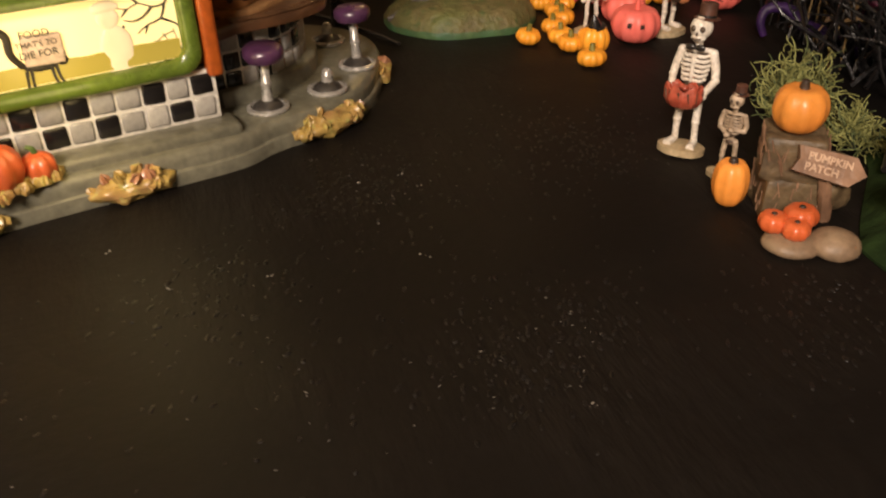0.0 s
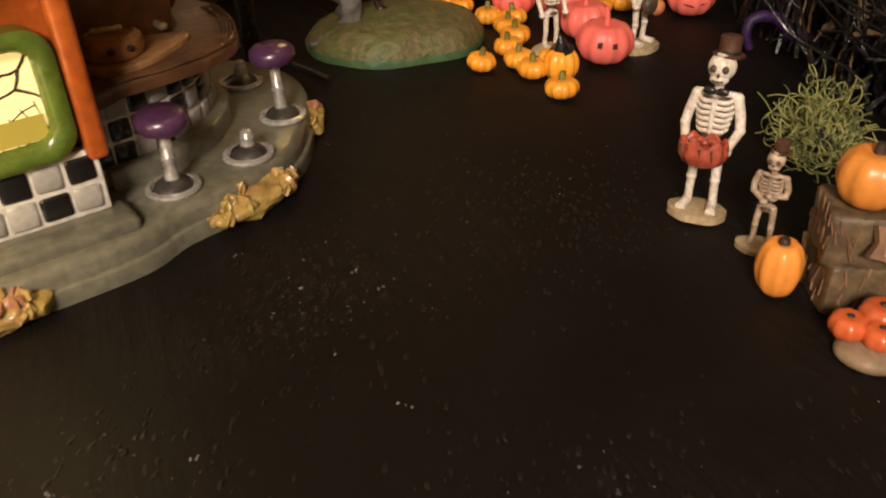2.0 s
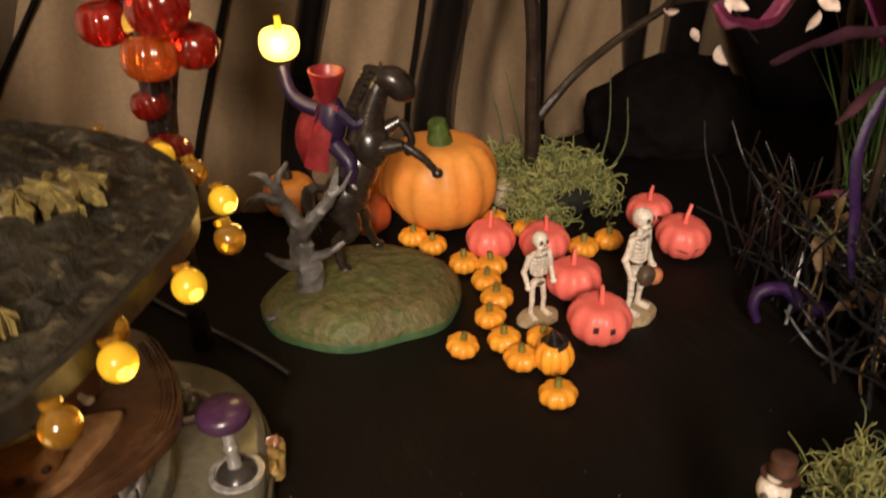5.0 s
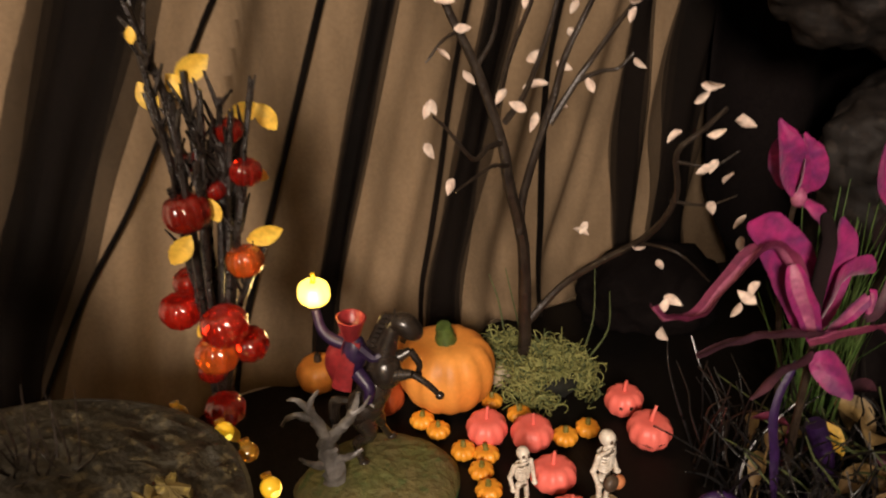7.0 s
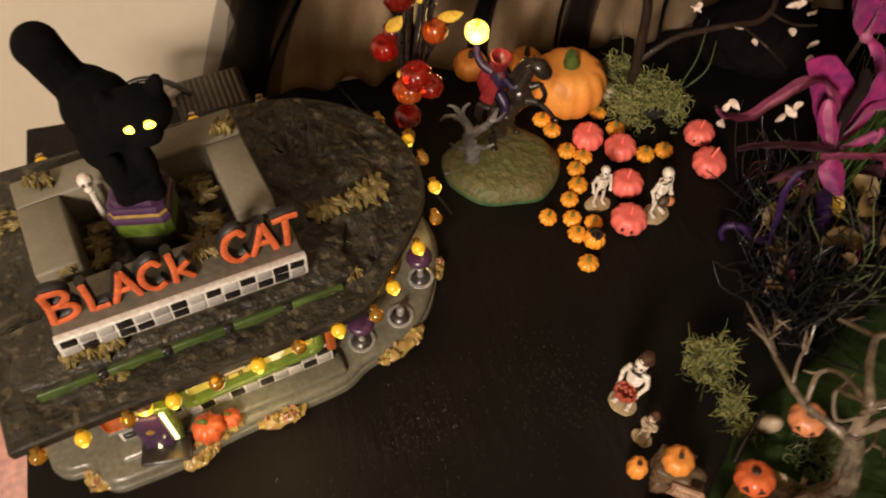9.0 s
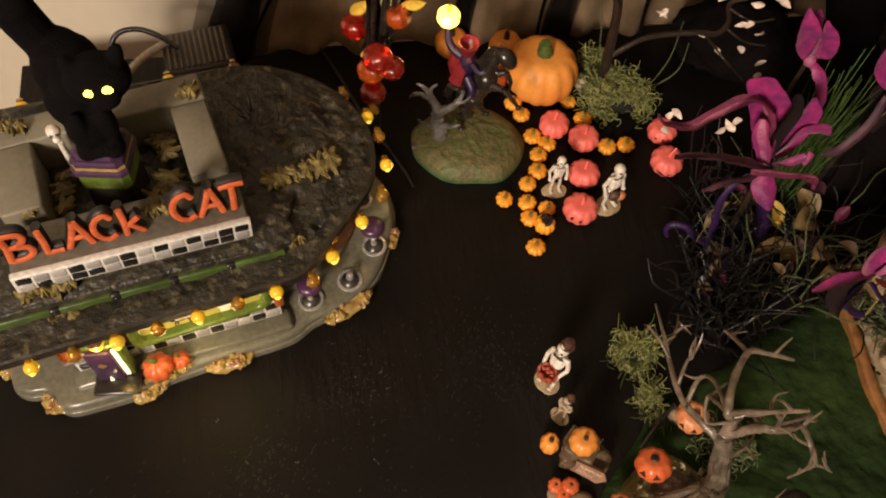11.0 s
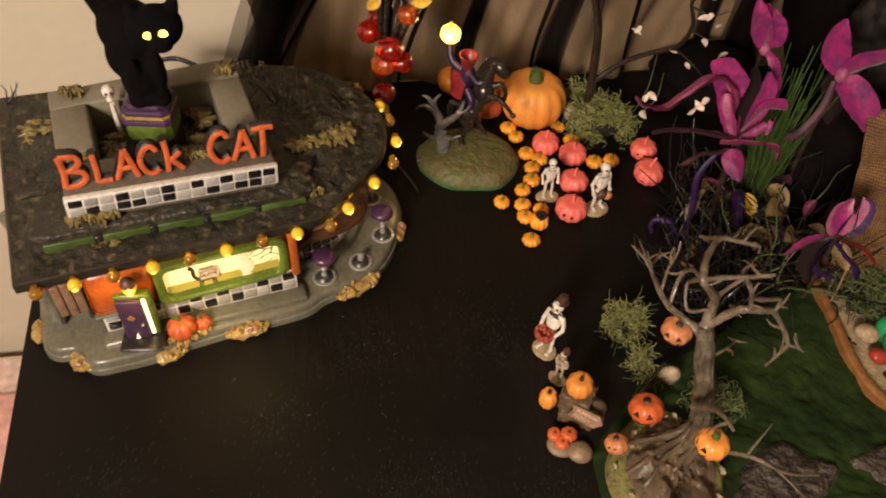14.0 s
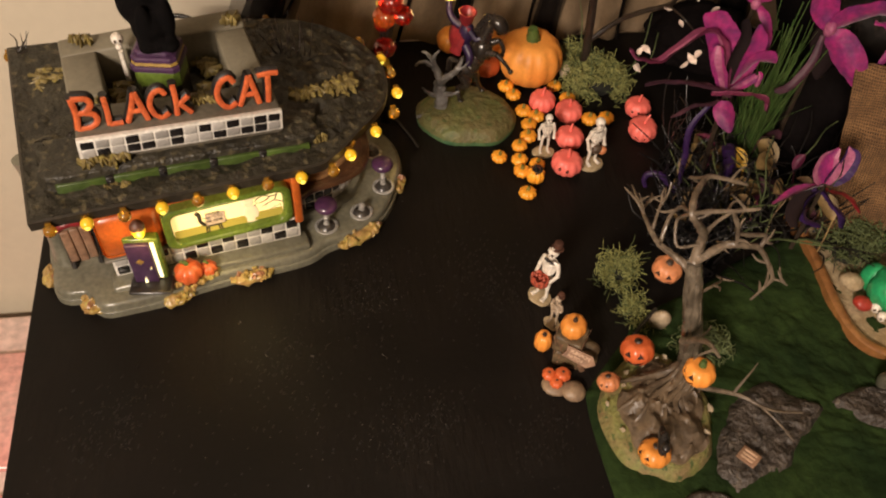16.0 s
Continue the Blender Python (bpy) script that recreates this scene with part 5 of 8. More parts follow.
mini = pumpkin("small amber orange ribbed pumpkin", (0.0990, 0.6400, 0), 0.0072, 0.0088, "pumpkin_mini", "stem_olive", 9, 0.13, 0.42, 0.16, (0.0006, 0), group="small amber pumpkins")
for i, (x, y) in enumerate(((0.1075, 0.6300), (0.1190, 0.6110), (0.1310, 0.6060), (0.1258, 0.5945), (0.1280, 0.5790), (0.1224, 0.5658), (0.1245, 0.5492), (0.1280, 0.5365), (0.1390, 0.5475), (0.1362, 0.5125), (0.1070, 0.5485), (0.1415, 0.6520), (0.1765, 0.6145), (0.1905, 0.6200), (0.1550, 0.6370))):
    k = random.uniform(0.92, 1.06)
    copy_thing(mini, pose(x, y, 0, random.uniform(-5, 5), random.uniform(-5, 5), random.uniform(0, 360)) @ Matrix.Diagonal((k, k, k, 1)))
hp = pumpkin("tall narrow amber pumpkin wearing a black hat", (0.1395, 0.5310, 0), 0.0076, 0.0150, "pumpkin_mini", None, 9, 0.14)
b = bmesh.new()
lathe(b, [(0.0052, 0.0), (0.0054, 0.0005), (0.0034, 0.0010), (0.0025, 0.0035), (0.0010, 0.0062), (0.0002, 0.0075)], 16, pose(0, 0, 0.0132, 8, -10, 0))
part("hat", b, "black", hp)


# ---- skeleton figurines ----
def skeleton(label, at, h, turn, hat="brown_hat", bowl=None, arms="bowl", base=(0.17, 0.13), bucket=False, bone="bone", lean=0.0):
    """A standing skeleton figurine of height h in one mesh; faces -y."""
    b = bmesh.new()
    BONE, DARK, HAT, BOWL, BASE, BLACK = range(6)
    dome(b, ellipse(0, -0.02, base[0], base[1], 22, 0, 0.1), 4, lambda x, y, k: 0.045 + 0.012 * min(1, k * 3), 0.0, BASE)
    for s in (-1, 1):
        tube(b, [(s * 0.085, -0.10, 0.065), (s * 0.075, -0.03, 0.072), (s * 0.07, 0.01, 0.085)], 0.030, 0.026, 8, BONE, smooth=3)
        tube(b, [(s * 0.07, 0.01, 0.07), (s * 0.068, 0.0, 0.15), (s * 0.066, -0.008, 0.215)], 0.024, 0.024, 8, BONE, smooth=3)
        blob(b, (s * 0.066, -0.008, 0.225), (0.03, 0.03, 0.03), 2, mat=BONE)
        tube(b, [(s * 0.066, -0.008, 0.225), (s * 0.062, 0.0, 0.31), (s * 0.055, 0.005, 0.39)], 0.026, 0.03, 8, BONE, smooth=3)
    blob(b, (0, 0.005, 0.405), (0.085, 0.05, 0.04), 3, mat=BONE)
    blob(b, (0, -0.03, 0.41), (0.05, 0.03, 0.02), 2, mat=DARK)
    tube(b, [(0, 0.015, 0.40), (0, 0.02, 0.52), (0, 0.01, 0.70), (0, -0.005, 0.78)], 0.026, 0.026, 8, BONE, smooth=3)
    blob(b, (0, 0.005, 0.600), (0.082, 0.054, 0.088), 3, mat=BONE)
    blob(b, (0, 0.0, 0.490), (0.060, 0.045, 0.035), 3, mat=DARK)
    for k in range(6):
        z = 0.520 + 0.033 * k
        w = 0.094 - 0.006 * abs(k - 3)
        for s in (-1, 1):
            tube(b, [(s * 0.012, -0.060, z + 0.004), (s * w * 0.7, -0.052, z), (s * w, 0.0, z + 0.006), (s * w * 0.6, 0.05, z + 0.014), (0, 0.055, z + 0.018)], 0.0125, 0.0125, 6, BONE, smooth=3)
            tube(b, [(s * 0.016, -0.058, z + 0.0205), (s * w * 0.68, -0.048, z + 0.0165), (s * w * 0.90, 0.0, z + 0.022)], 0.0046, 0.0046, 5, DARK, smooth=3)
    tube(b, [(0, -0.058, 0.51), (0, -0.062, 0.70)], 0.013, 0.016, 6, BONE, smooth=0)
    for s in (-1, 1):
        tube(b, [(0, -0.03, 0.715), (s * 0.06, -0.02, 0.725), (s * 0.106, 0.0, 0.715)], 0.015, 0.02, 7, BONE, smooth=3)
        blob(b, (s * 0.108, 0.0, 0.705), (0.032, 0.032, 0.032), 2, mat=BONE)
        if arms == "bowl":
            elbow, wrist = (s * 0.148, 0.0, 0.53), (s * 0.108, -0.115, 0.44)
        elif arms == "chest":
            elbow, wrist = (s * 0.128, -0.01, 0.55), (s * 0.02, -0.095, 0.54 + 0.03 * s)
        else:
            elbow, wrist = (s * 0.150, 0.02, 0.55), (s * 0.140, -0.05, 0.41)
        tube(b, [(s * 0.108, 0.0, 0.70), (s * 0.135, 0.006, 0.61), elbow], 0.031, 0.027, 8, BONE, smooth=3)
        blob(b, elbow, (0.030, 0.030, 0.030), 2, mat=BONE)
        tube(b, [elbow, tuple((p + q) / 2 for p, q in zip(elbow, wrist)), wrist], 0.027, 0.023, 8, BONE, smooth=3)
        blob(b, wrist, (0.036, 0.038, 0.030), 2, mat=BONE)
    blob(b, (0, -0.005, 0.865), (0.074, 0.080, 0.078), 3, mat=BONE)
    blob(b, (0, -0.035, 0.805), (0.050, 0.048, 0.032), 3, mat=BONE)
    for s in (-1, 1):
        blob(b, (s * 0.030, -0.074, 0.865), (0.020, 0.014, 0.022), 2, mat=DARK)
    blob(b, (0, -0.083, 0.833), (0.009, 0.008, 0.013), 2, mat=DARK)
    tube(b, [(-0.03, -0.077, 0.803), (0, -0.086, 0.800), (0.03, -0.077, 0.803)], 0.005, 0.005, 5, DARK, smooth=2)
    if hat:
        lathe(b, [(0.084, 0.918), (0.086, 0.926), (0.060, 0.932), (0.056, 0.985), (0.058, 1.020), (0.048, 1.026), (0.002, 1.028)], 16, pose(0, 0.012, 0, -1, 1, 0), HAT)
        lathe(b, [(0.0615, 0.931), (0.0600, 0.948)], 16, pose(0, 0.012, 0, -1, 1, 0), BLACK)
    if bowl:
        for s in (-1, 1):
            blob(b, (s * 0.034, -0.066, 0.745), (0.036, 0.014, 0.024), 2, mat=BLACK)
        blob(b, (0, -0.072, 0.745), (0.013, 0.013, 0.013), 2, mat=BLACK)
        n = 40
        rows_b = [(0.05, 0.352), (0.098, 0.372), (0.126, 0.420), (0.128, 0.462), (0.120, 0.500), (0.102, 0.498), (0.094, 0.460), (0.070, 0.430), (0.001, 0.425)]
        last = None
        for q, (r, z) in enumerate(rows_b):
            ring = []
            for i in range(n):
                th = 2 * math.pi * i / n
                lip = 0.020 * math.sin(6 * th) if 3 <= q <= 6 else 0.0
                k = 1 + 0.06 * math.cos(9 * th)
                ring.append(b.verts.new((r * k * math.cos(th), -0.150 + 0.82 * r * k * math.sin(th), z + lip)))
            if last:
                for i in range(n):
                    b.faces.new((last[i], last[(i + 1) % n], ring[(i + 1) % n], ring[i])).material_index = BOWL
            last = ring
        for k in range(7):  # dark cracks between the scallops
            th = math.pi + 0.5 * k + 0.05
            tube(b, [(0.130 * math.cos(th), -0.150 + 0.107 * math.sin(th), 0.478), (0.122 * math.cos(th + 0.12), -0.150 + 0.100 * math.sin(th + 0.12), 0.408)], 0.007, 0.003, 5, DARK, smooth=0)
        for k in range(5):
            blob(b, (0.030 * (k - 2), -0.150 + 0.03 * (k % 2), 0.488), (0.026, 0.026, 0.020), 2, mat=BOWL)
    if bucket:
        blob(b, (-0.045, -0.115, 0.42), (0.085, 0.06, 0.085), 3, mat=DARK)
        blob(b, (0.06, -0.125, 0.375), (0.075, 0.06, 0.07), 3, mat=BOWL)
    bmesh.ops.scale(b, vec=(h, h, h), verts=b.verts)
    o = part("skeleton_figurine", b, [bone, "bone_dark", hat or bone, bowl or ("pumpkin_peach"), "sand_base", "black"], None)
    o.matrix_world = pose(*at, 0, 0, turn) @ pose(0, 0, 0, lean, 0, 0)
    return tagged(o, label, "figurine", "skeleton figurines")


skeleton("bone-white skeleton in a black hat holding a red bowl", (0.1590, 0.4150, 0.0004), 0.0548, -34, "brown_hat", "red_bowl", lean=-5)
skeleton("small bone-coloured skeleton in a dark hat, arms crossed", (0.1702, 0.3938, 0), 0.0340, -38, "brown_hat", None, "chest", (0.2, 0.14), bone="bone_old")
skeleton("bare white skeleton walking on a sandy base", (0.1422, 0.5675, 0), 0.0435, 20, None, None, "down", (0.22, 0.15))
skeleton("white skeleton carrying a small pumpkin pail", (0.1822, 0.5630, 0), 0.0530, 38, None, None, "down", (0.2, 0.15), True)

# ---- straw bale with sign and pumpkins ----
bale = thing("straw_bale_ornament", "brown stacked straw bale ornament with a wooden sign", "ornament", pose(0.1840, 0.3665, 0, 0, 0, -8))
for (sx, sy, sz), at, turn in (((0.0210, 0.0195, 0.0155), (0.000, 0.003, 0.0072), 4), ((0.0190, 0.0180, 0.0150), (-0.002, 0.002, 0.0217), -7)):
    b = bmesh.new()
    bmesh.ops.create_cube(b, size=1.0)
    bmesh.ops.subdivide_edges(b, edges=b.edges, cuts=11, use_grid_fill=True)
    bmesh.ops.scale(b, vec=(sx, sy, sz), verts=b.verts)
    for v in b.verts:
        n3 = v.co.copy()
        edge = sum(1 for c, w in zip(v.co, (sx, sy, sz)) if abs(c) > w * 0.46)
        k = 1 - 0.05 * max(0, edge - 1) + 0.05 * noise.noise(n3 * 150 + Vector(at) * 90) + 0.07 * noise.noise(Vector((n3.x * 330, n3.y * 330, n3.z * 90)) + Vector(at) * 50)
        v.co = Vector((v.co.x * k, v.co.y * k, v.co.z * (1 - 0.03 * max(0, edge - 1)) + 0.0004 * noise.noise(n3 * 260)))
    bmesh.ops.transform(b, matrix=pose(*at, 0, 0, turn), verts=b.verts)
    block = part("straw_block", b, "straw_rock", bale, "rough brown straw block")
    b = bmesh.new()
    for k in range(46):
        face = random.choice(((0, -1), (-1, 0), (0, -1), (1, 0)))
        along = random.uniform(-0.48, 0.48)
        q = Vector((face[0] * sx * 0.515 + (along * sx if face[0] == 0 else 0), face[1] * sy * 0.515 + (along * sy if face[1] == 0 else 0), random.uniform(-0.45, 0.35) * sz))
        d = Vector((face[1] * random.uniform(-1, 1) * 0.3, face[0] * random.uniform(-1, 1) * 0.3, random.uniform(0.5, 1))).normalized()
        tube(b, [q, q + d * random.uniform(0.002, 0.006)], 0.00028, 0.00020, 4, smooth=0, m=pose(*at, 0, 0, turn))
    part("straw_fuzz", b, "sign_wood", block, kind="stuff")
b = bmesh.new()
blob(b, (0.010, 0.002, 0.010), (0.009, 0.009, 0.011), 3, 0.0025, 120, flat=0)
part("boulder", b, "straw_rock", bale)
sm_ = pose(0.0060, -0.0108, 0.0225, -30, 13, -2) @ Matrix.Scale(0.84, 4)
b = bmesh.new()
prism(b, [(-0.0125, -0.0045), (0.009, -0.0055), (0.0145, 0.0), (0.0095, 0.0058), (-0.012, 0.0052), (-0.0105, 0.0005)], -0.0014, 0.0014, m=sm_ @ pose(0, 0, 0, 90, 0, 0))
sign = part("arrow_sign", b, "sign_wood", bale, "weathered wooden arrow sign with faded lettering")
for word, x, z in (("PUMPKIN", 0.0004, 0.0021), ("PATCH", -0.0020, -0.0020)):
    b = text_mesh(word, 0.0040, 0.00025, 0.00012)
    bmesh.ops.transform(b, matrix=sm_ @ Matrix.Translation((x, -0.0015, z)), verts=b.verts)
    part("faded_lettering", b, "sign_ink", sign, smooth=False)
random.seed(61)
b = bmesh.new()
tube(b, [(0.0105, -0.004, 0.0), (0.009, -0.0072, 0.008), (0.007, -0.0085, 0.017)], 0.0024, 0.0020, 7, rough=0.1)
part("sign_post", b, "sign_wood", bale)
pumpkin("orange pumpkin on top of the straw bale", (0.1815, 0.3672, 0.0292), 0.0088, 0.0165, "pumpkin", "stem_dark", 9, 0.07, 0.2)
pumpkin("tall orange pumpkin standing beside the straw bale", (0.1650, 0.3715, 0), 0.0063, 0.0185, "pumpkin", "stem_dark", 8, 0.09, 0.12, 0.2)
for x, y, rx, ry, h, mt, lab in ((0.1775, 0.3430, 0.0094, 0.0082, 0.0052, "pebble_brown", "flat tan pebble under the small pumpkins"), (0.1898, 0.3410, 0.0082, 0.0078, 0.0068, "pebble_brown", "flat brown pebble beside the straw bale")):
    b = bmesh.new()
    blob(b, (0, 0, h * 0.35), (rx, ry, h * 0.75), 3, 0.0009, 70, flat=0)
    o = part("pebble", b, mt)
    o.matrix_world = pose(x, y, 0)
    tagged(o, lab, "pebble")
trio = thing("pumpkin_trio", "three small red-orange pumpkins joined on a pebble", "pumpkin", pose(0.1768, 0.3455, 0.0040))
for x, y, z, r in ((-0.0047, 0.0016, 0, 0.0048), (0.0008, -0.0034, 0, 0.0046), (0.0042, 0.0030, 0.0005, 0.0055)):
    b = bmesh.new()
    pumpkin_mesh(b, r, r * 1.5, 8, 0.09)
    o = part("small_pumpkin", b, "pumpkin_red", trio)
    o.location = (x, y, z)
    b = bmesh.new()
    blob(b, (0, 0, r * 1.34), (r * 0.2, r * 0.2, r * 0.1), 2)
    part("stem_scar", b, "stem_dark", o)

# ---- horseman figurine ----
rider = thing("horseman_figurine", "painted horseman figurine on a mossy green mound", "figurine", pose(0.0725, 0.5930, 0))
b = bmesh.new()
MOUND = ellipse(0, 0, 0.0440, 0.0355, 48, 6, 0.08)


def mound_z(x, y, k):
    return 0.011 * min(1, (k + 0.02) * 5) ** 0.5 + 0.0045 * math.sin(min(1, k) * 1.57) + 0.0010 * noise.noise((x * 190, y * 190, 0)) + 0.0006 * noise.noise((x * 420, y * 420, 3))


dome(b, MOUND, 12, mound_z, 0.0, 0, 1)
part("mound", b, ["mound", "mound_rim"], rider, "mossy green and brown mound")
b = bmesh.new()
tr = Vector((-0.0235, -0.0065, 0.0110))
TS = 1.36
for path, r0, r1 in (([(0, 0, -0.002), (0.001, 0, 0.008), (-0.001, 0.001, 0.017), (0.0005, 0.0, 0.024)], 0.0042, 0.0030), ([(0.0005, 0, 0.022), (-0.004, 0.001, 0.030), (-0.0055, 0, 0.038), (-0.002, 0, 0.044)], 0.0024, 0.0006), ([(0, 0, 0.022), (0.005, 0, 0.027), (0.010, 0.001, 0.034), (0.012, 0.001, 0.041)], 0.0026, 0.0008),
                     ([(-0.005, 0, 0.032), (-0.010, 0, 0.034), (-0.014, 0, 0.033), (-0.016, 0, 0.030)], 0.0016, 0.0005), ([(-0.0055, 0, 0.036), (-0.010, 0, 0.041), (-0.013, 0, 0.041)], 0.0013, 0.0004), ([(0, 0, 0.012), (0.007, -0.002, 0.015), (0.012, -0.002, 0.018)], 0.0018, 0.0005),
                     ([(0, 0, 0.010), (-0.007, -0.002, 0.013), (-0.011, -0.003, 0.017)], 0.0018, 0.0005), ([(0, 0, 0), (0.008, -0.004, -0.002), (0.013, -0.006, -0.003)], 0.0026, 0.0008), ([(0, 0, 0), (-0.009, -0.005, -0.003), (-0.013, -0.007, -0.004)], 0.0026, 0.0008), ([(0, 0, 0), (-0.002, -0.009, -0.002)], 0.0026, 0.0010), ([(0.009, 0, 0.033), (0.013, 0, 0.035), (0.016, 0, 0.040)], 0.0012, 0.0004)):
    tube(b, [tuple(tr + TS * Vector(p)) for p in path], r0 * 1.5, r1 * 1.4, 7, rough=0.3)
part("dead_tree", b, "dead_tree", rider, "grey gnarled dead tree")
b = bmesh.new()
HO, PU, RE, SI = range(4)
# rearing horse facing +x, hind hooves on the mound
blob(b, (-0.0045, 0.0090, 0.0480), (0.0098, 0.0092, 0.0105), 3, mat=HO, rot=pose(0, 0, 0, 0, 30, 0))
blob(b, (0.0005, 0.0075, 0.0590), (0.0088, 0.0088, 0.0130), 3, mat=HO, rot=pose(0, 0, 0, 0, 24, 0))
blob(b, (0.0065, 0.0060, 0.0705), (0.0086, 0.0086, 0.0105), 3, mat=HO)
tube(b, [(0.0045, 0.0065, 0.0720), (0.0070, 0.0070, 0.0830), (0.0105, 0.0070, 0.0920), (0.0135, 0.0068, 0.0975)], 0.0078, 0.0036, 10, HO)
tube(b, [(0.0110, 0.0068, 0.0975), (0.0170, 0.0060, 0.0965), (0.0215, 0.0052, 0.0920), (0.0240, 0.0048, 0.0888)], 0.0040, 0.0023, 9, HO, mid=0.0043)
for s_ in (-0.0016, 0.0016):
    tube(b, [(0.0125, 0.0068 + s_, 0.0995), (0.0132, 0.0068 + s_ * 1.4, 0.1035)], 0.0012, 0.0003, 5, HO, smooth=2)
for k in range(9):
    t = k / 8
    p = Vector((0.0015, 0.0072, 0.0790)).lerp(Vector((0.0120, 0.0070, 0.1000)), t)
    tube(b, [p, p + Vector((-0.0050, -0.001, 0.0020)), p + Vector((-0.0078, -0.0022, -0.0035))], 0.0020, 0.0004, 5, HO)
for hip, stifle, hock, foot, hoof in (((-0.0070, 0.0045, 0.0440), (-0.0035, 0.0030, 0.0350), (-0.0110, 0.0055, 0.0270), (-0.0090, 0.0042, 0.0180), (-0.0075, 0.0038, 0.0152)),
                                      ((-0.0050, 0.0130, 0.0440), (0.0010, 0.0150, 0.0360), (0.0030, 0.0180, 0.0280), (0.0062, 0.0215, 0.0190), (0.0080, 0.0228, 0.0158))):
    tube(b, [hip, stifle, hock], 0.0062, 0.0024, 9, HO, rough=0.04)
    tube(b, [hock, foot, hoof], 0.0022, 0.0016, 8, HO)
    blob(b, hoof, (0.0030, 0.0026, 0.0020), 2, mat=HO)
for shoulder, knee, fetlock, hoof in (((0.0085, 0.0025, 0.0700), (0.0195, -0.0020, 0.0725), (0.0270, -0.0045, 0.0670), (0.0322, -0.0050, 0.0605)),
                                      ((0.0090, 0.0095, 0.0730), (0.0195, 0.0085, 0.0790), (0.0235, 0.0065, 0.0720), (0.0225, 0.0060, 0.0665))):
    tube(b, [shoulder, knee], 0.0044, 0.0021, 8, HO, smooth=3)
    tube(b, [knee, fetlock, hoof], 0.0020, 0.0014, 8, HO)
    blob(b, hoof, (0.0024, 0.0021, 0.0022), 2, mat=HO)
for k in range(4):
    tube(b, [(-0.0120, 0.0095, 0.0510), (-0.0175 - 0.001 * k, 0.0105 + 0.001 * k, 0.0500), (-0.0190 - 0.0012 * k, 0.0110, 0.0410), (-0.0165 - 0.0015 * k, 0.0115 - 0.001 * k, 0.0300)], 0.0020, 0.0005, 6, HO)
tube(b, [(-0.0020, -0.0012, 0.0600), (-0.0015, -0.0026, 0.0570), (-0.0005, -0.0022, 0.0555)], 0.0008, 0.0008, 6, SI)
# rider: purple coat, red cape with a stand-up collar, raised arm
blob(b, (-0.0080, 0.0085, 0.0800), (0.0062, 0.0058, 0.0115), 3, mat=PU, rot=pose(0, 0, 0, 0, 8, 0))
tube(b, [(-0.0070, 0.0040, 0.0720), (-0.0020, -0.0015, 0.0660), (-0.0030, -0.0025, 0.0585)], 0.0040, 0.0024, 8, PU)
tube(b, [(-0.0050, 0.0040, 0.0860), (0.0010, 0.0020, 0.0810), (0.0060, 0.0030, 0.0830)], 0.0028, 0.0018, 7, PU)
tube(b, [(-0.0130, 0.0100, 0.0855), (-0.0190, 0.0120, 0.0880), (-0.0230, 0.0145, 0.0925), (-0.0250, 0.0180, 0.1010)], 0.0034, 0.0024, 8, PU)
strip(b, [(-0.0110, 0.0120, 0.0910), (-0.0185, 0.0115, 0.0800), (-0.0200, 0.0110, 0.0700), (-0.0170, 0.0105, 0.0600)], 0.0062, lambda t: 0.5 + 0.7 * t, 0.3, RE, 0.0009, (0.75, -0.8, 0.1))
strip(b, [(-0.0070, 0.0050, 0.0890), (-0.0125, 0.0035, 0.0760), (-0.0160, 0.0040, 0.0620)], 0.0046, lambda t: 0.6 + 0.5 * t, 0.25, RE, 0.0009, (1, -0.3, 0.1))
lathe(b, [(0.0034, 0.0), (0.0050, 0.0035), (0.0062, 0.0085), (0.0074, 0.0125), (0.0066, 0.0128), (0.0046, 0.0070), (0.0006, 0.0050)], 14, pose(-0.0088, 0.0085, 0.0890, 4, 4, 0), RE)
part("horse_and_rider", b, ["horse", "rider_purple", "rider_red", "silver"], rider, "dark rearing horse with a caped rider")
LAN = Vector((-0.0250, 0.0185, 0.1035))
b = bmesh.new()
pumpkin_mesh(b, 0.0082, 0.0140, 8, 0.08)
lan = part("pumpkin_lantern", b, "lantern", rider, "glowing yellow pumpkin lantern held aloft")
lan.location = LAN
b = bmesh.new()
tube(b, [(0, 0, 0.0120), (0.0004, 0, 0.0150), (0.0002, 0, 0.0172)], 0.0015, 0.0012, 7)
part("stem", b, "lamp_glass", lan)
point_lamp("lantern_glow", (0.0725 + LAN.x, 0.5930 + LAN.y - 0.012, LAN.z + 0.008), 0.045, (1.0, 0.66, 0.24), 0.009)


# ---- curtain and dark backdrop ----
FOLDS = ((0.1540, 0.262, 0.0155), (0.286, 0.376, 0.0012), (0.343, 0.4105, 0.0050), (0.427, 0.490, 0.0076), (0.574, 0.592, 0.0056), (0.410, 0.459, 0.0009), (0.500, 0.528, 0.0010), (0.170, 0.3235, 0.0010), (0.612, 0.640, 0.0130))


def fold_at(f, z):
    return f[0] + (f[1] - f[0]) * z / 0.25


def curtain_y(s, z):
    ph = s - 0.30 * z
    y = 0.012 + 0.0056 * math.sin(ph * 84 + 1.9 * math.sin(ph * 27) + 2 * noise.noise((ph * 8, 1, z * 3))) + 0.0024 * math.sin(ph * 190 + 4 * z + 3 * noise.noise((ph * 11, 5, z * 6))) + 0.005 * noise.noise((ph * 14, 2, z * 4)) + 0.0016 * noise.noise((ph * 60, 7, z * 9))
    y -= 0.018 * max(0, 1 - z / 0.05) ** 2
    return y


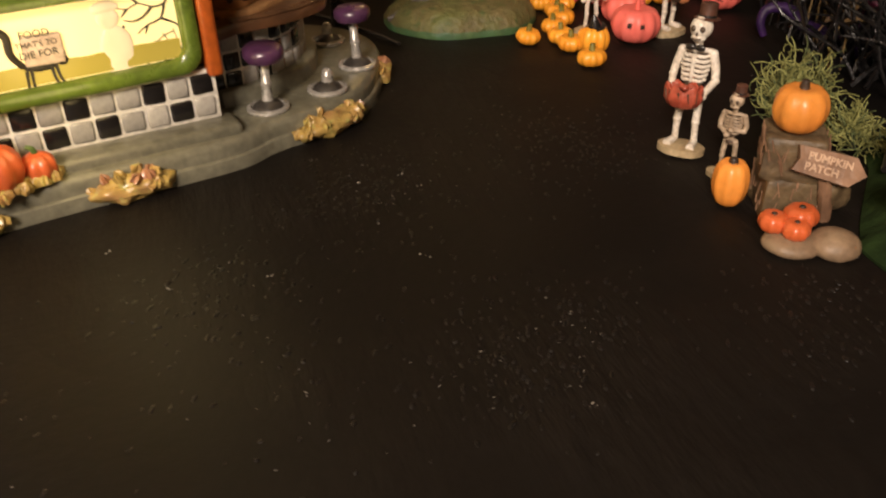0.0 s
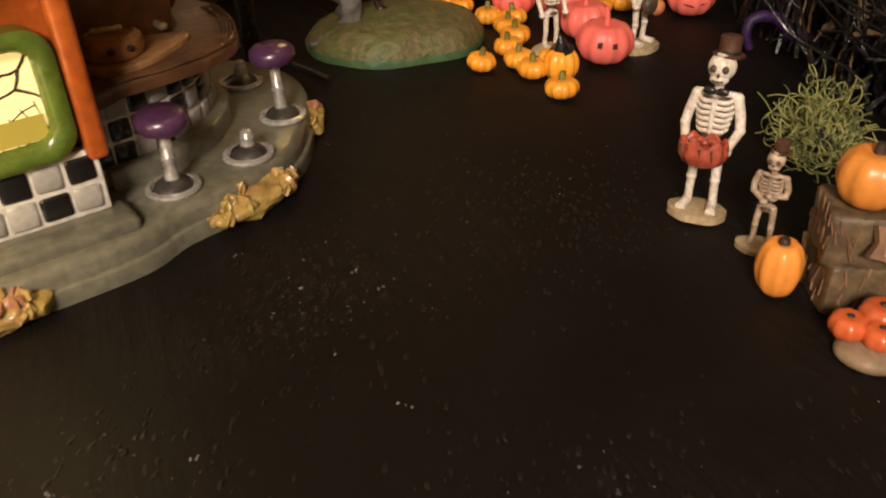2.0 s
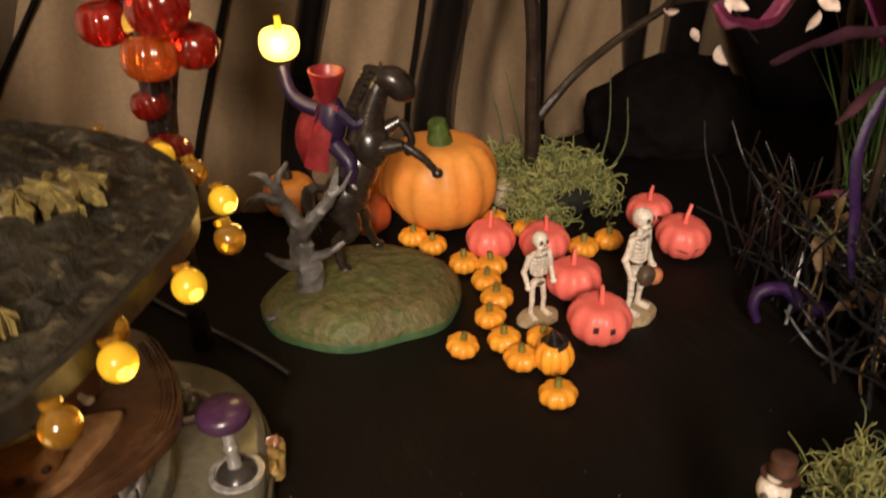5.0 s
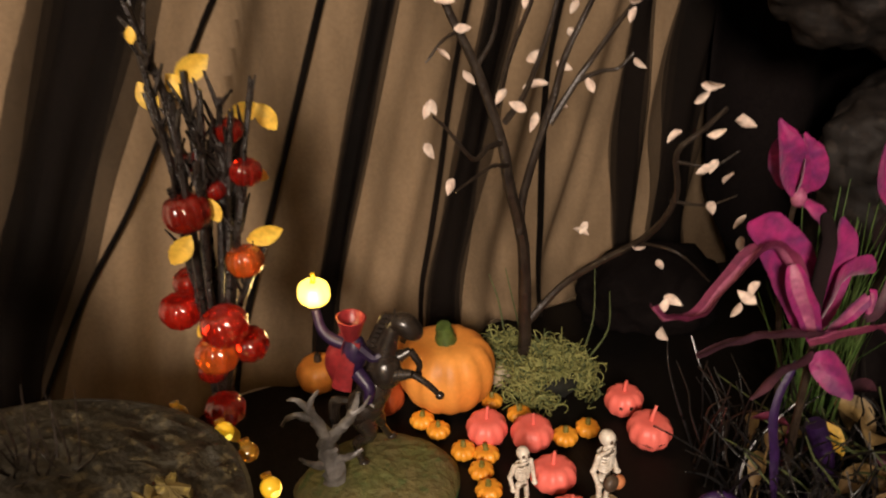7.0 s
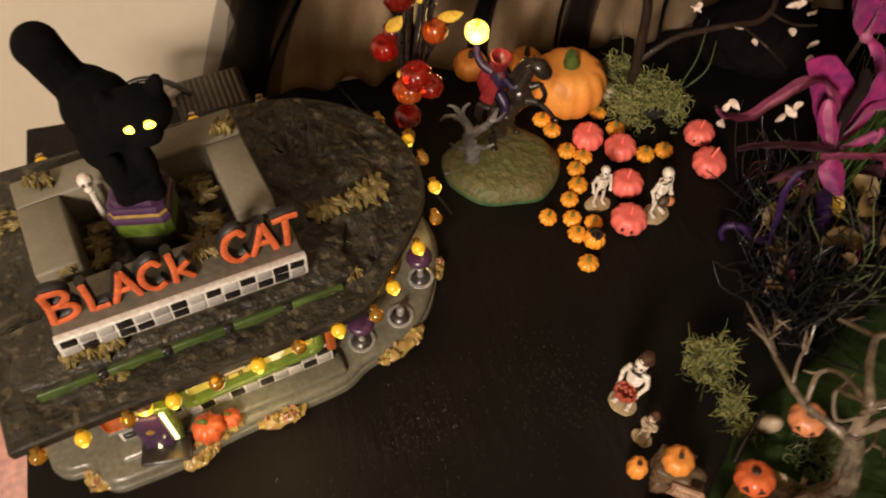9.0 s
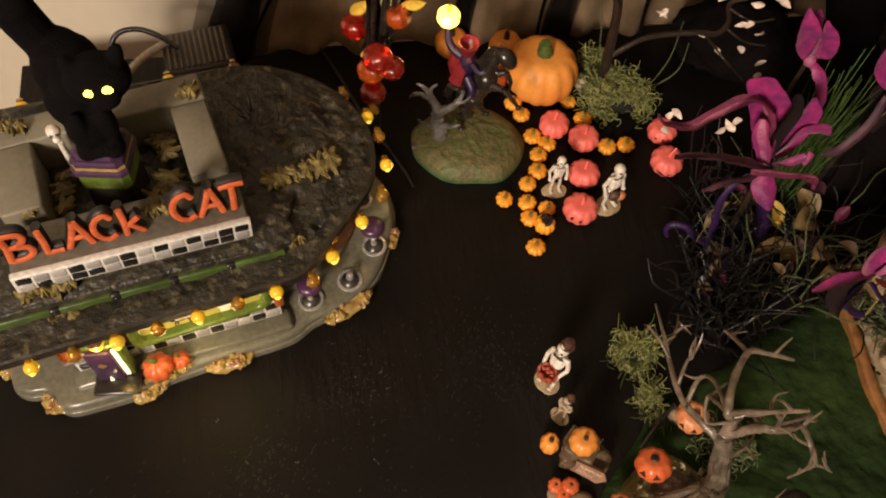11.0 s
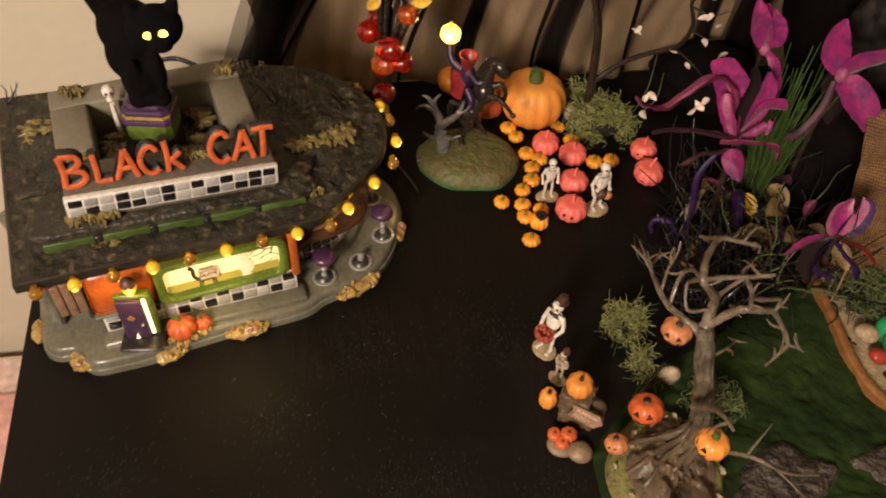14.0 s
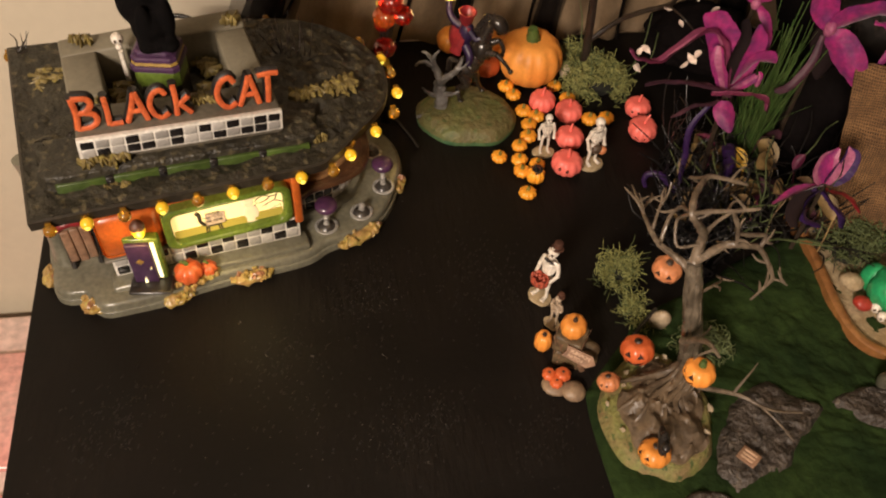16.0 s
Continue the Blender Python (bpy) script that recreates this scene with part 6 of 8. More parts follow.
curtain = thing("curtain", "brown sheer curtain with gathered black gauze folds", "curtain", TABLE)
b = bmesh.new()
cols, rows = 280, 44
grid = []
for j in range(rows + 1):
    z = 0.001 + 0.62 * (j / rows) ** 1.15
    left = 0.1645 - 0.26 * max(0.0, z - 0.07) + 0.1 * max(0.0, z - 0.22)
    grid.append([b.verts.new((left + (0.70 - left) * i / cols, curtain_y(left + (0.70 - left) * i / cols, z), z)) for i in range(cols + 1)])
for j in range(rows):
    for i in range(cols):
        b.faces.new((grid[j][i], grid[j][i + 1], grid[j + 1][i + 1], grid[j + 1][i]))
c_ = part("cloth", b, "curtain", curtain, "brown sheer cloth")
so = c_.modifiers.new("thickness", "SOLIDIFY")
so.thickness = 0.0006
for f in FOLDS:
    for layer, spread in enumerate((1.75, 1.48, 1.25, 1.05, 0.85, 0.65)):
        b = bmesh.new()
        prev = None
        for j in range(49):
            z = 0.001 + 0.62 * j / 48
            s = fold_at(f, z) + 0.004 * noise.noise((f[0] * 40, 0, z * 9))
            w = spread * f[2] * (1 + 0.35 * noise.noise((f[0] * 30, 5 + layer, z * 12))) * (1 + 0.5 * max(0, z - 0.2))
            ring = []
            for k in range(11):
                a = math.pi * k / 10
                x = s - w * math.cos(a)
                ring.append(b.verts.new((x, curtain_y(x, z) - (0.0012 + 0.0008 * layer + min(w, 0.008) * 0.5) * math.sin(a) + 0.0005, z)))
            if prev:
                for k in range(10):
                    b.faces.new((prev[k], prev[k + 1], ring[k + 1], ring[k]))
            prev = ring
        part("gauze_fold", b, "gauze", curtain, "gathered black gauze")

drape = thing("black_drape", "black cloth drape behind the rocks", "drape", TABLE)
for k in range(5):  # five overlapping lengths of cloth
    b = bmesh.new()
    grid = []
    for j in range(31):
        z = 0.001 + 0.62 * j / 30
        left = 0.660 - 0.03 * math.sin(z * 9) + 0.2 * k
        grid.append([b.verts.new((left + 0.205 * i / 20, -0.012 - 0.0015 * (k % 2) + 0.012 * math.sin((left + 0.205 * i / 20) * 60 + 3 * z) - 0.03 * max(0, 1 - z / 0.06), z)) for i in range(21)])
    for j in range(30):
        for i in range(20):
            b.faces.new((grid[j][i], grid[j][i + 1], grid[j + 1][i + 1], grid[j + 1][i]))
    o = part("drape_panel", b, "black_cloth", drape)
    so = o.modifiers.new("thickness", "SOLIDIFY")
    so.thickness = 0.001


def rock(label, at, radii, amp, freq, sub=5, turn=0.0, tilt=0.0, mat="rock"):
    b = bmesh.new()
    blob(b, (0, 0, 0), radii, sub, amp, freq, rot=pose(0, 0, 0, 0, tilt, turn))
    for v in b.verts:
        p = v.co + Vector(at)
        v.co += v.co.normalized() * amp * 0.35 * noise.noise(p * freq * 4)
        v.co.z = max(v.co.z, -at[2])
    o = part("rock", b, mat)
    o.matrix_world = pose(*at)
    return tagged(o, label, "rock", "black foam rocks")


rock("black glossy foam rock stacked on a lower rock", (0.395, 0.715, 0.270), (0.122, 0.052, 0.088), 0.012, 26, 6, 15, 4)
rock("black glossy foam rock stacked on a lower rock", (0.62, 0.755, 0.275), (0.14, 0.06, 0.10), 0.014, 24, 5, 20)
rock("dark brown foam rock standing before the drape", (0.490, 0.755, 0.085), (0.125, 0.050, 0.100), 0.012, 24, 6, 15)
rock("dark brown foam rock standing before the drape", (0.70, 0.76, 0.09), (0.13, 0.06, 0.105), 0.012, 24, 5, 20)
# the last two are lumps of black drape cloth, only shaped as rocks
rock("low black cloth lump at the foot of the drape", (0.268, 0.738, 0.018), (0.052, 0.032, 0.036), 0.006, 34, 5, mat="black_cloth")
rock("low black cloth lump beside the flowers", (0.365, 0.640, 0.020), (0.055, 0.040, 0.055), 0.008, 34, 5, mat="black_cloth")


# ---- moss ----
def moss(label, at, radii, n, mat, hole=None, curl=0.010, thin=0.0005, ragged=0.35, spiky=0.0):
    """A clump of dry moss: a core coloured dark as inner shade, and very many fine curled strands."""
    t = thing("moss_clump", label, "moss", pose(*at))
    # near-black core: its colour carries the shade between the strands and in the hollow
    b = bmesh.new()
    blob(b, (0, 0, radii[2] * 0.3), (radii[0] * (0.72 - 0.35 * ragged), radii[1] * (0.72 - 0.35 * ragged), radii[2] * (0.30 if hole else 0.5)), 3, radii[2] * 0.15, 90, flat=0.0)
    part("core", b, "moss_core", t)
    b = bmesh.new()
    made = 0
    while made < n:
        a, e = random.uniform(0, 6.283), random.uniform(0, 1) ** 0.7
        d = Vector((math.cos(a) * math.cos(e * 1.5), math.sin(a) * math.cos(e * 1.5), math.sin(e * 1.5)))
        if hole and (d - Vector(hole).normalized()).length < 0.66:
            continue
        k = 1 + ragged * noise.noise(d * 2.3 + Vector(at) * 30) + 0.5 * ragged * noise.noise(d * 5.1 + Vector(at) * 70)
        p = Vector((d.x * radii[0] * k, d.y * radii[1] * k, max(0.0005, d.z * radii[2] * k))) * random.uniform(0.85 - 0.45 * ragged, 0.95 + 0.15 * ragged)
        q = Vector((random.uniform(-1, 1), random.uniform(-1, 1), random.uniform(-0.5, 1)))
        pts = [p]
        step = curl * random.uniform(0.13, 0.24)
        dr = (d * 0.5 + q).normalized()
        turn = Vector((random.uniform(-1, 1), random.uniform(-1, 1), random.uniform(-1, 1))).normalized()
        bend = 0.75
        if random.random() < spiky:
            dr, bend = (d + q * 0.7 + Vector((0, 0, 0.3))).normalized(), 0.22
        for s in range(6):
            pts.append(pts[-1] + dr * step)
            dr = (dr + bend * turn.cross(dr) + 0.33 * bend * Vector((random.uniform(-1, 1), random.uniform(-1, 1), random.uniform(-1, 1)))).normalized()
        for v in pts:
            v.z = max(v.z, 0.0004)
        tube(b, pts, thin, thin * 0.7, 3, smooth=0, mat=0 if random.random() < 0.75 else 1)
        made += 1
    part("strand_mass", b, [mat, "moss_dark"], t, kind="stuff")
    return t


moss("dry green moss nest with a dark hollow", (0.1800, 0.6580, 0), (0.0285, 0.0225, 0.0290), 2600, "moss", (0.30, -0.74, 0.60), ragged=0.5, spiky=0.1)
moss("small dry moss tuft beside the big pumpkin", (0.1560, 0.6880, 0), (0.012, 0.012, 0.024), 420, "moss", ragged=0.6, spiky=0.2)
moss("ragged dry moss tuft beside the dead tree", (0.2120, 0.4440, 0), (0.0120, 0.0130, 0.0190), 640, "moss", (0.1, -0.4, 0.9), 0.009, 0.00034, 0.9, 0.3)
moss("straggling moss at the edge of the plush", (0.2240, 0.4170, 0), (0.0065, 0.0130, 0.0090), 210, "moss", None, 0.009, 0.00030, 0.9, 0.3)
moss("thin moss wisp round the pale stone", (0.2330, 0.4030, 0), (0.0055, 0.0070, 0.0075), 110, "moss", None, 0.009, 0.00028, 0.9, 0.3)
moss("thin curly moss beside the dead tree", (0.272, 0.392, 0.004), (0.020, 0.016, 0.018), 350, "moss_dark")
moss("olive moss under the burlap", (0.382, 0.505, 0.006), (0.022, 0.022, 0.030), 600, "moss_dark")
moss("green moss under the burlap", (0.405, 0.522, 0.006), (0.026, 0.022, 0.034), 500, "grass")
for at, r, mt, tilt, lab in (((0.1525, 0.6720, 0), (0.009, 0.008, 0.0095), "pebble", 0, "pale beige pebble in the moss"), ((0.150, 0.694, 0), (0.008, 0.008, 0.0075), "pebble_brown", 0, "brown pebble near the curtain"), ((0.2420, 0.4060, 0), (0.0072, 0.0055, 0.0135), "pebble", 12, "pale oval stone leaning in the moss")):
    b = bmesh.new()
    blob(b, (0, 0, r[2] * 0.8), r, 3, 0.0008, 80, flat=0.0, rot=pose(0, 0, 0, tilt, tilt * 0.6, 0))
    o = part("pebble", b, mt)
    o.matrix_world = pose(*at)
    tagged(o, lab, "pebble")
for path in ([(0.172, 0.700, 0), (0.166, 0.705, 0.03), (0.160, 0.712, 0.060)], [(0.205, 0.690, 0), (0.213, 0.693, 0.03), (0.214, 0.700, 0.062)], [(0.208, 0.688, 0), (0.222, 0.690, 0.022), (0.223, 0.695, 0.047)], [(0.160, 0.70, 0), (0.156, 0.71, 0.035), (0.150, 0.715, 0.055)]):
    b = bmesh.new()
    tube(b, path, 0.0008, 0.0003, 5)
    tagged(part("dry_stalk", b, "moss_dark"), "thin dry stalk stuck in the moss", "twig", "dry stalks")

# ---- black branch with cream leaves ----
tree = thing("branch_tree", "black bare branch tree with small cream leaves", "tree", pose(0, 0, 0))
for path, r0, r1 in (([(0.1645, 0.6690, 0.0000), (0.1624, 0.6625, 0.0532), (0.1585, 0.6540, 0.1064), (0.1485, 0.6440, 0.1460), (0.1445, 0.6429, 0.1690), (0.1315, 0.6411, 0.2076), (0.1175, 0.6396, 0.2378), (0.1105, 0.6384, 0.2628)], 0.0038, 0.0015),
                     ([(0.1555, 0.6505, 0.1147), (0.1575, 0.6493, 0.1398), (0.1705, 0.6469, 0.1898), (0.1755, 0.6459, 0.2107), (0.1875, 0.6446, 0.2378), (0.1965, 0.6435, 0.2607)], 0.0024, 0.0009),
                     ([(0.1695, 0.6486, 0.1752), (0.1835, 0.6516, 0.1961), (0.2005, 0.6556, 0.2180), (0.2115, 0.6548, 0.2347), (0.2145, 0.6538, 0.2555)], 0.0017, 0.0007), ([(0.1835, 0.6527, 0.1950), (0.1965, 0.6565, 0.1982), (0.2055, 0.6565, 0.1992), (0.2125, 0.6561, 0.2065)], 0.0013, 0.0007),
                     ([(0.1445, 0.6429, 0.1690), (0.1345, 0.6278, 0.1721), (0.1255, 0.6127, 0.1731), (0.1135, 0.6069, 0.1898), (0.1065, 0.6015, 0.1982)], 0.0014, 0.0005), ([(0.1485, 0.6435, 0.1564), (0.1365, 0.6231, 0.1648), (0.1265, 0.6111, 0.1648), (0.1155, 0.6002, 0.1627)], 0.0011, 0.0004),
                     ([(0.1626, 0.6632, 0.0480), (0.1835, 0.6640, 0.0720), (0.2017, 0.6526, 0.0928), (0.2175, 0.6398, 0.1095), (0.2191, 0.6132, 0.1347), (0.2201, 0.6026, 0.1548), (0.2133, 0.5918, 0.1780), (0.2210, 0.5854, 0.1900), (0.2287, 0.5810, 0.2011)], 0.0022, 0.0009),
                     ([(0.2175, 0.6398, 0.1095), (0.2287, 0.6141, 0.1156), (0.2486, 0.6164, 0.0960)], 0.0009, 0.0004), ([(0.1455, 0.6424, 0.1794), (0.1545, 0.6366, 0.1961), (0.1645, 0.6299, 0.2315), (0.1675, 0.6288, 0.2555)], 0.0016, 0.0007),
                     ([(0.1415, 0.6420, 0.1877), (0.1465, 0.6358, 0.2138), (0.1555, 0.6294, 0.2420), (0.1585, 0.6285, 0.2607)], 0.0014, 0.0007), ([(0.1315, 0.6411, 0.2076), (0.1395, 0.6382, 0.2242), (0.1435, 0.6348, 0.2555)], 0.0012, 0.0006), ([(0.2143, 0.5940, 0.1729), (0.2278, 0.5863, 0.1729), (0.2374, 0.5820, 0.1810)], 0.0008, 0.0003),
                     ([(0.2191, 0.6068, 0.1478), (0.2307, 0.5931, 0.1508), (0.2403, 0.5840, 0.1588)], 0.0008, 0.0003), ([(0.1235, 0.6402, 0.2253), (0.1145, 0.6303, 0.2232), (0.1065, 0.6257, 0.2149)], 0.001, 0.0004)):
    b = bmesh.new()
    tube(b, path, r0 * 1.1, r1 * 1.1, 7, rough=0.07)
    part("branch", b, "bark", tree)
for at in ((0.1245, 0.6351, 0.2274), (0.1165, 0.6345, 0.2399), (0.1155, 0.6357, 0.2159), (0.1275, 0.6362, 0.2044), (0.1425, 0.6367, 0.1940), (0.1585, 0.6358, 0.2128), (0.1575, 0.6365, 0.1982), (0.1615, 0.6365, 0.1992), (0.1535, 0.6346, 0.2388), (0.1505, 0.6370, 0.1888), (0.1585, 0.6373, 0.1804), (0.1795, 0.6499, 0.2315), (0.1795, 0.6505, 0.2190), (0.1765, 0.6512, 0.2034), (0.1895, 0.6518, 0.1930), (0.1765, 0.6523, 0.1815), (0.2085, 0.6498, 0.2336), (0.2085, 0.6502, 0.2263), (0.2145, 0.6513, 0.2023), (0.2162, 0.5788, 0.2072), (0.2201, 0.5786, 0.2122), (0.2065, 0.5796, 0.1900), (0.2249, 0.5796, 0.1911), (0.2220, 0.5804, 0.1739), (0.2258, 0.5804, 0.1750), (0.2336, 0.5807, 0.1689), (0.2278, 0.5813, 0.1548), (0.2374, 0.5795, 0.1941), (0.2423, 0.5817, 0.1468), (0.2451, 0.5823, 0.1347), (0.2185, 0.6409, 0.1064), (0.2317, 0.6415, 0.0939), (0.1875, 0.6402, 0.1199), (0.1865, 0.6403, 0.1179), (0.2336, 0.5438, 0.1337), (0.2307, 0.5439, 0.1307), (0.1950, 0.5439, 0.1307), (0.1969, 0.5447, 0.1146), (0.1988, 0.5438, 0.1317), (0.2268, 0.5442, 0.1246), (0.1045, 0.5982, 0.1836), (0.1135, 0.5990, 0.1658), (0.1035, 0.5973, 0.2023), (0.1065, 0.5972, 0.2034)):
    b = bmesh.new()
    d = Vector((random.uniform(-1, 1), random.uniform(-0.4, 0.4), random.uniform(-1.2, 0.6))).normalized()
    k = random.uniform(0.0036, 0.0050)
    p = Vector(at)
    bend = Vector((0, random.uniform(-0.4, 0.4), random.uniform(-0.3, 0.3)))
    strip(b, [p - d * k, p - d * k * 0.2 + bend * k * 0.4, p + d * k], k * 0.52, leaf_shape, random.uniform(0.2, 0.7), 0, 0.0003, (random.uniform(0.3, 1), random.uniform(-0.3, 0.3), random.uniform(-0.5, 0.5)), 3)
    part("leaf", b, "white_leaf", tree)

# ---- glitter twig spray with clear red pumpkins ----
spray = thing("twig_spray", "black glitter twig spray with clear red pumpkins and yellow leaves", "decoration", pose(0, 0, 0))
for tip, mid in (((-0.0005, 0.5566, 0.2585), (0.0065, 0.5640, 0.2065)), ((0.0125, 0.5668, 0.2325), (0.0115, 0.5660, 0.1765)), ((0.0165, 0.5642, 0.2205), (0.0135, 0.5620, 0.1665)), ((0.0245, 0.5638, 0.2225), (0.0195, 0.5620, 0.1715)), ((0.0345, 0.5742, 0.2205), (0.0255, 0.5660, 0.1765)), ((0.0285, 0.5596, 0.2185), (0.0185, 0.5620, 0.1565)),
                 ((0.0315, 0.5590, 0.1965), (0.0225, 0.5560, 0.1565)), ((0.0345, 0.5560, 0.1645), (0.0195, 0.5560, 0.1315)), ((0.0205, 0.5630, 0.2115), (0.0095, 0.5620, 0.1515)), ((0.0055, 0.5696, 0.2185), (0.0055, 0.5690, 0.1565)), ((0.0035, 0.5550, 0.1915), (0.0045, 0.5620, 0.1465)), ((0.0295, 0.5720, 0.2065), (0.0165, 0.5690, 0.1465)), ((-0.0065, 0.5842, 0.2205), (0.0035, 0.5740, 0.1715)), ((0.0225, 0.5644, 0.2145), (0.0145, 0.5580, 0.1365)), ((0.0095, 0.5536, 0.2285), (0.0075, 0.5560, 0.1465)), ((0.0265, 0.5630, 0.2115), (0.0155, 0.5560, 0.1265)), ((0.0145, 0.5528, 0.2025), (0.0105, 0.5520, 0.1265)), ((0.0195, 0.5556, 0.2285), (0.0115, 0.5580, 0.1565)), ((0.0015, 0.5550, 0.2415), (0.0045, 0.5620, 0.1765))):
    b = bmesh.new()
    pts = [(0.005 + random.uniform(-0.002, 0.002), 0.572, 0.0), (0.006 + random.uniform(-0.002, 0.002), 0.568, 0.07), mid, tip]
    tube(b, pts, 0.0025, 0.0012, 6, rough=0.28)
    for k in range(7):
        t = random.uniform(0.3, 0.95)
        p = Vector(mid) * (1 - t) + Vector(tip) * t
        tube(b, [tuple(p), tuple(p + Vector((random.uniform(-0.006, 0.006), random.uniform(-0.006, 0.006), random.uniform(0.006, 0.016))))], 0.0011, 0.0005, 5, smooth=0, rough=0.3)
    part("twig", b, "twig", spray)

for i, (at, r, mt) in enumerate((((0.0095, 0.5520, 0.1825), 0.0092, "red_plastic"), ((0.0215, 0.5340, 0.1435), 0.0094, "red_plastic"), ((0.0135, 0.5360, 0.1285), 0.0086, "amber_plastic"), ((-0.0045, 0.5670, 0.1325), 0.0088, "red_plastic"), ((0.0095, 0.5510, 0.0915), 0.0086, "red_plastic"), ((0.0285, 0.5520, 0.1605), 0.0076, "amber_plastic"),
                                 ((0.0315, 0.5582, 0.1955), 0.0062, "red_plastic"), ((0.0255, 0.5420, 0.1305), 0.0078, "red_plastic"), ((0.0025, 0.5680, 0.1455), 0.0072, "red_plastic"), ((0.0075, 0.5580, 0.1075), 0.0064, "red_plastic"), ((0.0125, 0.5636, 0.1985), 0.0048, "red_plastic"), ((0.0195, 0.5608, 0.1875), 0.0046, "red_plastic"), ((0.0275, 0.5664, 0.2095), 0.0056, "red_plastic"))):
    b = bmesh.new()
    pumpkin_mesh(b, r, r * 1.75, 10, 0.10)
    o = part("clear_pumpkin", b, mt, spray, "clear red plastic pumpkin" if mt == "red_plastic" else "clear orange plastic pumpkin")
    o.matrix_local = pose(0.012 + 0.95 * (at[0] - 0.012), at[1], at[2] - r * 0.85, random.uniform(-15, 15), random.uniform(-15, 15), random.uniform(0, 90))
for at, s in (((0.0155, 0.5698, 0.2325), 0.0078), ((0.0095, 0.5680, 0.2265), 0.006), ((-0.0065, 0.5878, 0.2175), 0.0066), ((0.0285, 0.5970, 0.2065), 0.0074), ((0.0375, 0.5922, 0.2055), 0.0066), ((0.0355, 0.5560, 0.1695), 0.0072), ((0.0065, 0.5420, 0.1725), 0.0068), ((0.0105, 0.5400, 0.1395), 0.0048), ((0.0125, 0.5440, 0.0845), 0.0050), ((0.0335, 0.5704, 0.1895), 0.005), ((-0.0005, 0.5558, 0.2485), 0.0030), ((0.0175, 0.5560, 0.1815), 0.005)):
    b = bmesh.new()
    d = Vector((random.uniform(-0.9, 0.9), 0.1, random.uniform(-0.2, 1))).normalized()
    p = Vector(at)
    strip(b, [p - d * s, p + Vector((0, -0.1, 0.05)) * s, p + d * s], s * 0.62, leaf_shape, 0.2, 0, 0.0004, (d.z, 0.15, -d.x), 3)
    part("leaf", b, "yellow_leaf", spray)


# ---- silk flowers, grass and dark twigs ----
def spade(t):
    return max(0.03, math.sin(math.pi * min(1.0, 0.08 + 0.90 * t ** 0.8)) ** 0.75)


def ribbon_shape(t):
    return max(0.12, math.sin(math.pi * (0.12 + 0.80 * t)) ** 0.6)


def flower(label, petals, heart=None, stem=None):
    fl = thing("silk_flower", label, "flower", pose(0, 0, 0), "silk flowers")
    for pts, width, mt, shape, cup, side in petals:
        b = bmesh.new()
        two = isinstance(mt, tuple)
        strip(b, pts, width * (1.0 if shape is spade else 0.86), shape, cup * 1.35, 0, 0.0005, side, 7, 1 if two else None)
        for v in b.verts:
            v.co += Vector((0.3, 0.5, 1)) * (0.0011 * noise.noise(v.co * 160) + 0.0018 * noise.noise(v.co * 70))
        part("petal", b, list(mt) if two else mt, fl)
    if heart:
        b = bmesh.new()
        blob(b, heart, (0.0042, 0.0042, 0.0060), 3, 0.0008, 200)
        part("heart", b, "magenta_pale", fl)
    if stem:
        b = bmesh.new()
        tube(b, stem, 0.0016, 0.0022, 7)
        part("stem", b, "stem_dark", fl)
    return fl


MG, MP, DU, VI, RO = "magenta", "magenta_pale", "petal_dusky", "violet", "petal_rose"
HEART = Vector((0.2670, 0.5795, 0.1578))
blossom = flower("upright magenta and violet silk blossom", [
    ([(0.2675, 0.5804, 0.1588), (0.2585, 0.5776, 0.1756), (0.2520, 0.5748, 0.1933), (0.2470, 0.5782, 0.2068)], 0.0092, MG, spade, 0.35, (1, 0.1, 0.3)),
    ([(0.2685, 0.5824, 0.1588), (0.2700, 0.5790, 0.1714), (0.2680, 0.5780, 0.1850), (0.2635, 0.5800, 0.1975)], 0.0088, MG, spade, 0.4, (1, 0.2, -0.2)),
    ([(0.2645, 0.5883, 0.1609), (0.2615, 0.5935, 0.1777), (0.2605, 0.5948, 0.1923)], 0.008, MG, spade, -0.3, (1, 0, 0)),
    ([(0.2685, 0.5785, 0.1567), (0.2775, 0.5708, 0.1505), (0.2845, 0.5655, 0.1358), (0.2865, 0.5621, 0.1233)], 0.0048, MG, ribbon_shape, 0.2, (1, 0.3, 0.2))],
    (0.2670, 0.5795, 0.1578), [(0.2665, 0.5816, 0.1557), (0.2685, 0.5870, 0.1045), (0.2833, 0.5935, 0.0313), (0.291, 0.596, -0.0288)])
blossom.matrix_world = Matrix.Translation(HEART) @ Matrix.Scale(0.78, 4) @ Matrix.Translation(-HEART)
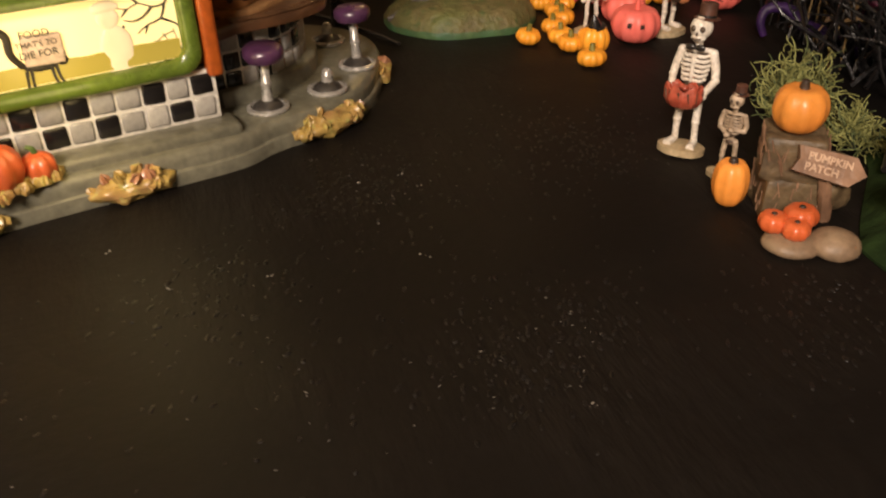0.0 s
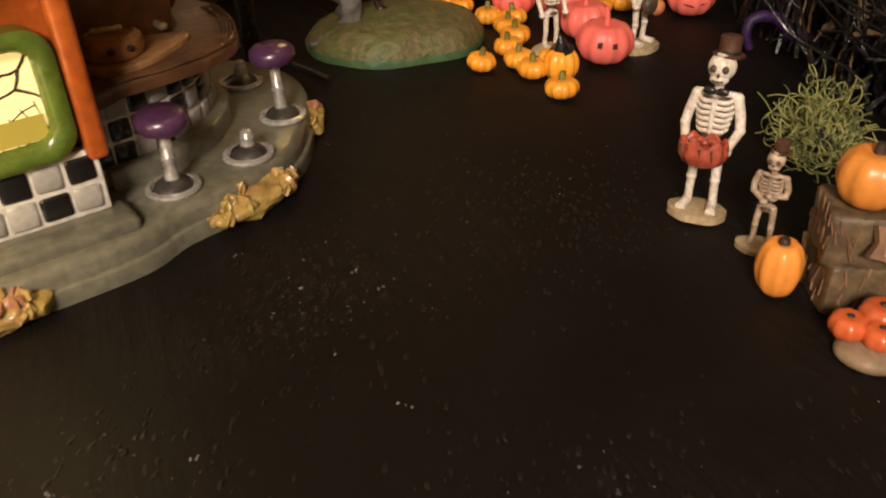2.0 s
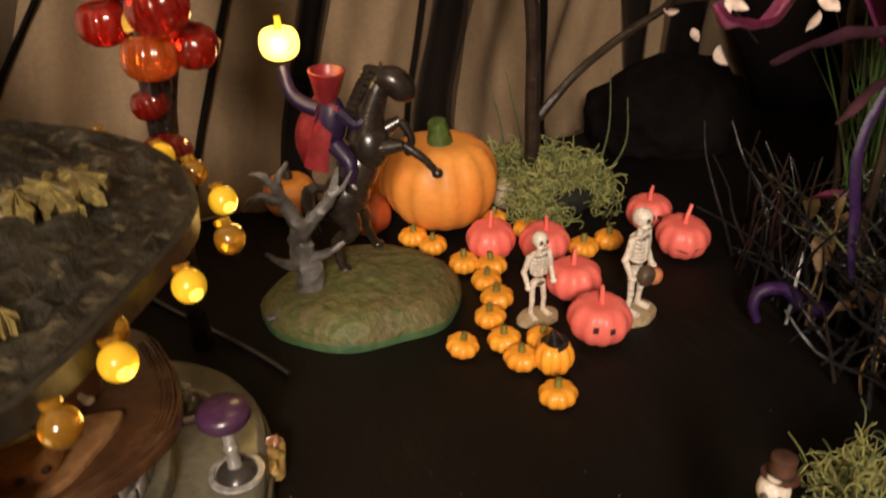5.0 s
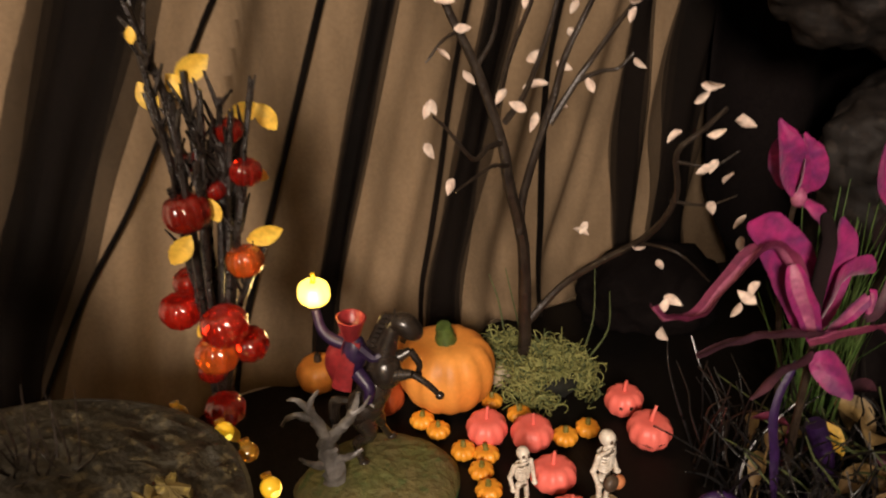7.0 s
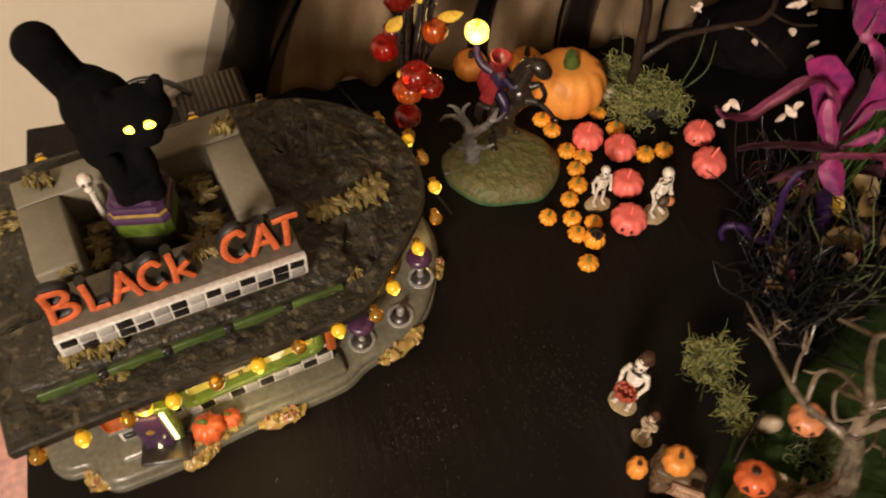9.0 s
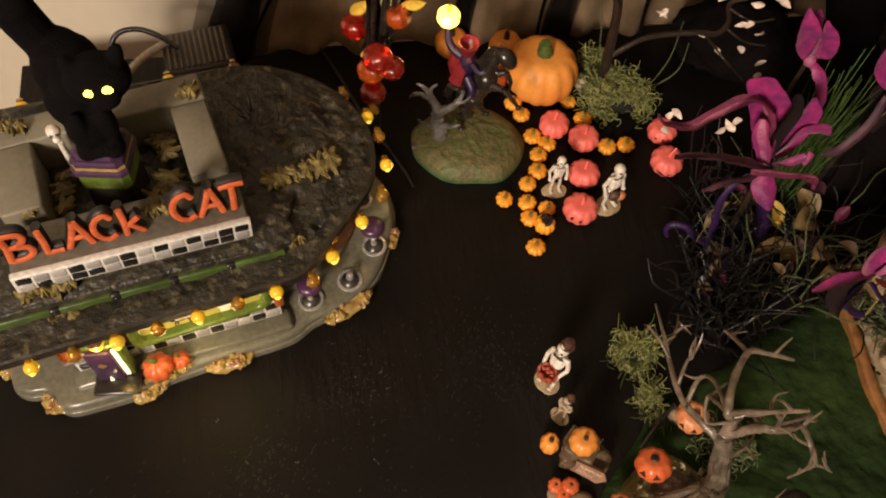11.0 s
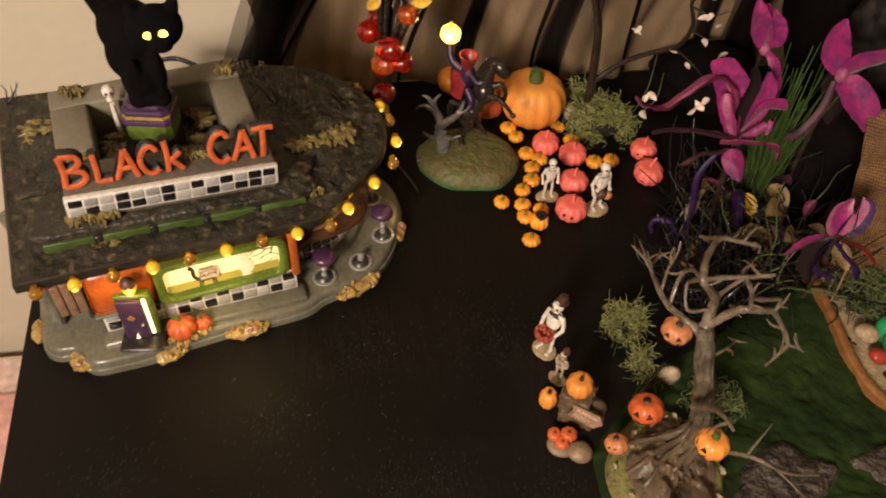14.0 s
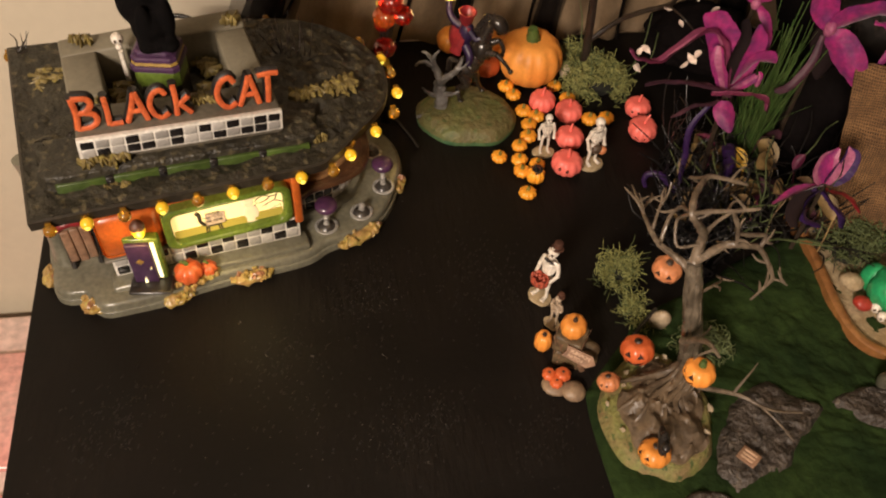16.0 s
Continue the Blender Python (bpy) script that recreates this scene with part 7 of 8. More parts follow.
flower("magenta lily with striped curling petals", [
    ([(0.2595, 0.5377, 0.1108), (0.2525, 0.5416, 0.1338), (0.2425, 0.5439, 0.1494), (0.2325, 0.5438, 0.1515), (0.2205, 0.5425, 0.1358), (0.2085, 0.5401, 0.1244), (0.1945, 0.5380, 0.1264), (0.1875, 0.5376, 0.1348)], 0.0062, (RO, MP), ribbon_shape, -0.4, (0.3, -1, 0.5)),
    ([(0.2595, 0.5426, 0.1129), (0.2525, 0.5495, 0.1358), (0.2405, 0.5526, 0.1547), (0.2305, 0.5524, 0.1588)], 0.0115, MG, spade, 0.2, (1, 0.3, 0.4)),
    ([(0.2585, 0.5326, 0.1129), (0.2515, 0.5319, 0.1275), (0.2455, 0.5332, 0.1421), (0.2435, 0.5359, 0.1484)], 0.0058, (MG, MP), ribbon_shape, 0.3, (1, -0.3, 0.4)),
    ([(0.2625, 0.5406, 0.1129), (0.2665, 0.5446, 0.1338), (0.2685, 0.5447, 0.1526), (0.2665, 0.5451, 0.1651)], 0.0072, MG, spade, 0.3, (1, 0.1, -0.2)),
    ([(0.2625, 0.5404, 0.1170), (0.2705, 0.5426, 0.1338), (0.2785, 0.5433, 0.1400), (0.2855, 0.5434, 0.1379)], 0.0085, MG, spade, 0.25, (0.2, -0.5, 1)),
    ([(0.2605, 0.5264, 0.1170), (0.2445, 0.5221, 0.1233), (0.2225, 0.5211, 0.1244), (0.2025, 0.5223, 0.1181)], 0.0060, DU, ribbon_shape, -0.35, (0.1, -0.9, 0.5)),
    ([(0.2465, 0.5201, 0.1233), (0.2585, 0.5179, 0.1275), (0.2725, 0.5198, 0.1296), (0.2835, 0.5211, 0.1233), (0.2865, 0.5206, 0.1129)], 0.0050, (RO, MP), ribbon_shape, -0.4, (0.1, -0.9, 0.5)),
    ([(0.2585, 0.5266, 0.1129), (0.2605, 0.5190, 0.1055), (0.2667, 0.5133, 0.0972)], 0.0078, MG, spade, 0.25, (1, 0.1, 0.1)),
    ([(0.2545, 0.5287, 0.1108), (0.2365, 0.5208, 0.1087), (0.2247, 0.5173, 0.0982)], 0.0048, DU, spade, 0.3, (0.3, -0.7, 0.6)),
    ([(0.2585, 0.5346, 0.1129), (0.2645, 0.5279, 0.1275), (0.2725, 0.5254, 0.1379), (0.2745, 0.5258, 0.1296)], 0.0036, (MG, MP), ribbon_shape, 0.3, (1, -0.2, 0.3)),
    ([(0.2585, 0.5395, 0.1149), (0.2565, 0.5384, 0.1379), (0.2585, 0.5405, 0.1567), (0.2545, 0.5399, 0.1693)], 0.0050, "gauze_dark", ribbon_shape, 0.4, (1, 0.2, 0)),
    ([(0.2515, 0.5310, 0.1045), (0.2430, 0.5260, 0.0836), (0.2456, 0.5232, 0.0575), (0.2482, 0.5205, 0.0313)], 0.0028, VI, ribbon_shape, 0.4, (1, 0.2, 0))],
    None, [(0.2595, 0.5357, 0.1108), (0.2635, 0.5420, 0.0627), (0.2690, 0.5500, 0.0000)])
flower("wide magenta and violet silk blossom above the burlap", [
    ([(0.3215, 0.5789, 0.1484), (0.3345, 0.5774, 0.1588), (0.3485, 0.5770, 0.1672), (0.3625, 0.5801, 0.1651)], 0.0125, MG, spade, 0.3, (0.3, -0.5, 1)),
    ([(0.3215, 0.5780, 0.1463), (0.3345, 0.5735, 0.1358), (0.3465, 0.5691, 0.1233), (0.3565, 0.5668, 0.1087)], 0.0110, MG, spade, 0.3, (1, -0.2, 0.7)),
    ([(0.3205, 0.5809, 0.1484), (0.3125, 0.5823, 0.1609), (0.3085, 0.5816, 0.1756), (0.3095, 0.5830, 0.1881)], 0.0088, MG, spade, 0.3, (1, 0, 0.3)),
    ([(0.3485, 0.5825, 0.1567), (0.3605, 0.5806, 0.1547), (0.3665, 0.5782, 0.1411), (0.3625, 0.5760, 0.1254)], 0.0042, MG, ribbon_shape, 0.3, (1, 0, 0)),
    ([(0.3185, 0.5771, 0.1442), (0.3165, 0.5690, 0.1254), (0.3085, 0.5627, 0.1097), (0.2965, 0.5570, 0.1045)], 0.0036, DU, ribbon_shape, 0.4, (1, 0, 0)),
    ([(0.3245, 0.5830, 0.1463), (0.3285, 0.5860, 0.1254), (0.3306, 0.5872, 0.0993)], 0.0120, "gauze_dark", spade, 0.4, (1, 0, 0))],
    (0.3210, 0.5779, 0.1484), [(0.3205, 0.5810, 0.1463), (0.3253, 0.5965, 0.0732), (0.3290, 0.6050, 0.0000)])
low = flower("low pink and violet silk blossom with dark veins", [
    ([(0.331, 0.490, 0.080), (0.326, 0.490, 0.094), (0.324, 0.492, 0.106), (0.330, 0.496, 0.116)], 0.0110, (MP, MG), spade, 0.4, (1, 0.1, 0)),
    ([(0.333, 0.490, 0.080), (0.338, 0.491, 0.094), (0.341, 0.494, 0.108), (0.338, 0.498, 0.118)], 0.0095, (VI, MP), spade, 0.4, (1, 0.1, 0)),
    ([(0.330, 0.488, 0.078), (0.318, 0.484, 0.076), (0.304, 0.480, 0.066), (0.294, 0.478, 0.056)], 0.0068, MG, spade, -0.3, (0.3, -0.8, 0.5)),
    ([(0.334, 0.488, 0.076), (0.346, 0.482, 0.080), (0.358, 0.478, 0.076), (0.366, 0.475, 0.066)], 0.0060, "rider_red", spade, -0.3, (0.2, -0.8, 0.6)),
    ([(0.332, 0.486, 0.074), (0.344, 0.478, 0.068), (0.354, 0.474, 0.060), (0.358, 0.472, 0.046)], 0.0072, VI, ribbon_shape, -0.4, (0.2, -0.8, 0.6)),
    ([(0.330, 0.488, 0.072), (0.322, 0.482, 0.060), (0.328, 0.476, 0.048), (0.340, 0.474, 0.044)], 0.0085, VI, ribbon_shape, -0.5, (0.2, -0.8, 0.6)),
    ([(0.326, 0.486, 0.070), (0.318, 0.480, 0.052), (0.322, 0.474, 0.036)], 0.0100, "gauze_dark", ribbon_shape, -0.5, (0.6, -0.8, 0.3))],
    None, [(0.332, 0.490, 0.078), (0.336, 0.498, 0.04), (0.34, 0.505, -0.022)])
low.matrix_world = pose(0.3335, 0.4900, 0.0850) @ Matrix.Scale(0.78, 4) @ pose(-0.332, -0.490, -0.078)
b = bmesh.new()  # dark vein on the low blossom
tube(b, [(0.338, 0.487, 0.074), (0.336, 0.485, 0.089), (0.339, 0.488, 0.097), (0.337, 0.490, 0.109)], 0.0008, 0.0004, 5)
tagged(part("twig", b, "bark"), "thin dark twig lying over the pink blossom", "twig")
b = bmesh.new()
tube(b, [(0.228, 0.5445, 0.0035), (0.2255, 0.545, 0.010), (0.228, 0.546, 0.0165), (0.238, 0.546, 0.0165), (0.247, 0.545, 0.009), (0.258, 0.545, 0.0045), (0.272, 0.544, 0.0042), (0.284, 0.545, 0.012), (0.287, 0.548, 0.030), (0.280, 0.552, 0.052)], 0.0018, 0.0052, 10)
tagged(part("curled_ribbon", b, "violet"), "dark violet curled tentacle-like cloth ribbon", "ribbon")
b = bmesh.new()
for i in range(120):
    x, y = random.gauss(0.303, 0.006), random.gauss(0.590, 0.005)
    lean = Vector((random.gauss(-0.02, 0.085), random.gauss(0.0, 0.08), 1)).normalized()
    L = random.uniform(0.09, 0.158)
    p = Vector((x, y, 0.0))
    bend = Vector((random.uniform(-1, 1), random.uniform(-1, 1), -0.6)) * random.uniform(0.002, 0.014)
    strip(b, [p, p + lean * L * 0.5, p + lean * L + bend], random.uniform(0.0006, 0.0011), lambda t: 1 - 0.75 * t, 0.4, 0, 0.0002, (random.uniform(-1, 1), random.uniform(-1, 1), 0), 3)
tagged(part("grass_tuft", b, "grass"), "tall tuft of green plastic grass blades", "grass", kind="stuff")
b = bmesh.new()
for i in range(84):
    x, y = random.gauss(0.270, 0.010), random.gauss(0.500, 0.020)
    p = Vector((x, y, 0.0))
    d = Vector((random.gauss(-0.18, 0.32), random.gauss(-0.1, 0.32), 1.0)).normalized()
    pts = [p]
    L = random.uniform(0.009, 0.020)
    for k in range(4):
        pts.append(pts[-1] + d * L)
        d = (d + 0.55 * Vector((random.uniform(-1, 1), random.uniform(-1, 1), random.uniform(-0.7, 0.4)))).normalized()
    for v in pts:
        v.z = max(v.z, 0.001)
    tube(b, pts, random.uniform(0.0008, 0.0015), 0.0004, 5, smooth=2, rough=0.2)
    if i % 2 == 0:
        q = pts[2]
        tube(b, [q, q + Vector((random.uniform(-1, 1), random.uniform(-1, 1), 0.6)) * 0.011, q + Vector((random.uniform(-1, 1), random.uniform(-1, 1), 0.8)) * 0.021], 0.0007, 0.0003, 4, smooth=2)
tagged(part("twig_bush", b, "wet_twig"), "tangled bush of thin shiny black twigs", "twigs", kind="stuff")
b = bmesh.new()
for i in range(110):
    p = Vector((random.uniform(0.275, 0.36), random.uniform(0.505, 0.58), 0.0))
    d = Vector((random.gauss(0, 0.5), random.gauss(-0.2, 0.4), 1.0)).normalized()
    pts = [p]
    for k in range(4):
        pts.append(pts[-1] + d * random.uniform(0.012, 0.024))
        d = (d + 0.6 * Vector((random.uniform(-1, 1), random.uniform(-1, 1), random.uniform(-0.9, 0.3)))).normalized()
    for v in pts:
        v.z = max(v.z, 0.001)
    tube(b, pts, 0.0010, 0.0004, 4, smooth=2, mat=i % 3 // 2)
tagged(part("twig_tangle", b, ["dark_twig", "moss_dark"]), "dark tangle of stems under the flowers", "twigs", kind="stuff")
b = bmesh.new()
for i in range(52):
    p = Vector((random.uniform(0.238, 0.278), random.uniform(0.488, 0.600), 0.0))
    d = Vector((random.gauss(0, 0.28), random.gauss(-0.1, 0.25), 1.0)).normalized()
    pts = [p]
    for k in range(4):
        pts.append(pts[-1] + d * random.uniform(0.010, 0.022))
        d = (d + 0.4 * Vector((random.uniform(-1, 1), random.uniform(-1, 1), random.uniform(-0.6, 0.3)))).normalized()
    for v in pts:
        v.z = max(v.z, 0.001)
    tube(b, pts, random.uniform(0.0006, 0.0012), 0.0004, 4, smooth=2, mat=1 if i % 5 == 0 else 0)
tagged(part("thin_stems", b, ["wet_twig", "bark"]), "thin black stems standing beside the coral pumpkins", "twigs", kind="stuff")
for i, (at, s, mt) in enumerate((((0.278, 0.566, 0.028), 0.011, "dry_leaf"), ((0.291, 0.557, 0.036), 0.010, "yellow_leaf"), ((0.312, 0.553, 0.036), 0.014, "dry_leaf"), ((0.296, 0.529, 0.030), 0.014, "dry_leaf"), ((0.315, 0.573, 0.034), 0.012, "dry_leaf"), ((0.283, 0.560, 0.018), 0.008, "dry_leaf"), ((0.300, 0.535, 0.022), 0.010, "dry_leaf"), ((0.348, 0.505, 0.050), 0.011, "dry_leaf"), ((0.325, 0.535, 0.030), 0.012, "dry_leaf"))):
    lf = bmesh.new()
    p = Vector(at)
    d = Vector((math.cos(i * 2.1), math.sin(i * 2.1) * 0.6, 0.35)).normalized()
    strip(lf, [p - d * s, p + Vector((0, 0, s * 0.35)), p + d * s], s * 0.62, leaf_shape, 0.5, 0, 0.0006, (d.y, -d.x, 0.3), 4)
    tube(lf, [p - d * s, p - d * s * 1.2 - Vector((0, 0, at[2] * 0.5)), (p.x - d.x * s * 1.1, p.y - d.y * s * 1.1, 0.0)], 0.0007, 0.0007, 5)
    tagged(part("dry_leaf", lf, mt), "curled ochre dry leaf among the stems", "leaf", "dry leaves")

random.seed(83)
for k in range(26):  # fallen petals and leaves caught in the stems
    p = Vector((random.uniform(0.250, 0.345), random.uniform(0.495, 0.585), random.uniform(0.012, 0.052)))
    w = random.uniform(0.005, 0.010)
    d = Vector((random.uniform(-1, 1), random.uniform(-1, 1), random.uniform(-0.3, 0.5))).normalized()
    lf = bmesh.new()
    strip(lf, [p - d * w, p + Vector((random.uniform(-0.2, 0.2), 0, random.uniform(0.1, 0.4))) * w, p + d * w], w * random.uniform(0.4, 0.65), leaf_shape, random.uniform(0.3, 0.7), 0, 0.0005, (d.y, -d.x, random.uniform(-0.4, 0.4)), 4)
    q = p - d * w
    tube(lf, [q, Vector((q.x + random.uniform(-0.004, 0.004), q.y, q.z * 0.5)), Vector((q.x, q.y, 0.0))], 0.0005, 0.0006, 4)
    kind_, mt, cat_, lab = random.choice((("dry_leaf", "dry_leaf", "leaf", "small ochre dry leaf caught in the dark stems"), ("dry_leaf", "pebble_brown", "leaf", "small brown dry leaf caught in the dark stems"), ("loose_petal", "petal_dusky", "petal", "dusky mauve silk petal among the dark stems"), ("loose_petal", "petal_rose", "petal", "rose silk petal among the dark stems"), ("loose_petal", "violet", "petal", "violet silk petal among the dark stems")))
    tagged(part(kind_, lf, mt), lab, cat_, "litter in the stems")

# ---- green plush ground sheet ----
SHEET = [(0.222, 0.274), (0.200, 0.333), (0.202, 0.351), (0.221, 0.392), (0.231, 0.414), (0.277, 0.456), (0.303, 0.485), (0.36, 0.528), (0.46, 0.56), (0.62, 0.56), (0.80, 0.50), (0.86, 0.30), (0.80, 0.10), (0.60, 0.06), (0.42, 0.06), (0.28, 0.14)]
b = bmesh.new()
dome(b, round_outline(SHEET, 14), 64, lambda x, y, k: 0.0035 * min(1, k * 40) + 0.0012 + 0.0050 * abs(noise.noise((x * 34, y * 34, 0))) * min(1, k * 12) + 0.0030 * abs(noise.noise((x * 80, y * 80, 4))) * min(1, k * 12) + 0.0012 * noise.noise((x * 260, y * 260, 9)) * min(1, k * 12), 0.0002)
tagged(part("green_plush_sheet", b, "felt"), "dark green wrinkled plush ground sheet on the table", "ground cover", kind="structure")

# ---- dead tree ornament with carved pumpkins ----
jt = thing("dead_tree_ornament", "brown dead tree ornament on a flocked oval base", "ornament", pose(0, 0, 0))
b = bmesh.new()
TB = ellipse(0.2435, 0.334, 0.0375, 0.0465, 44, 8, 0.10)


def tb_z(x, y, k):
    r = math.hypot(x - 0.2435, (y - 0.334) * 0.85)
    return 0.0135 * min(1, (k + 0.03) * 6) ** 0.6 + 0.009 * max(0, 1 - r / 0.030) + 0.0012 * noise.noise((x * 200, y * 200, 1)) + 0.0008 * noise.noise((x * 500, y * 500, 2))


dome(b, TB, 16, tb_z, 0.0)
part("ground", b, "tree_ground", jt, "green and brown flocked ground")
b = bmesh.new()
dome(b, ellipse(0.2455, 0.332, 0.0285, 0.0340, 60, 10, 0.3), 22, lambda x, y, k: 0.0145 + 0.010 * min(1, (k + 0.02) * 2.2) ** 0.8 + 0.0042 * noise.noise((x * 150, y * 150, 6)) + 0.0022 * noise.noise((x * 380, y * 380, 2)), 0.010)
part("root_mud", b, "root_mud", jt, "glossy brown mud round the roots")
TRUNK = smooth_path([(0.2590, 0.358, 0.014), (0.2564, 0.3559, 0.0360), (0.2498, 0.3474, 0.0626), (0.2411, 0.3400, 0.0988), (0.2350, 0.3430, 0.1220), (0.2307, 0.3480, 0.1400)], 4)
b = bmesh.new()
tube(b, TRUNK, 0.0060, 0.0034, 12, rough=0.08, smooth=0)
for k in range(7):
    n = len(TRUNK)
    line = []
    for i, p in enumerate(TRUNK):
        t = i / (n - 1)
        a = k * 0.898 + 1.9 * t + 0.25 * math.sin(5 * t + k)
        r = 0.0048 * (1 - t) + 0.0026 * t + 0.004 * max(0, 0.12 - t) / 0.12
        line.append(p + Vector((r * math.cos(a), r * math.sin(a), 0)))
    tube(b, line, 0.0036, 0.0019, 7, rough=0.16, smooth=2)
part("trunk", b, "tree_wood", jt, "twisted grey-brown trunk")
for k in range(15):
    b = bmesh.new()
    a = k * 0.419 + random.uniform(-0.15, 0.15)
    L = random.uniform(0.014, 0.030)
    c, s_ = math.cos(a), math.sin(a)
    tube(b, [(0.2565 + 0.004 * c, 0.355 + 0.004 * s_, 0.040), (0.2545 + 0.008 * c, 0.352 + 0.008 * s_, 0.0280), (0.2500 + 0.55 * L * c + 0.003 * s_, 0.345 + 0.55 * L * s_, 0.0245), (0.2475 + 0.8 * L * c, 0.340 + 0.85 * L * s_ + 0.002 * c, 0.0235), (0.2455 + L * c, 0.337 + L * s_ * 1.15, 0.0150)], random.uniform(0.0022, 0.0036), 0.0010, 7, rough=0.25)
    part("root", b, "root_mud", jt)
J0 = (0.2307, 0.3480, 0.1400)
HL = (0.2178, 0.3405, 0.1830)
BEND = (0.2610, 0.3543, 0.1531)
BOUGHS = (([J0, (0.2310, 0.3520, 0.1500), (0.2300, 0.3500, 0.1600), (0.2225, 0.3430, 0.1750), HL, (0.2195, 0.3540, 0.1830), (0.2267, 0.3718, 0.1799), (0.2360, 0.3735, 0.1790), (0.2477, 0.3739, 0.1774)], 0.0034, 0.0010), ([(0.2267, 0.3718, 0.1799), (0.2255, 0.3820, 0.1690), (0.2224, 0.3908, 0.1605)], 0.0014, 0.0008),
         ([HL, (0.2270, 0.3420, 0.1850), (0.2370, 0.3440, 0.1860), (0.2495, 0.3465, 0.1880)], 0.0017, 0.0010), ([(0.2310, 0.3520, 0.1580), (0.2320, 0.3460, 0.1740), (0.2370, 0.3440, 0.1860)], 0.0015, 0.0010), ([(0.2370, 0.3440, 0.1855), (0.2430, 0.3465, 0.1740), (0.2470, 0.3470, 0.1600)], 0.0014, 0.0012),
         ([J0, (0.2370, 0.3485, 0.1500), (0.2420, 0.3475, 0.1580), (0.2470, 0.3470, 0.1600), (0.2545, 0.3505, 0.1575), BEND, (0.2660, 0.3470, 0.1505), (0.2692, 0.3400, 0.1471)], 0.0030, 0.0013), ([(0.2692, 0.3400, 0.1471), (0.2665, 0.3388, 0.1395), (0.2629, 0.3370, 0.1312)], 0.0012, 0.0007), ([(0.2692, 0.3400, 0.1471), (0.2730, 0.3395, 0.1470), (0.2770, 0.3383, 0.1460)], 0.0009, 0.0004),
         ([(0.2450, 0.3470, 0.1680), (0.2540, 0.3520, 0.1640), (0.2620, 0.3570, 0.1600), BEND], 0.0013, 0.0010), ([(0.2420, 0.3475, 0.1580), (0.2400, 0.3560, 0.1500), (0.2450, 0.3640, 0.1400)], 0.0014, 0.0005),
         ([(0.2318, 0.3470, 0.1330), (0.2231, 0.3513, 0.1366), (0.2130, 0.3600, 0.1360), (0.2060, 0.3750, 0.1350), (0.2035, 0.3980, 0.1250), (0.1985, 0.4220, 0.1180)], 0.0030, 0.0006), ([(0.2130, 0.3610, 0.1370), (0.2150, 0.3690, 0.1500), (0.2170, 0.3620, 0.1650), HL], 0.0014, 0.0010),
         ([HL, (0.2165, 0.3500, 0.1700), (0.2160, 0.3560, 0.1600), (0.2190, 0.3480, 0.1500), (0.2300, 0.3500, 0.1520)], 0.0011, 0.0009), ([(0.2085, 0.3690, 0.1350), (0.2100, 0.3790, 0.1450), (0.2110, 0.3790, 0.1500), (0.2120, 0.3900, 0.1500)], 0.0011, 0.0005), ([(0.2040, 0.3940, 0.1270), (0.2090, 0.4060, 0.1240), (0.2110, 0.4180, 0.1180)], 0.0010, 0.0004),
         ([(0.2050, 0.3850, 0.1310), (0.1980, 0.3920, 0.1360), (0.1955, 0.4000, 0.1340)], 0.0009, 0.0004), ([(0.2360, 0.3430, 0.1180), (0.2470, 0.3520, 0.1200), (0.2540, 0.3640, 0.1120), (0.2530, 0.3720, 0.1050)], 0.0012, 0.0004),
         ([(0.2377, 0.3307, 0.0924), (0.2401, 0.3175, 0.1137), (0.2400, 0.3003, 0.1350), (0.2434, 0.2901, 0.1393)], 0.0026, 0.0009), ([(0.2480, 0.3462, 0.0307), (0.2640, 0.3474, 0.0264), (0.2900, 0.3486, 0.0243), (0.3110, 0.3437, 0.0221), (0.3340, 0.3508, 0.0150)], 0.0024, 0.0008), ([(0.2870, 0.3486, 0.0243), (0.2939, 0.3581, 0.0328), (0.2979, 0.3636, 0.0413)], 0.0011, 0.0004),
         ([(0.3050, 0.3457, 0.0221), (0.3180, 0.3368, 0.0180), (0.3280, 0.3308, 0.0120)], 0.0012, 0.0005))
for i, (path, r0, r1) in enumerate(BOUGHS):
    b = bmesh.new()
    tube(b, path, r0 * 0.88, r1 * 0.85, 8, rough=0.2)
    part("branch", b, "branch_wood", jt)
    if path[0][2] > 0.09:
        P = smooth_path(path, 4)
        for k in range(2):
            p = P[random.randrange(len(P) // 3, len(P) - 1)]
            d = Vector((random.uniform(-1, 1), random.uniform(-0.6, 1), random.uniform(-0.5, 0.8))).normalized()
            e = (d + 0.7 * Vector((random.uniform(-1, 1), random.uniform(-1, 1), random.uniform(-0.6, 0.8)))).normalized()
            L = random.uniform(0.004, 0.008)
            b = bmesh.new()
            tube(b, [p, p + d * L, p + d * L + e * L * 0.8], 0.0009, 0.0003, 5, smooth=3)
            part("branchlet", b, "branch_wood", jt)
for k in range(26):
    b = bmesh.new()
    a, r = random.uniform(0, 6.28), random.uniform(0.6, 0.96)
    lobed_leaf(b, (0.2435 + 0.036 * r * math.cos(a), 0.334 + 0.044 * r * math.sin(a), 0.0145), random.uniform(0.0012, 0.0030), random.uniform(0, 360), 0.0006, lobes=4)
    part("leaf_chip", b, "pebble", jt, "pale leaf chip on the flocked ground")
pumpkin("peach carved jack-o'-lantern in a fork of the dead tree", (0.2232, 0.3650, 0.1040), 0.0086, 0.0148, "pumpkin_peach", "stem_dark", 9, 0.07, 0.12, 0.2, carve=JACK, yaw=-20)
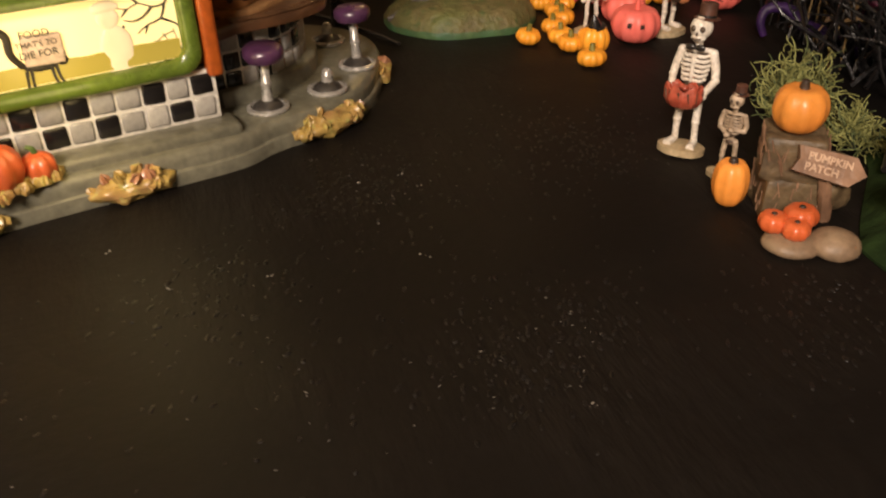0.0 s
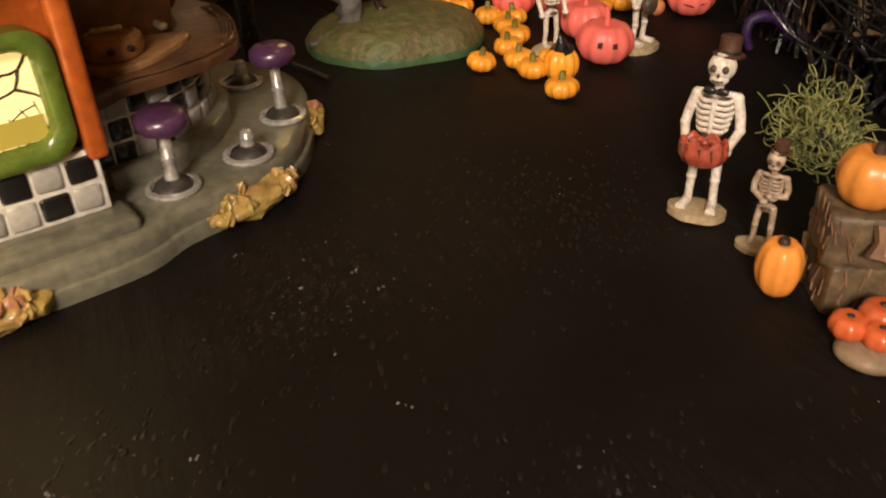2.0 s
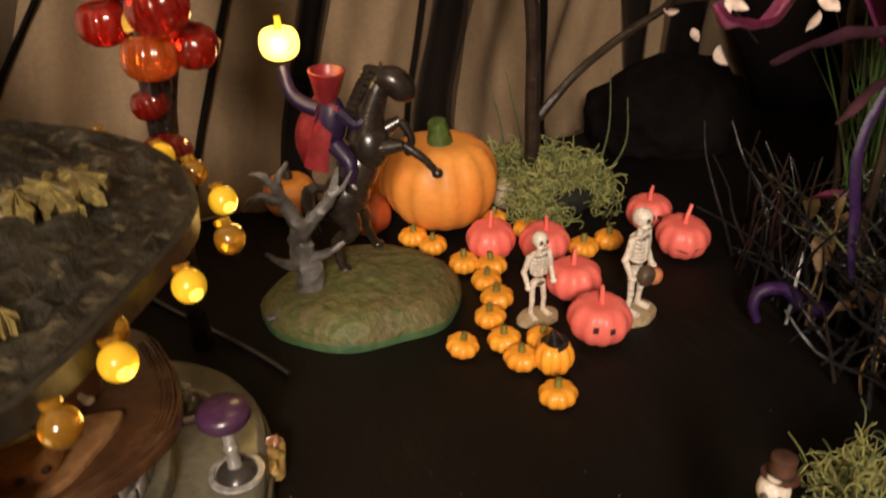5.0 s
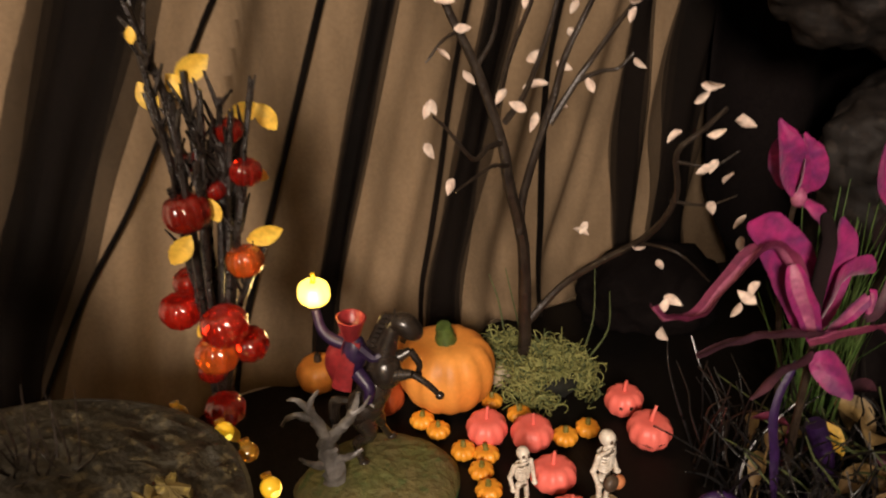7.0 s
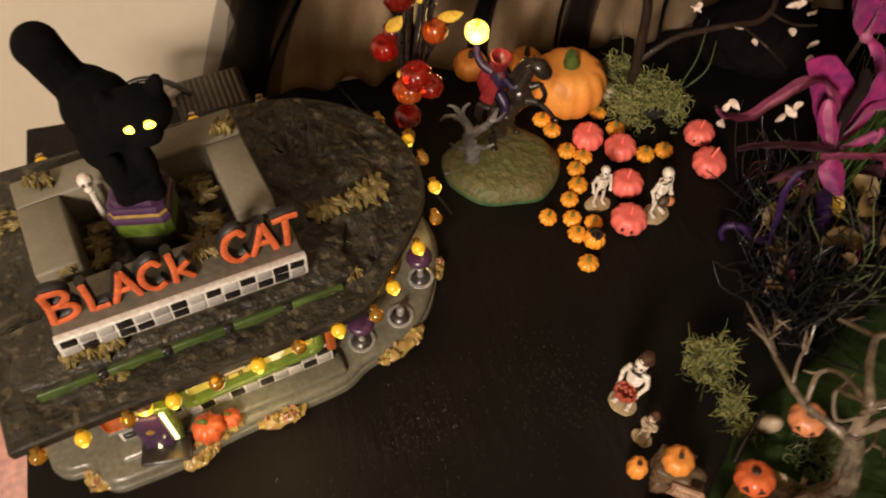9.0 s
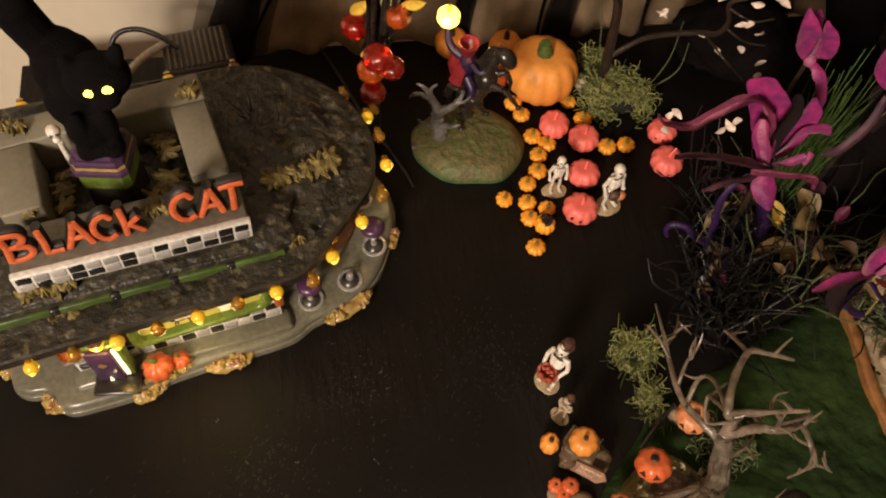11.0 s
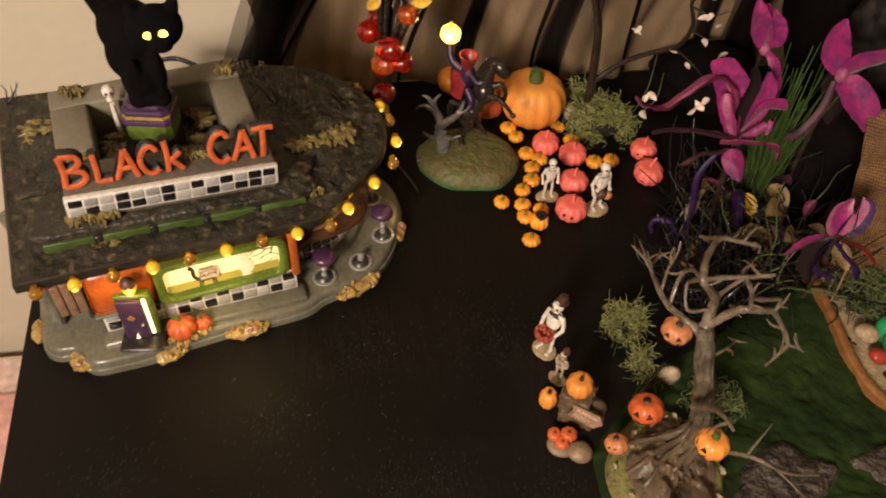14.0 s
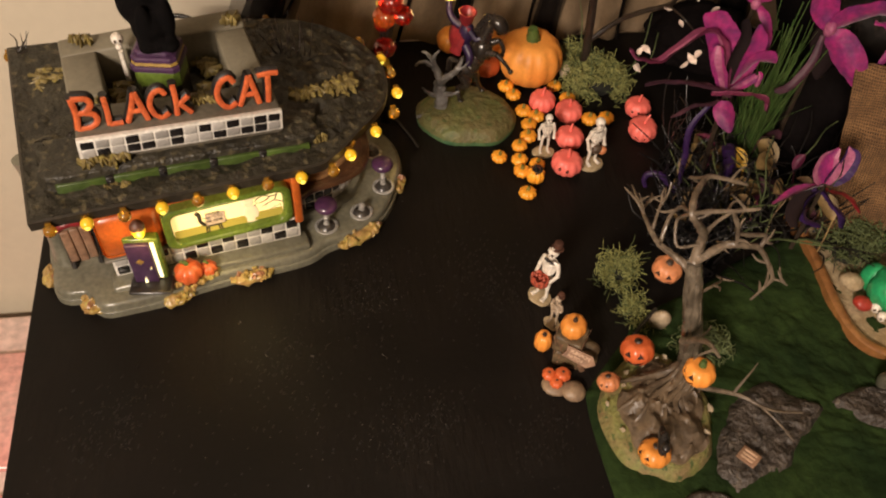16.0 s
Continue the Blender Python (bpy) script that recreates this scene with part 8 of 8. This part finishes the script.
pumpkin("red-orange carved jack-o'-lantern on the tree base", (0.2262, 0.3630, 0.0195), 0.0110, 0.0185, "pumpkin_red", "stem_dark", 9, 0.07, 0.1, 0.2, tilt=(-14, -8), carve=JACK, yaw=-12)
pumpkin("orange carved jack-o'-lantern hanging from a branch", (0.2405, 0.2950, 0.1080), 0.0084, 0.0145, "pumpkin", "stem", 9, 0.07, 0.3, 0.18, tilt=(-6, 0), carve=JACK, yaw=-62)
pumpkin("small peach carved pumpkin on the tree base", (0.2100, 0.3368, 0.0195), 0.0073, 0.0118, "pumpkin_peach", "stem_dark", 9, 0.09, 0.1, 0.2, tilt=(-20, -14), carve=DOTS, yaw=-20)
pumpkin("orange carved pumpkin with a crow on it", (0.2400, 0.2950, 0.0150), 0.0102, 0.0150, "pumpkin", "stem_dark", 9, 0.08, 0.1, 0.2, tilt=(-16, 0), carve=GRIN, yaw=-50)
b = bmesh.new()
cr = Vector((0.2420, 0.2970, 0.0305))
blob(b, cr + Vector((0, 0, 0.005)), (0.0035, 0.0075, 0.0042), 3, rot=pose(0, 0, 0, 35, 0, 0))
blob(b, cr + Vector((0, -0.0058, 0.0105)), (0.0027, 0.0030, 0.0027), 3)
tube(b, [cr + Vector((0, -0.0078, 0.0104)), cr + Vector((0, -0.0115, 0.0092))], 0.0012, 0.0002, 6, smooth=0)
tube(b, [cr + Vector((0, 0.005, 0.002)), cr + Vector((0.0005, 0.010, -0.002)), cr + Vector((0.001, 0.016, -0.004))], 0.0028, 0.0016, 7)
for s in (-1, 1):
    tube(b, [cr + Vector((s * 0.0012, 0, 0.002)), cr + Vector((s * 0.0014, 0, -0.003))], 0.0007, 0.0006, 5, smooth=0)
tagged(part("crow_figurine", b, "black"), "small black crow perched on a carved pumpkin", "figurine")


def slab(label, outline, h, mat="bark_slab"):
    b = bmesh.new()
    dome(b, round_outline(outline, 8), 16, lambda x, y, k: h * min(1, (k + 0.05) * 4) ** 0.6 + 0.0022 * noise.noise((x * 120, y * 120, 3)) + 0.0016 * noise.noise((x * 300, y * 300, 8)), 0.001)
    return tagged(part("bark_slab", b, mat), label, "bark", "bark slabs")


slab("rough grey-brown bark slab on the plush", [(0.284, 0.335), (0.297, 0.362), (0.317, 0.378), (0.333, 0.370), (0.353, 0.367), (0.346, 0.350), (0.335, 0.334), (0.326, 0.312), (0.312, 0.303), (0.296, 0.292), (0.280, 0.298)], 0.010)
slab("rough grey-brown bark slab on the plush", [(0.357, 0.372), (0.377, 0.386), (0.400, 0.389), (0.425, 0.380), (0.420, 0.360), (0.394, 0.356), (0.367, 0.360)], 0.010)
slab("rough grey-brown bark slab at the plush edge", [(0.262, 0.283), (0.285, 0.290), (0.300, 0.276), (0.292, 0.250), (0.262, 0.245), (0.250, 0.262)], 0.009)
b = bmesh.new()
box(b, (-0.0062, -0.0050, 0), (0.0062, 0.0050, 0.0016), 0.0006)
plaque = part("small_plaque", b, "sign_wood")
plaque.matrix_world = pose(0.3000, 0.3135, 0.0112, 10, -6, -35)
tagged(plaque, "small pinkish wooden plaque lying on the bark", "plaque")
for yy in (-0.0024, 0.0, 0.0024):
    b = bmesh.new()
    box(b, (-0.0042, yy - 0.0006, 0.0015), (0.0040, yy + 0.0006, 0.0020))
    part("faded_lettering", b, "sign_ink", plaque)
b = bmesh.new()
tube(b, [(0.394, 0.392, 0.004), (0.388, 0.385, 0.022), (0.393, 0.374, 0.034), (0.404, 0.366, 0.034), (0.412, 0.358, 0.020), (0.412, 0.352, 0.006)], 0.0048, 0.0036, 10)
tagged(part("bone_arch", b, "concrete"), "grey-green curved arch piece on the bark", "ornament")
b = bmesh.new()
tube(b, [(0.262, 0.398, 0.004), (0.274, 0.392, 0.006), (0.281, 0.381, 0.006), (0.275, 0.373, 0.006), (0.266, 0.378, 0.007), (0.268, 0.392, 0.007), (0.282, 0.400, 0.006)], 0.0012, 0.0012, 7)
tagged(part("green_cord", b, "stem"), "green looped cord lying on the plush", "cord")

b = bmesh.new()
tube(b, [(0.221, 0.381, 0.008), (0.229, 0.396, 0.013), (0.238, 0.411, 0.017)], 0.0017, 0.0014, 7, rough=0.12)
tagged(part("stick", b, "black"), "short black stick leaning on the moss", "stick")

# ---- wooden tray with burlap ----
tray = thing("wooden_tray", "orange-brown curved wooden tray edge holding sandy fill", "tray", pose(-0.003, 0.002, 0))
EDGE = smooth_path([(0.342, 0.538, 0), (0.350, 0.508, 0), (0.359, 0.476, 0), (0.367, 0.446, 0), (0.377, 0.424, 0), (0.396, 0.410, 0), (0.44, 0.404, 0), (0.55, 0.412, 0), (0.62, 0.45, 0), (0.64, 0.52, 0), (0.62, 0.60, 0)], 6)
b = bmesh.new()
prev = None
for i, p in enumerate(EDGE):
    d = (EDGE[min(i + 1, len(EDGE) - 1)] - EDGE[max(i - 1, 0)]).normalized()
    nn = Vector((-d.y, d.x, 0))
    ring = [b.verts.new(p + nn * o + Vector((0, 0, z))) for o, z in ((0, 0.0), (0, 0.0125), (0.0012, 0.0135), (0.0052, 0.0135), (0.0064, 0.0125), (0.0064, 0.0))]
    if prev:
        for k in range(6):
            b.faces.new((prev[k], prev[(k + 1) % 6], ring[(k + 1) % 6], ring[k]))
    else:
        b.faces.new(ring)
    prev = ring
b.faces.new(prev)
part("rim", b, "oak", tray)
b = bmesh.new()
inner = [(p.x + 0.006, p.y + 0.004) for p in EDGE][::2]
dome(b, inner, 14, lambda x, y, k: 0.008 + 0.003 * noise.noise((x * 70, y * 70, 1)) + 0.0016 * noise.noise((x * 260, y * 260, 5)), 0.001)
part("fill", b, "sand", tray, "pale sandy fill")
for at, r, mt, lab in (((0.4150, 0.4600, 0.024), (0.017, 0.016, 0.018), "green_bright", "bright green plastic lump in the tray"), ((0.4060, 0.4760, 0.018), (0.010, 0.010, 0.012), "green_bright", "bright green plastic lump in the tray"), ((0.4220, 0.4400, 0.018), (0.010, 0.010, 0.011), "yellow_bright", "bright yellow plastic ball in the tray"), ((0.3960, 0.4530, 0.014), (0.007, 0.006, 0.005), "red_bright", "small red painted piece in the tray"),
                       ((0.4050, 0.4510, 0.0145), (0.0038, 0.0038, 0.0044), "bone", "tiny skull in the sandy tray"), ((0.4085, 0.4440, 0.0140), (0.0036, 0.0036, 0.0042), "bone", "tiny skull in the sandy tray"), ((0.3905, 0.4720, 0.0140), (0.009, 0.007, 0.006), "sand", "pale sandy lump in the tray")):
    b = bmesh.new()
    blob(b, (0, 0, 0), r, 3, r[0] * 0.16, 90)
    if mt == "bone":
        for s in (-1, 1):
            blob(b, (s * r[0] * 0.4, -r[1] * 0.85, 0.0004), (r[0] * 0.25, r[0] * 0.2, r[0] * 0.3), 2, mat=1)
    o = part("tray_piece", b, [mt, "bone_dark"])
    o.matrix_world = pose(at[0] - 0.012, at[1], at[2])
    tagged(o, lab, "trinket")
b = bmesh.new()
grid = []
for j in range(26):
    t = j / 25
    row = []
    for i in range(41):
        s = i / 40
        base = Vector((0.353 + 0.20 * s, 0.515 - 0.02 * s, 0.018))
        top = Vector((0.346 + 0.22 * s, 0.572, 0.128 + 0.015 * s))
        p = base.lerp(top, t)
        p.z += 0.014 * math.sin(t * 3.14) + 0.004 * noise.noise((s * 9, t * 6, 2))
        p.y -= 0.006 * noise.noise((s * 12, t * 5, 7))
        row.append(b.verts.new(p))
    grid.append(row)
for j in range(25):
    for i in range(40):
        b.faces.new((grid[j][i], grid[j][i + 1], grid[j + 1][i + 1], grid[j + 1][i]))
o = part("burlap_cloth", b, "burlap")
so = o.modifiers.new("thickness", "SOLIDIFY")
so.thickness = 0.0012
tagged(o, "brown burlap cloth draped like a tent", "burlap")
for path in ([(0.57, 0.588, 0.13), (0.56, 0.54, 0.07), (0.555, 0.50, 0.02)],):
    b = bmesh.new()
    tube(b, path, 0.0012, 0.0012, 8)
    tagged(part("tent_pole", b, "oak"), "thin brown pole carrying the burlap", "pole")

# ---- behind the diner and beside the table ----
ad = thing("ribbed_adapter", "dark ribbed plastic power box behind the diner", "power box", TABLE @ pose(0.138, -0.028, 0, 0, 0, 10))
b = bmesh.new()
box(b, (-0.026, -0.022, 0), (0.026, 0.022, 0.034), 0.003)
part("body", b, "black_plastic", ad)
for k in range(11):
    b = bmesh.new()
    box(b, (-0.0225 + k * 0.0042, -0.018, 0.0335), (-0.0203 + k * 0.0042, 0.018, 0.0356), 0.0006)
    part("rib", b, "slat", ad)
b = bmesh.new()
tube(b, [(-0.212, 0.575, 0.004), (-0.207, 0.588, 0.030), (-0.202, 0.600, 0.044), (-0.187, 0.606, 0.048), (-0.170, 0.606, 0.045), (-0.155, 0.602, 0.040)], 0.0022, 0.0022, 8)
tagged(part("black_cable", b, "black"), "looped black power cable behind the diner", "cable")
b = bmesh.new()
tube(b, [(-0.196, 0.560, 0.004), (-0.188, 0.577, 0.028), (-0.179, 0.594, 0.034), (-0.166, 0.611, 0.036)], 0.0030, 0.0030, 8)
tagged(part("white_cable", b, "white_cable"), "thick white cable behind the diner", "cable")
b = bmesh.new()
tube(b, [(-0.070, 0.668, 0.002), (-0.045, 0.640, 0.003), (-0.020, 0.610, 0.002), (0.004, 0.585, 0.002), (0.028, 0.560, 0.002), (0.040, 0.545, 0.002)], 0.0011, 0.0011, 7)
tagged(part("thin_cable", b, "grey_cable"), "thin dark grey cable lying on the table", "cable")
tub = thing("storage_tub", "pink plastic storage tub with a milky lid", "storage tub", TABLE @ pose(-0.30, -0.272, -0.76))
b = bmesh.new()
box(b, (-0.26, -0.30, 0.0), (0.26, 0.30, 0.30), 0.02)
part("body", b, "pink_tub", tub)
b = bmesh.new()
box(b, (-0.275, -0.315, 0.301), (0.275, 0.315, 0.325), 0.008)
lid = part("lid", b, "tub_lid", tub)
for y0, y1 in ((-0.27, -0.12), (-0.08, 0.06), (0.09, 0.25)):
    b = bmesh.new()
    box(b, (-0.24, y0, 0.324), (0.24, y1, 0.334), 0.004)
    part("lid_panel", b, "pink_tub", lid)

# ---- crusty paint, dust and painted glints on the table ----
b = bmesh.new()
for cx, cy, sx, sy, n, turn in ((0.030, 0.398, 0.012, 0.014, 150, 0.3), (0.103, 0.440, 0.020, 0.018, 190, 0.2), (0.016, 0.375, 0.008, 0.014, 90, 0.4), (0.085, 0.285, 0.016, 0.016, 170, 0.5), (-0.085, 0.265, 0.016, 0.024, 170, 0.3), (0.075, 0.318, 0.030, 0.020, 120, 0.0), (0.11, 0.395, 0.016, 0.020, 120, 0.2), (0.02, 0.285, 0.030, 0.02, 100, 0.1), (-0.02, 0.22, 0.03, 0.03, 100, 0), (0.041, 0.379, 0.013, 0.016, 260, 0.2), (0.100, 0.297, 0.013, 0.016, 260, 0.2), (-0.092, 0.243, 0.013, 0.016, 260, 0.2), (0.126, 0.420, 0.013, 0.016, 260, 0.2), (-0.001, 0.322, 0.013, 0.016, 260, 0.2), (0.172, 0.309, 0.013, 0.016, 260, 0.2)):
    for i in range(int(n * 0.55)):
        x, y = random.gauss(0, sx), random.gauss(0, sy)
        s = random.uniform(0.00025, 0.00085)
        blob(b, (cx + x + turn * y, cy + y, 0.0), (s, s * random.uniform(1.0, 3.0), s * 0.45), 1, 0.0003, 900, rot=pose(0, 0, 0, 0, 0, random.uniform(-30, 10)))
tagged(part("paint_crust", b, "crust"), "crusty ridges of dried black paint on the table", "paint crust", kind="stuff")
b = bmesh.new()
for i in range(150):
    x, y = random.uniform(-0.12, 0.30), random.uniform(0.10, 0.50)
    if i < 90:
        c = random.choice(((0.03, 0.40), (0.05, 0.39), (0.10, 0.44), (0.0, 0.32), (0.09, 0.30), (-0.05, 0.25)))
        x, y = random.gauss(c[0], 0.016), random.gauss(c[1], 0.014)
    s = random.uniform(0.00010, 0.00026) * (1.8 if i % 23 == 0 else 1)
    blob(b, (x, y, s * 0.4), (s * random.uniform(0.7, 2.2), s, s * 0.5), 1)
for x, y in ((0.0145, 0.411), (0.051, 0.398), (0.063, 0.340), (0.0150, 0.329), (-0.014, 0.323), (-0.041, 0.344), (0.106, 0.272), (0.058, 0.388)):
    for k in range(3):
        w = random.uniform(0.0002, 0.00048)
        blob(b, (x + random.gauss(0, 0.0008), y + random.gauss(0, 0.0006), w * 0.4), (w * random.uniform(1, 2), w, w * 0.6), 1, w * 0.4, 900, rot=pose(0, 0, 0, 0, 0, random.uniform(0, 180)))
for cx, cy, sx, sy, n in ((0.043, 0.380, 0.006, 0.010, 26), (0.120, 0.428, 0.008, 0.010, 12), (0.038, 0.271, 0.014, 0.010, 12), (0.108, 0.303, 0.006, 0.008, 12), (0.085, 0.283, 0.012, 0.008, 10)):
    for k in range(n):  # pale flakes standing in for glints off the crusty patches
        w = random.uniform(0.00009, 0.00024)
        blob(b, (random.gauss(cx, sx), random.gauss(cy, sy), w * 0.5), (w * random.uniform(1, 3.5), w, w * 0.6), 1, rot=pose(0, 0, 0, 0, 0, random.uniform(-60, 60)))
tagged(part("dust_specks", b, "dust"), "pale dust specks and painted glints on the black table", "dust", kind="stuff")
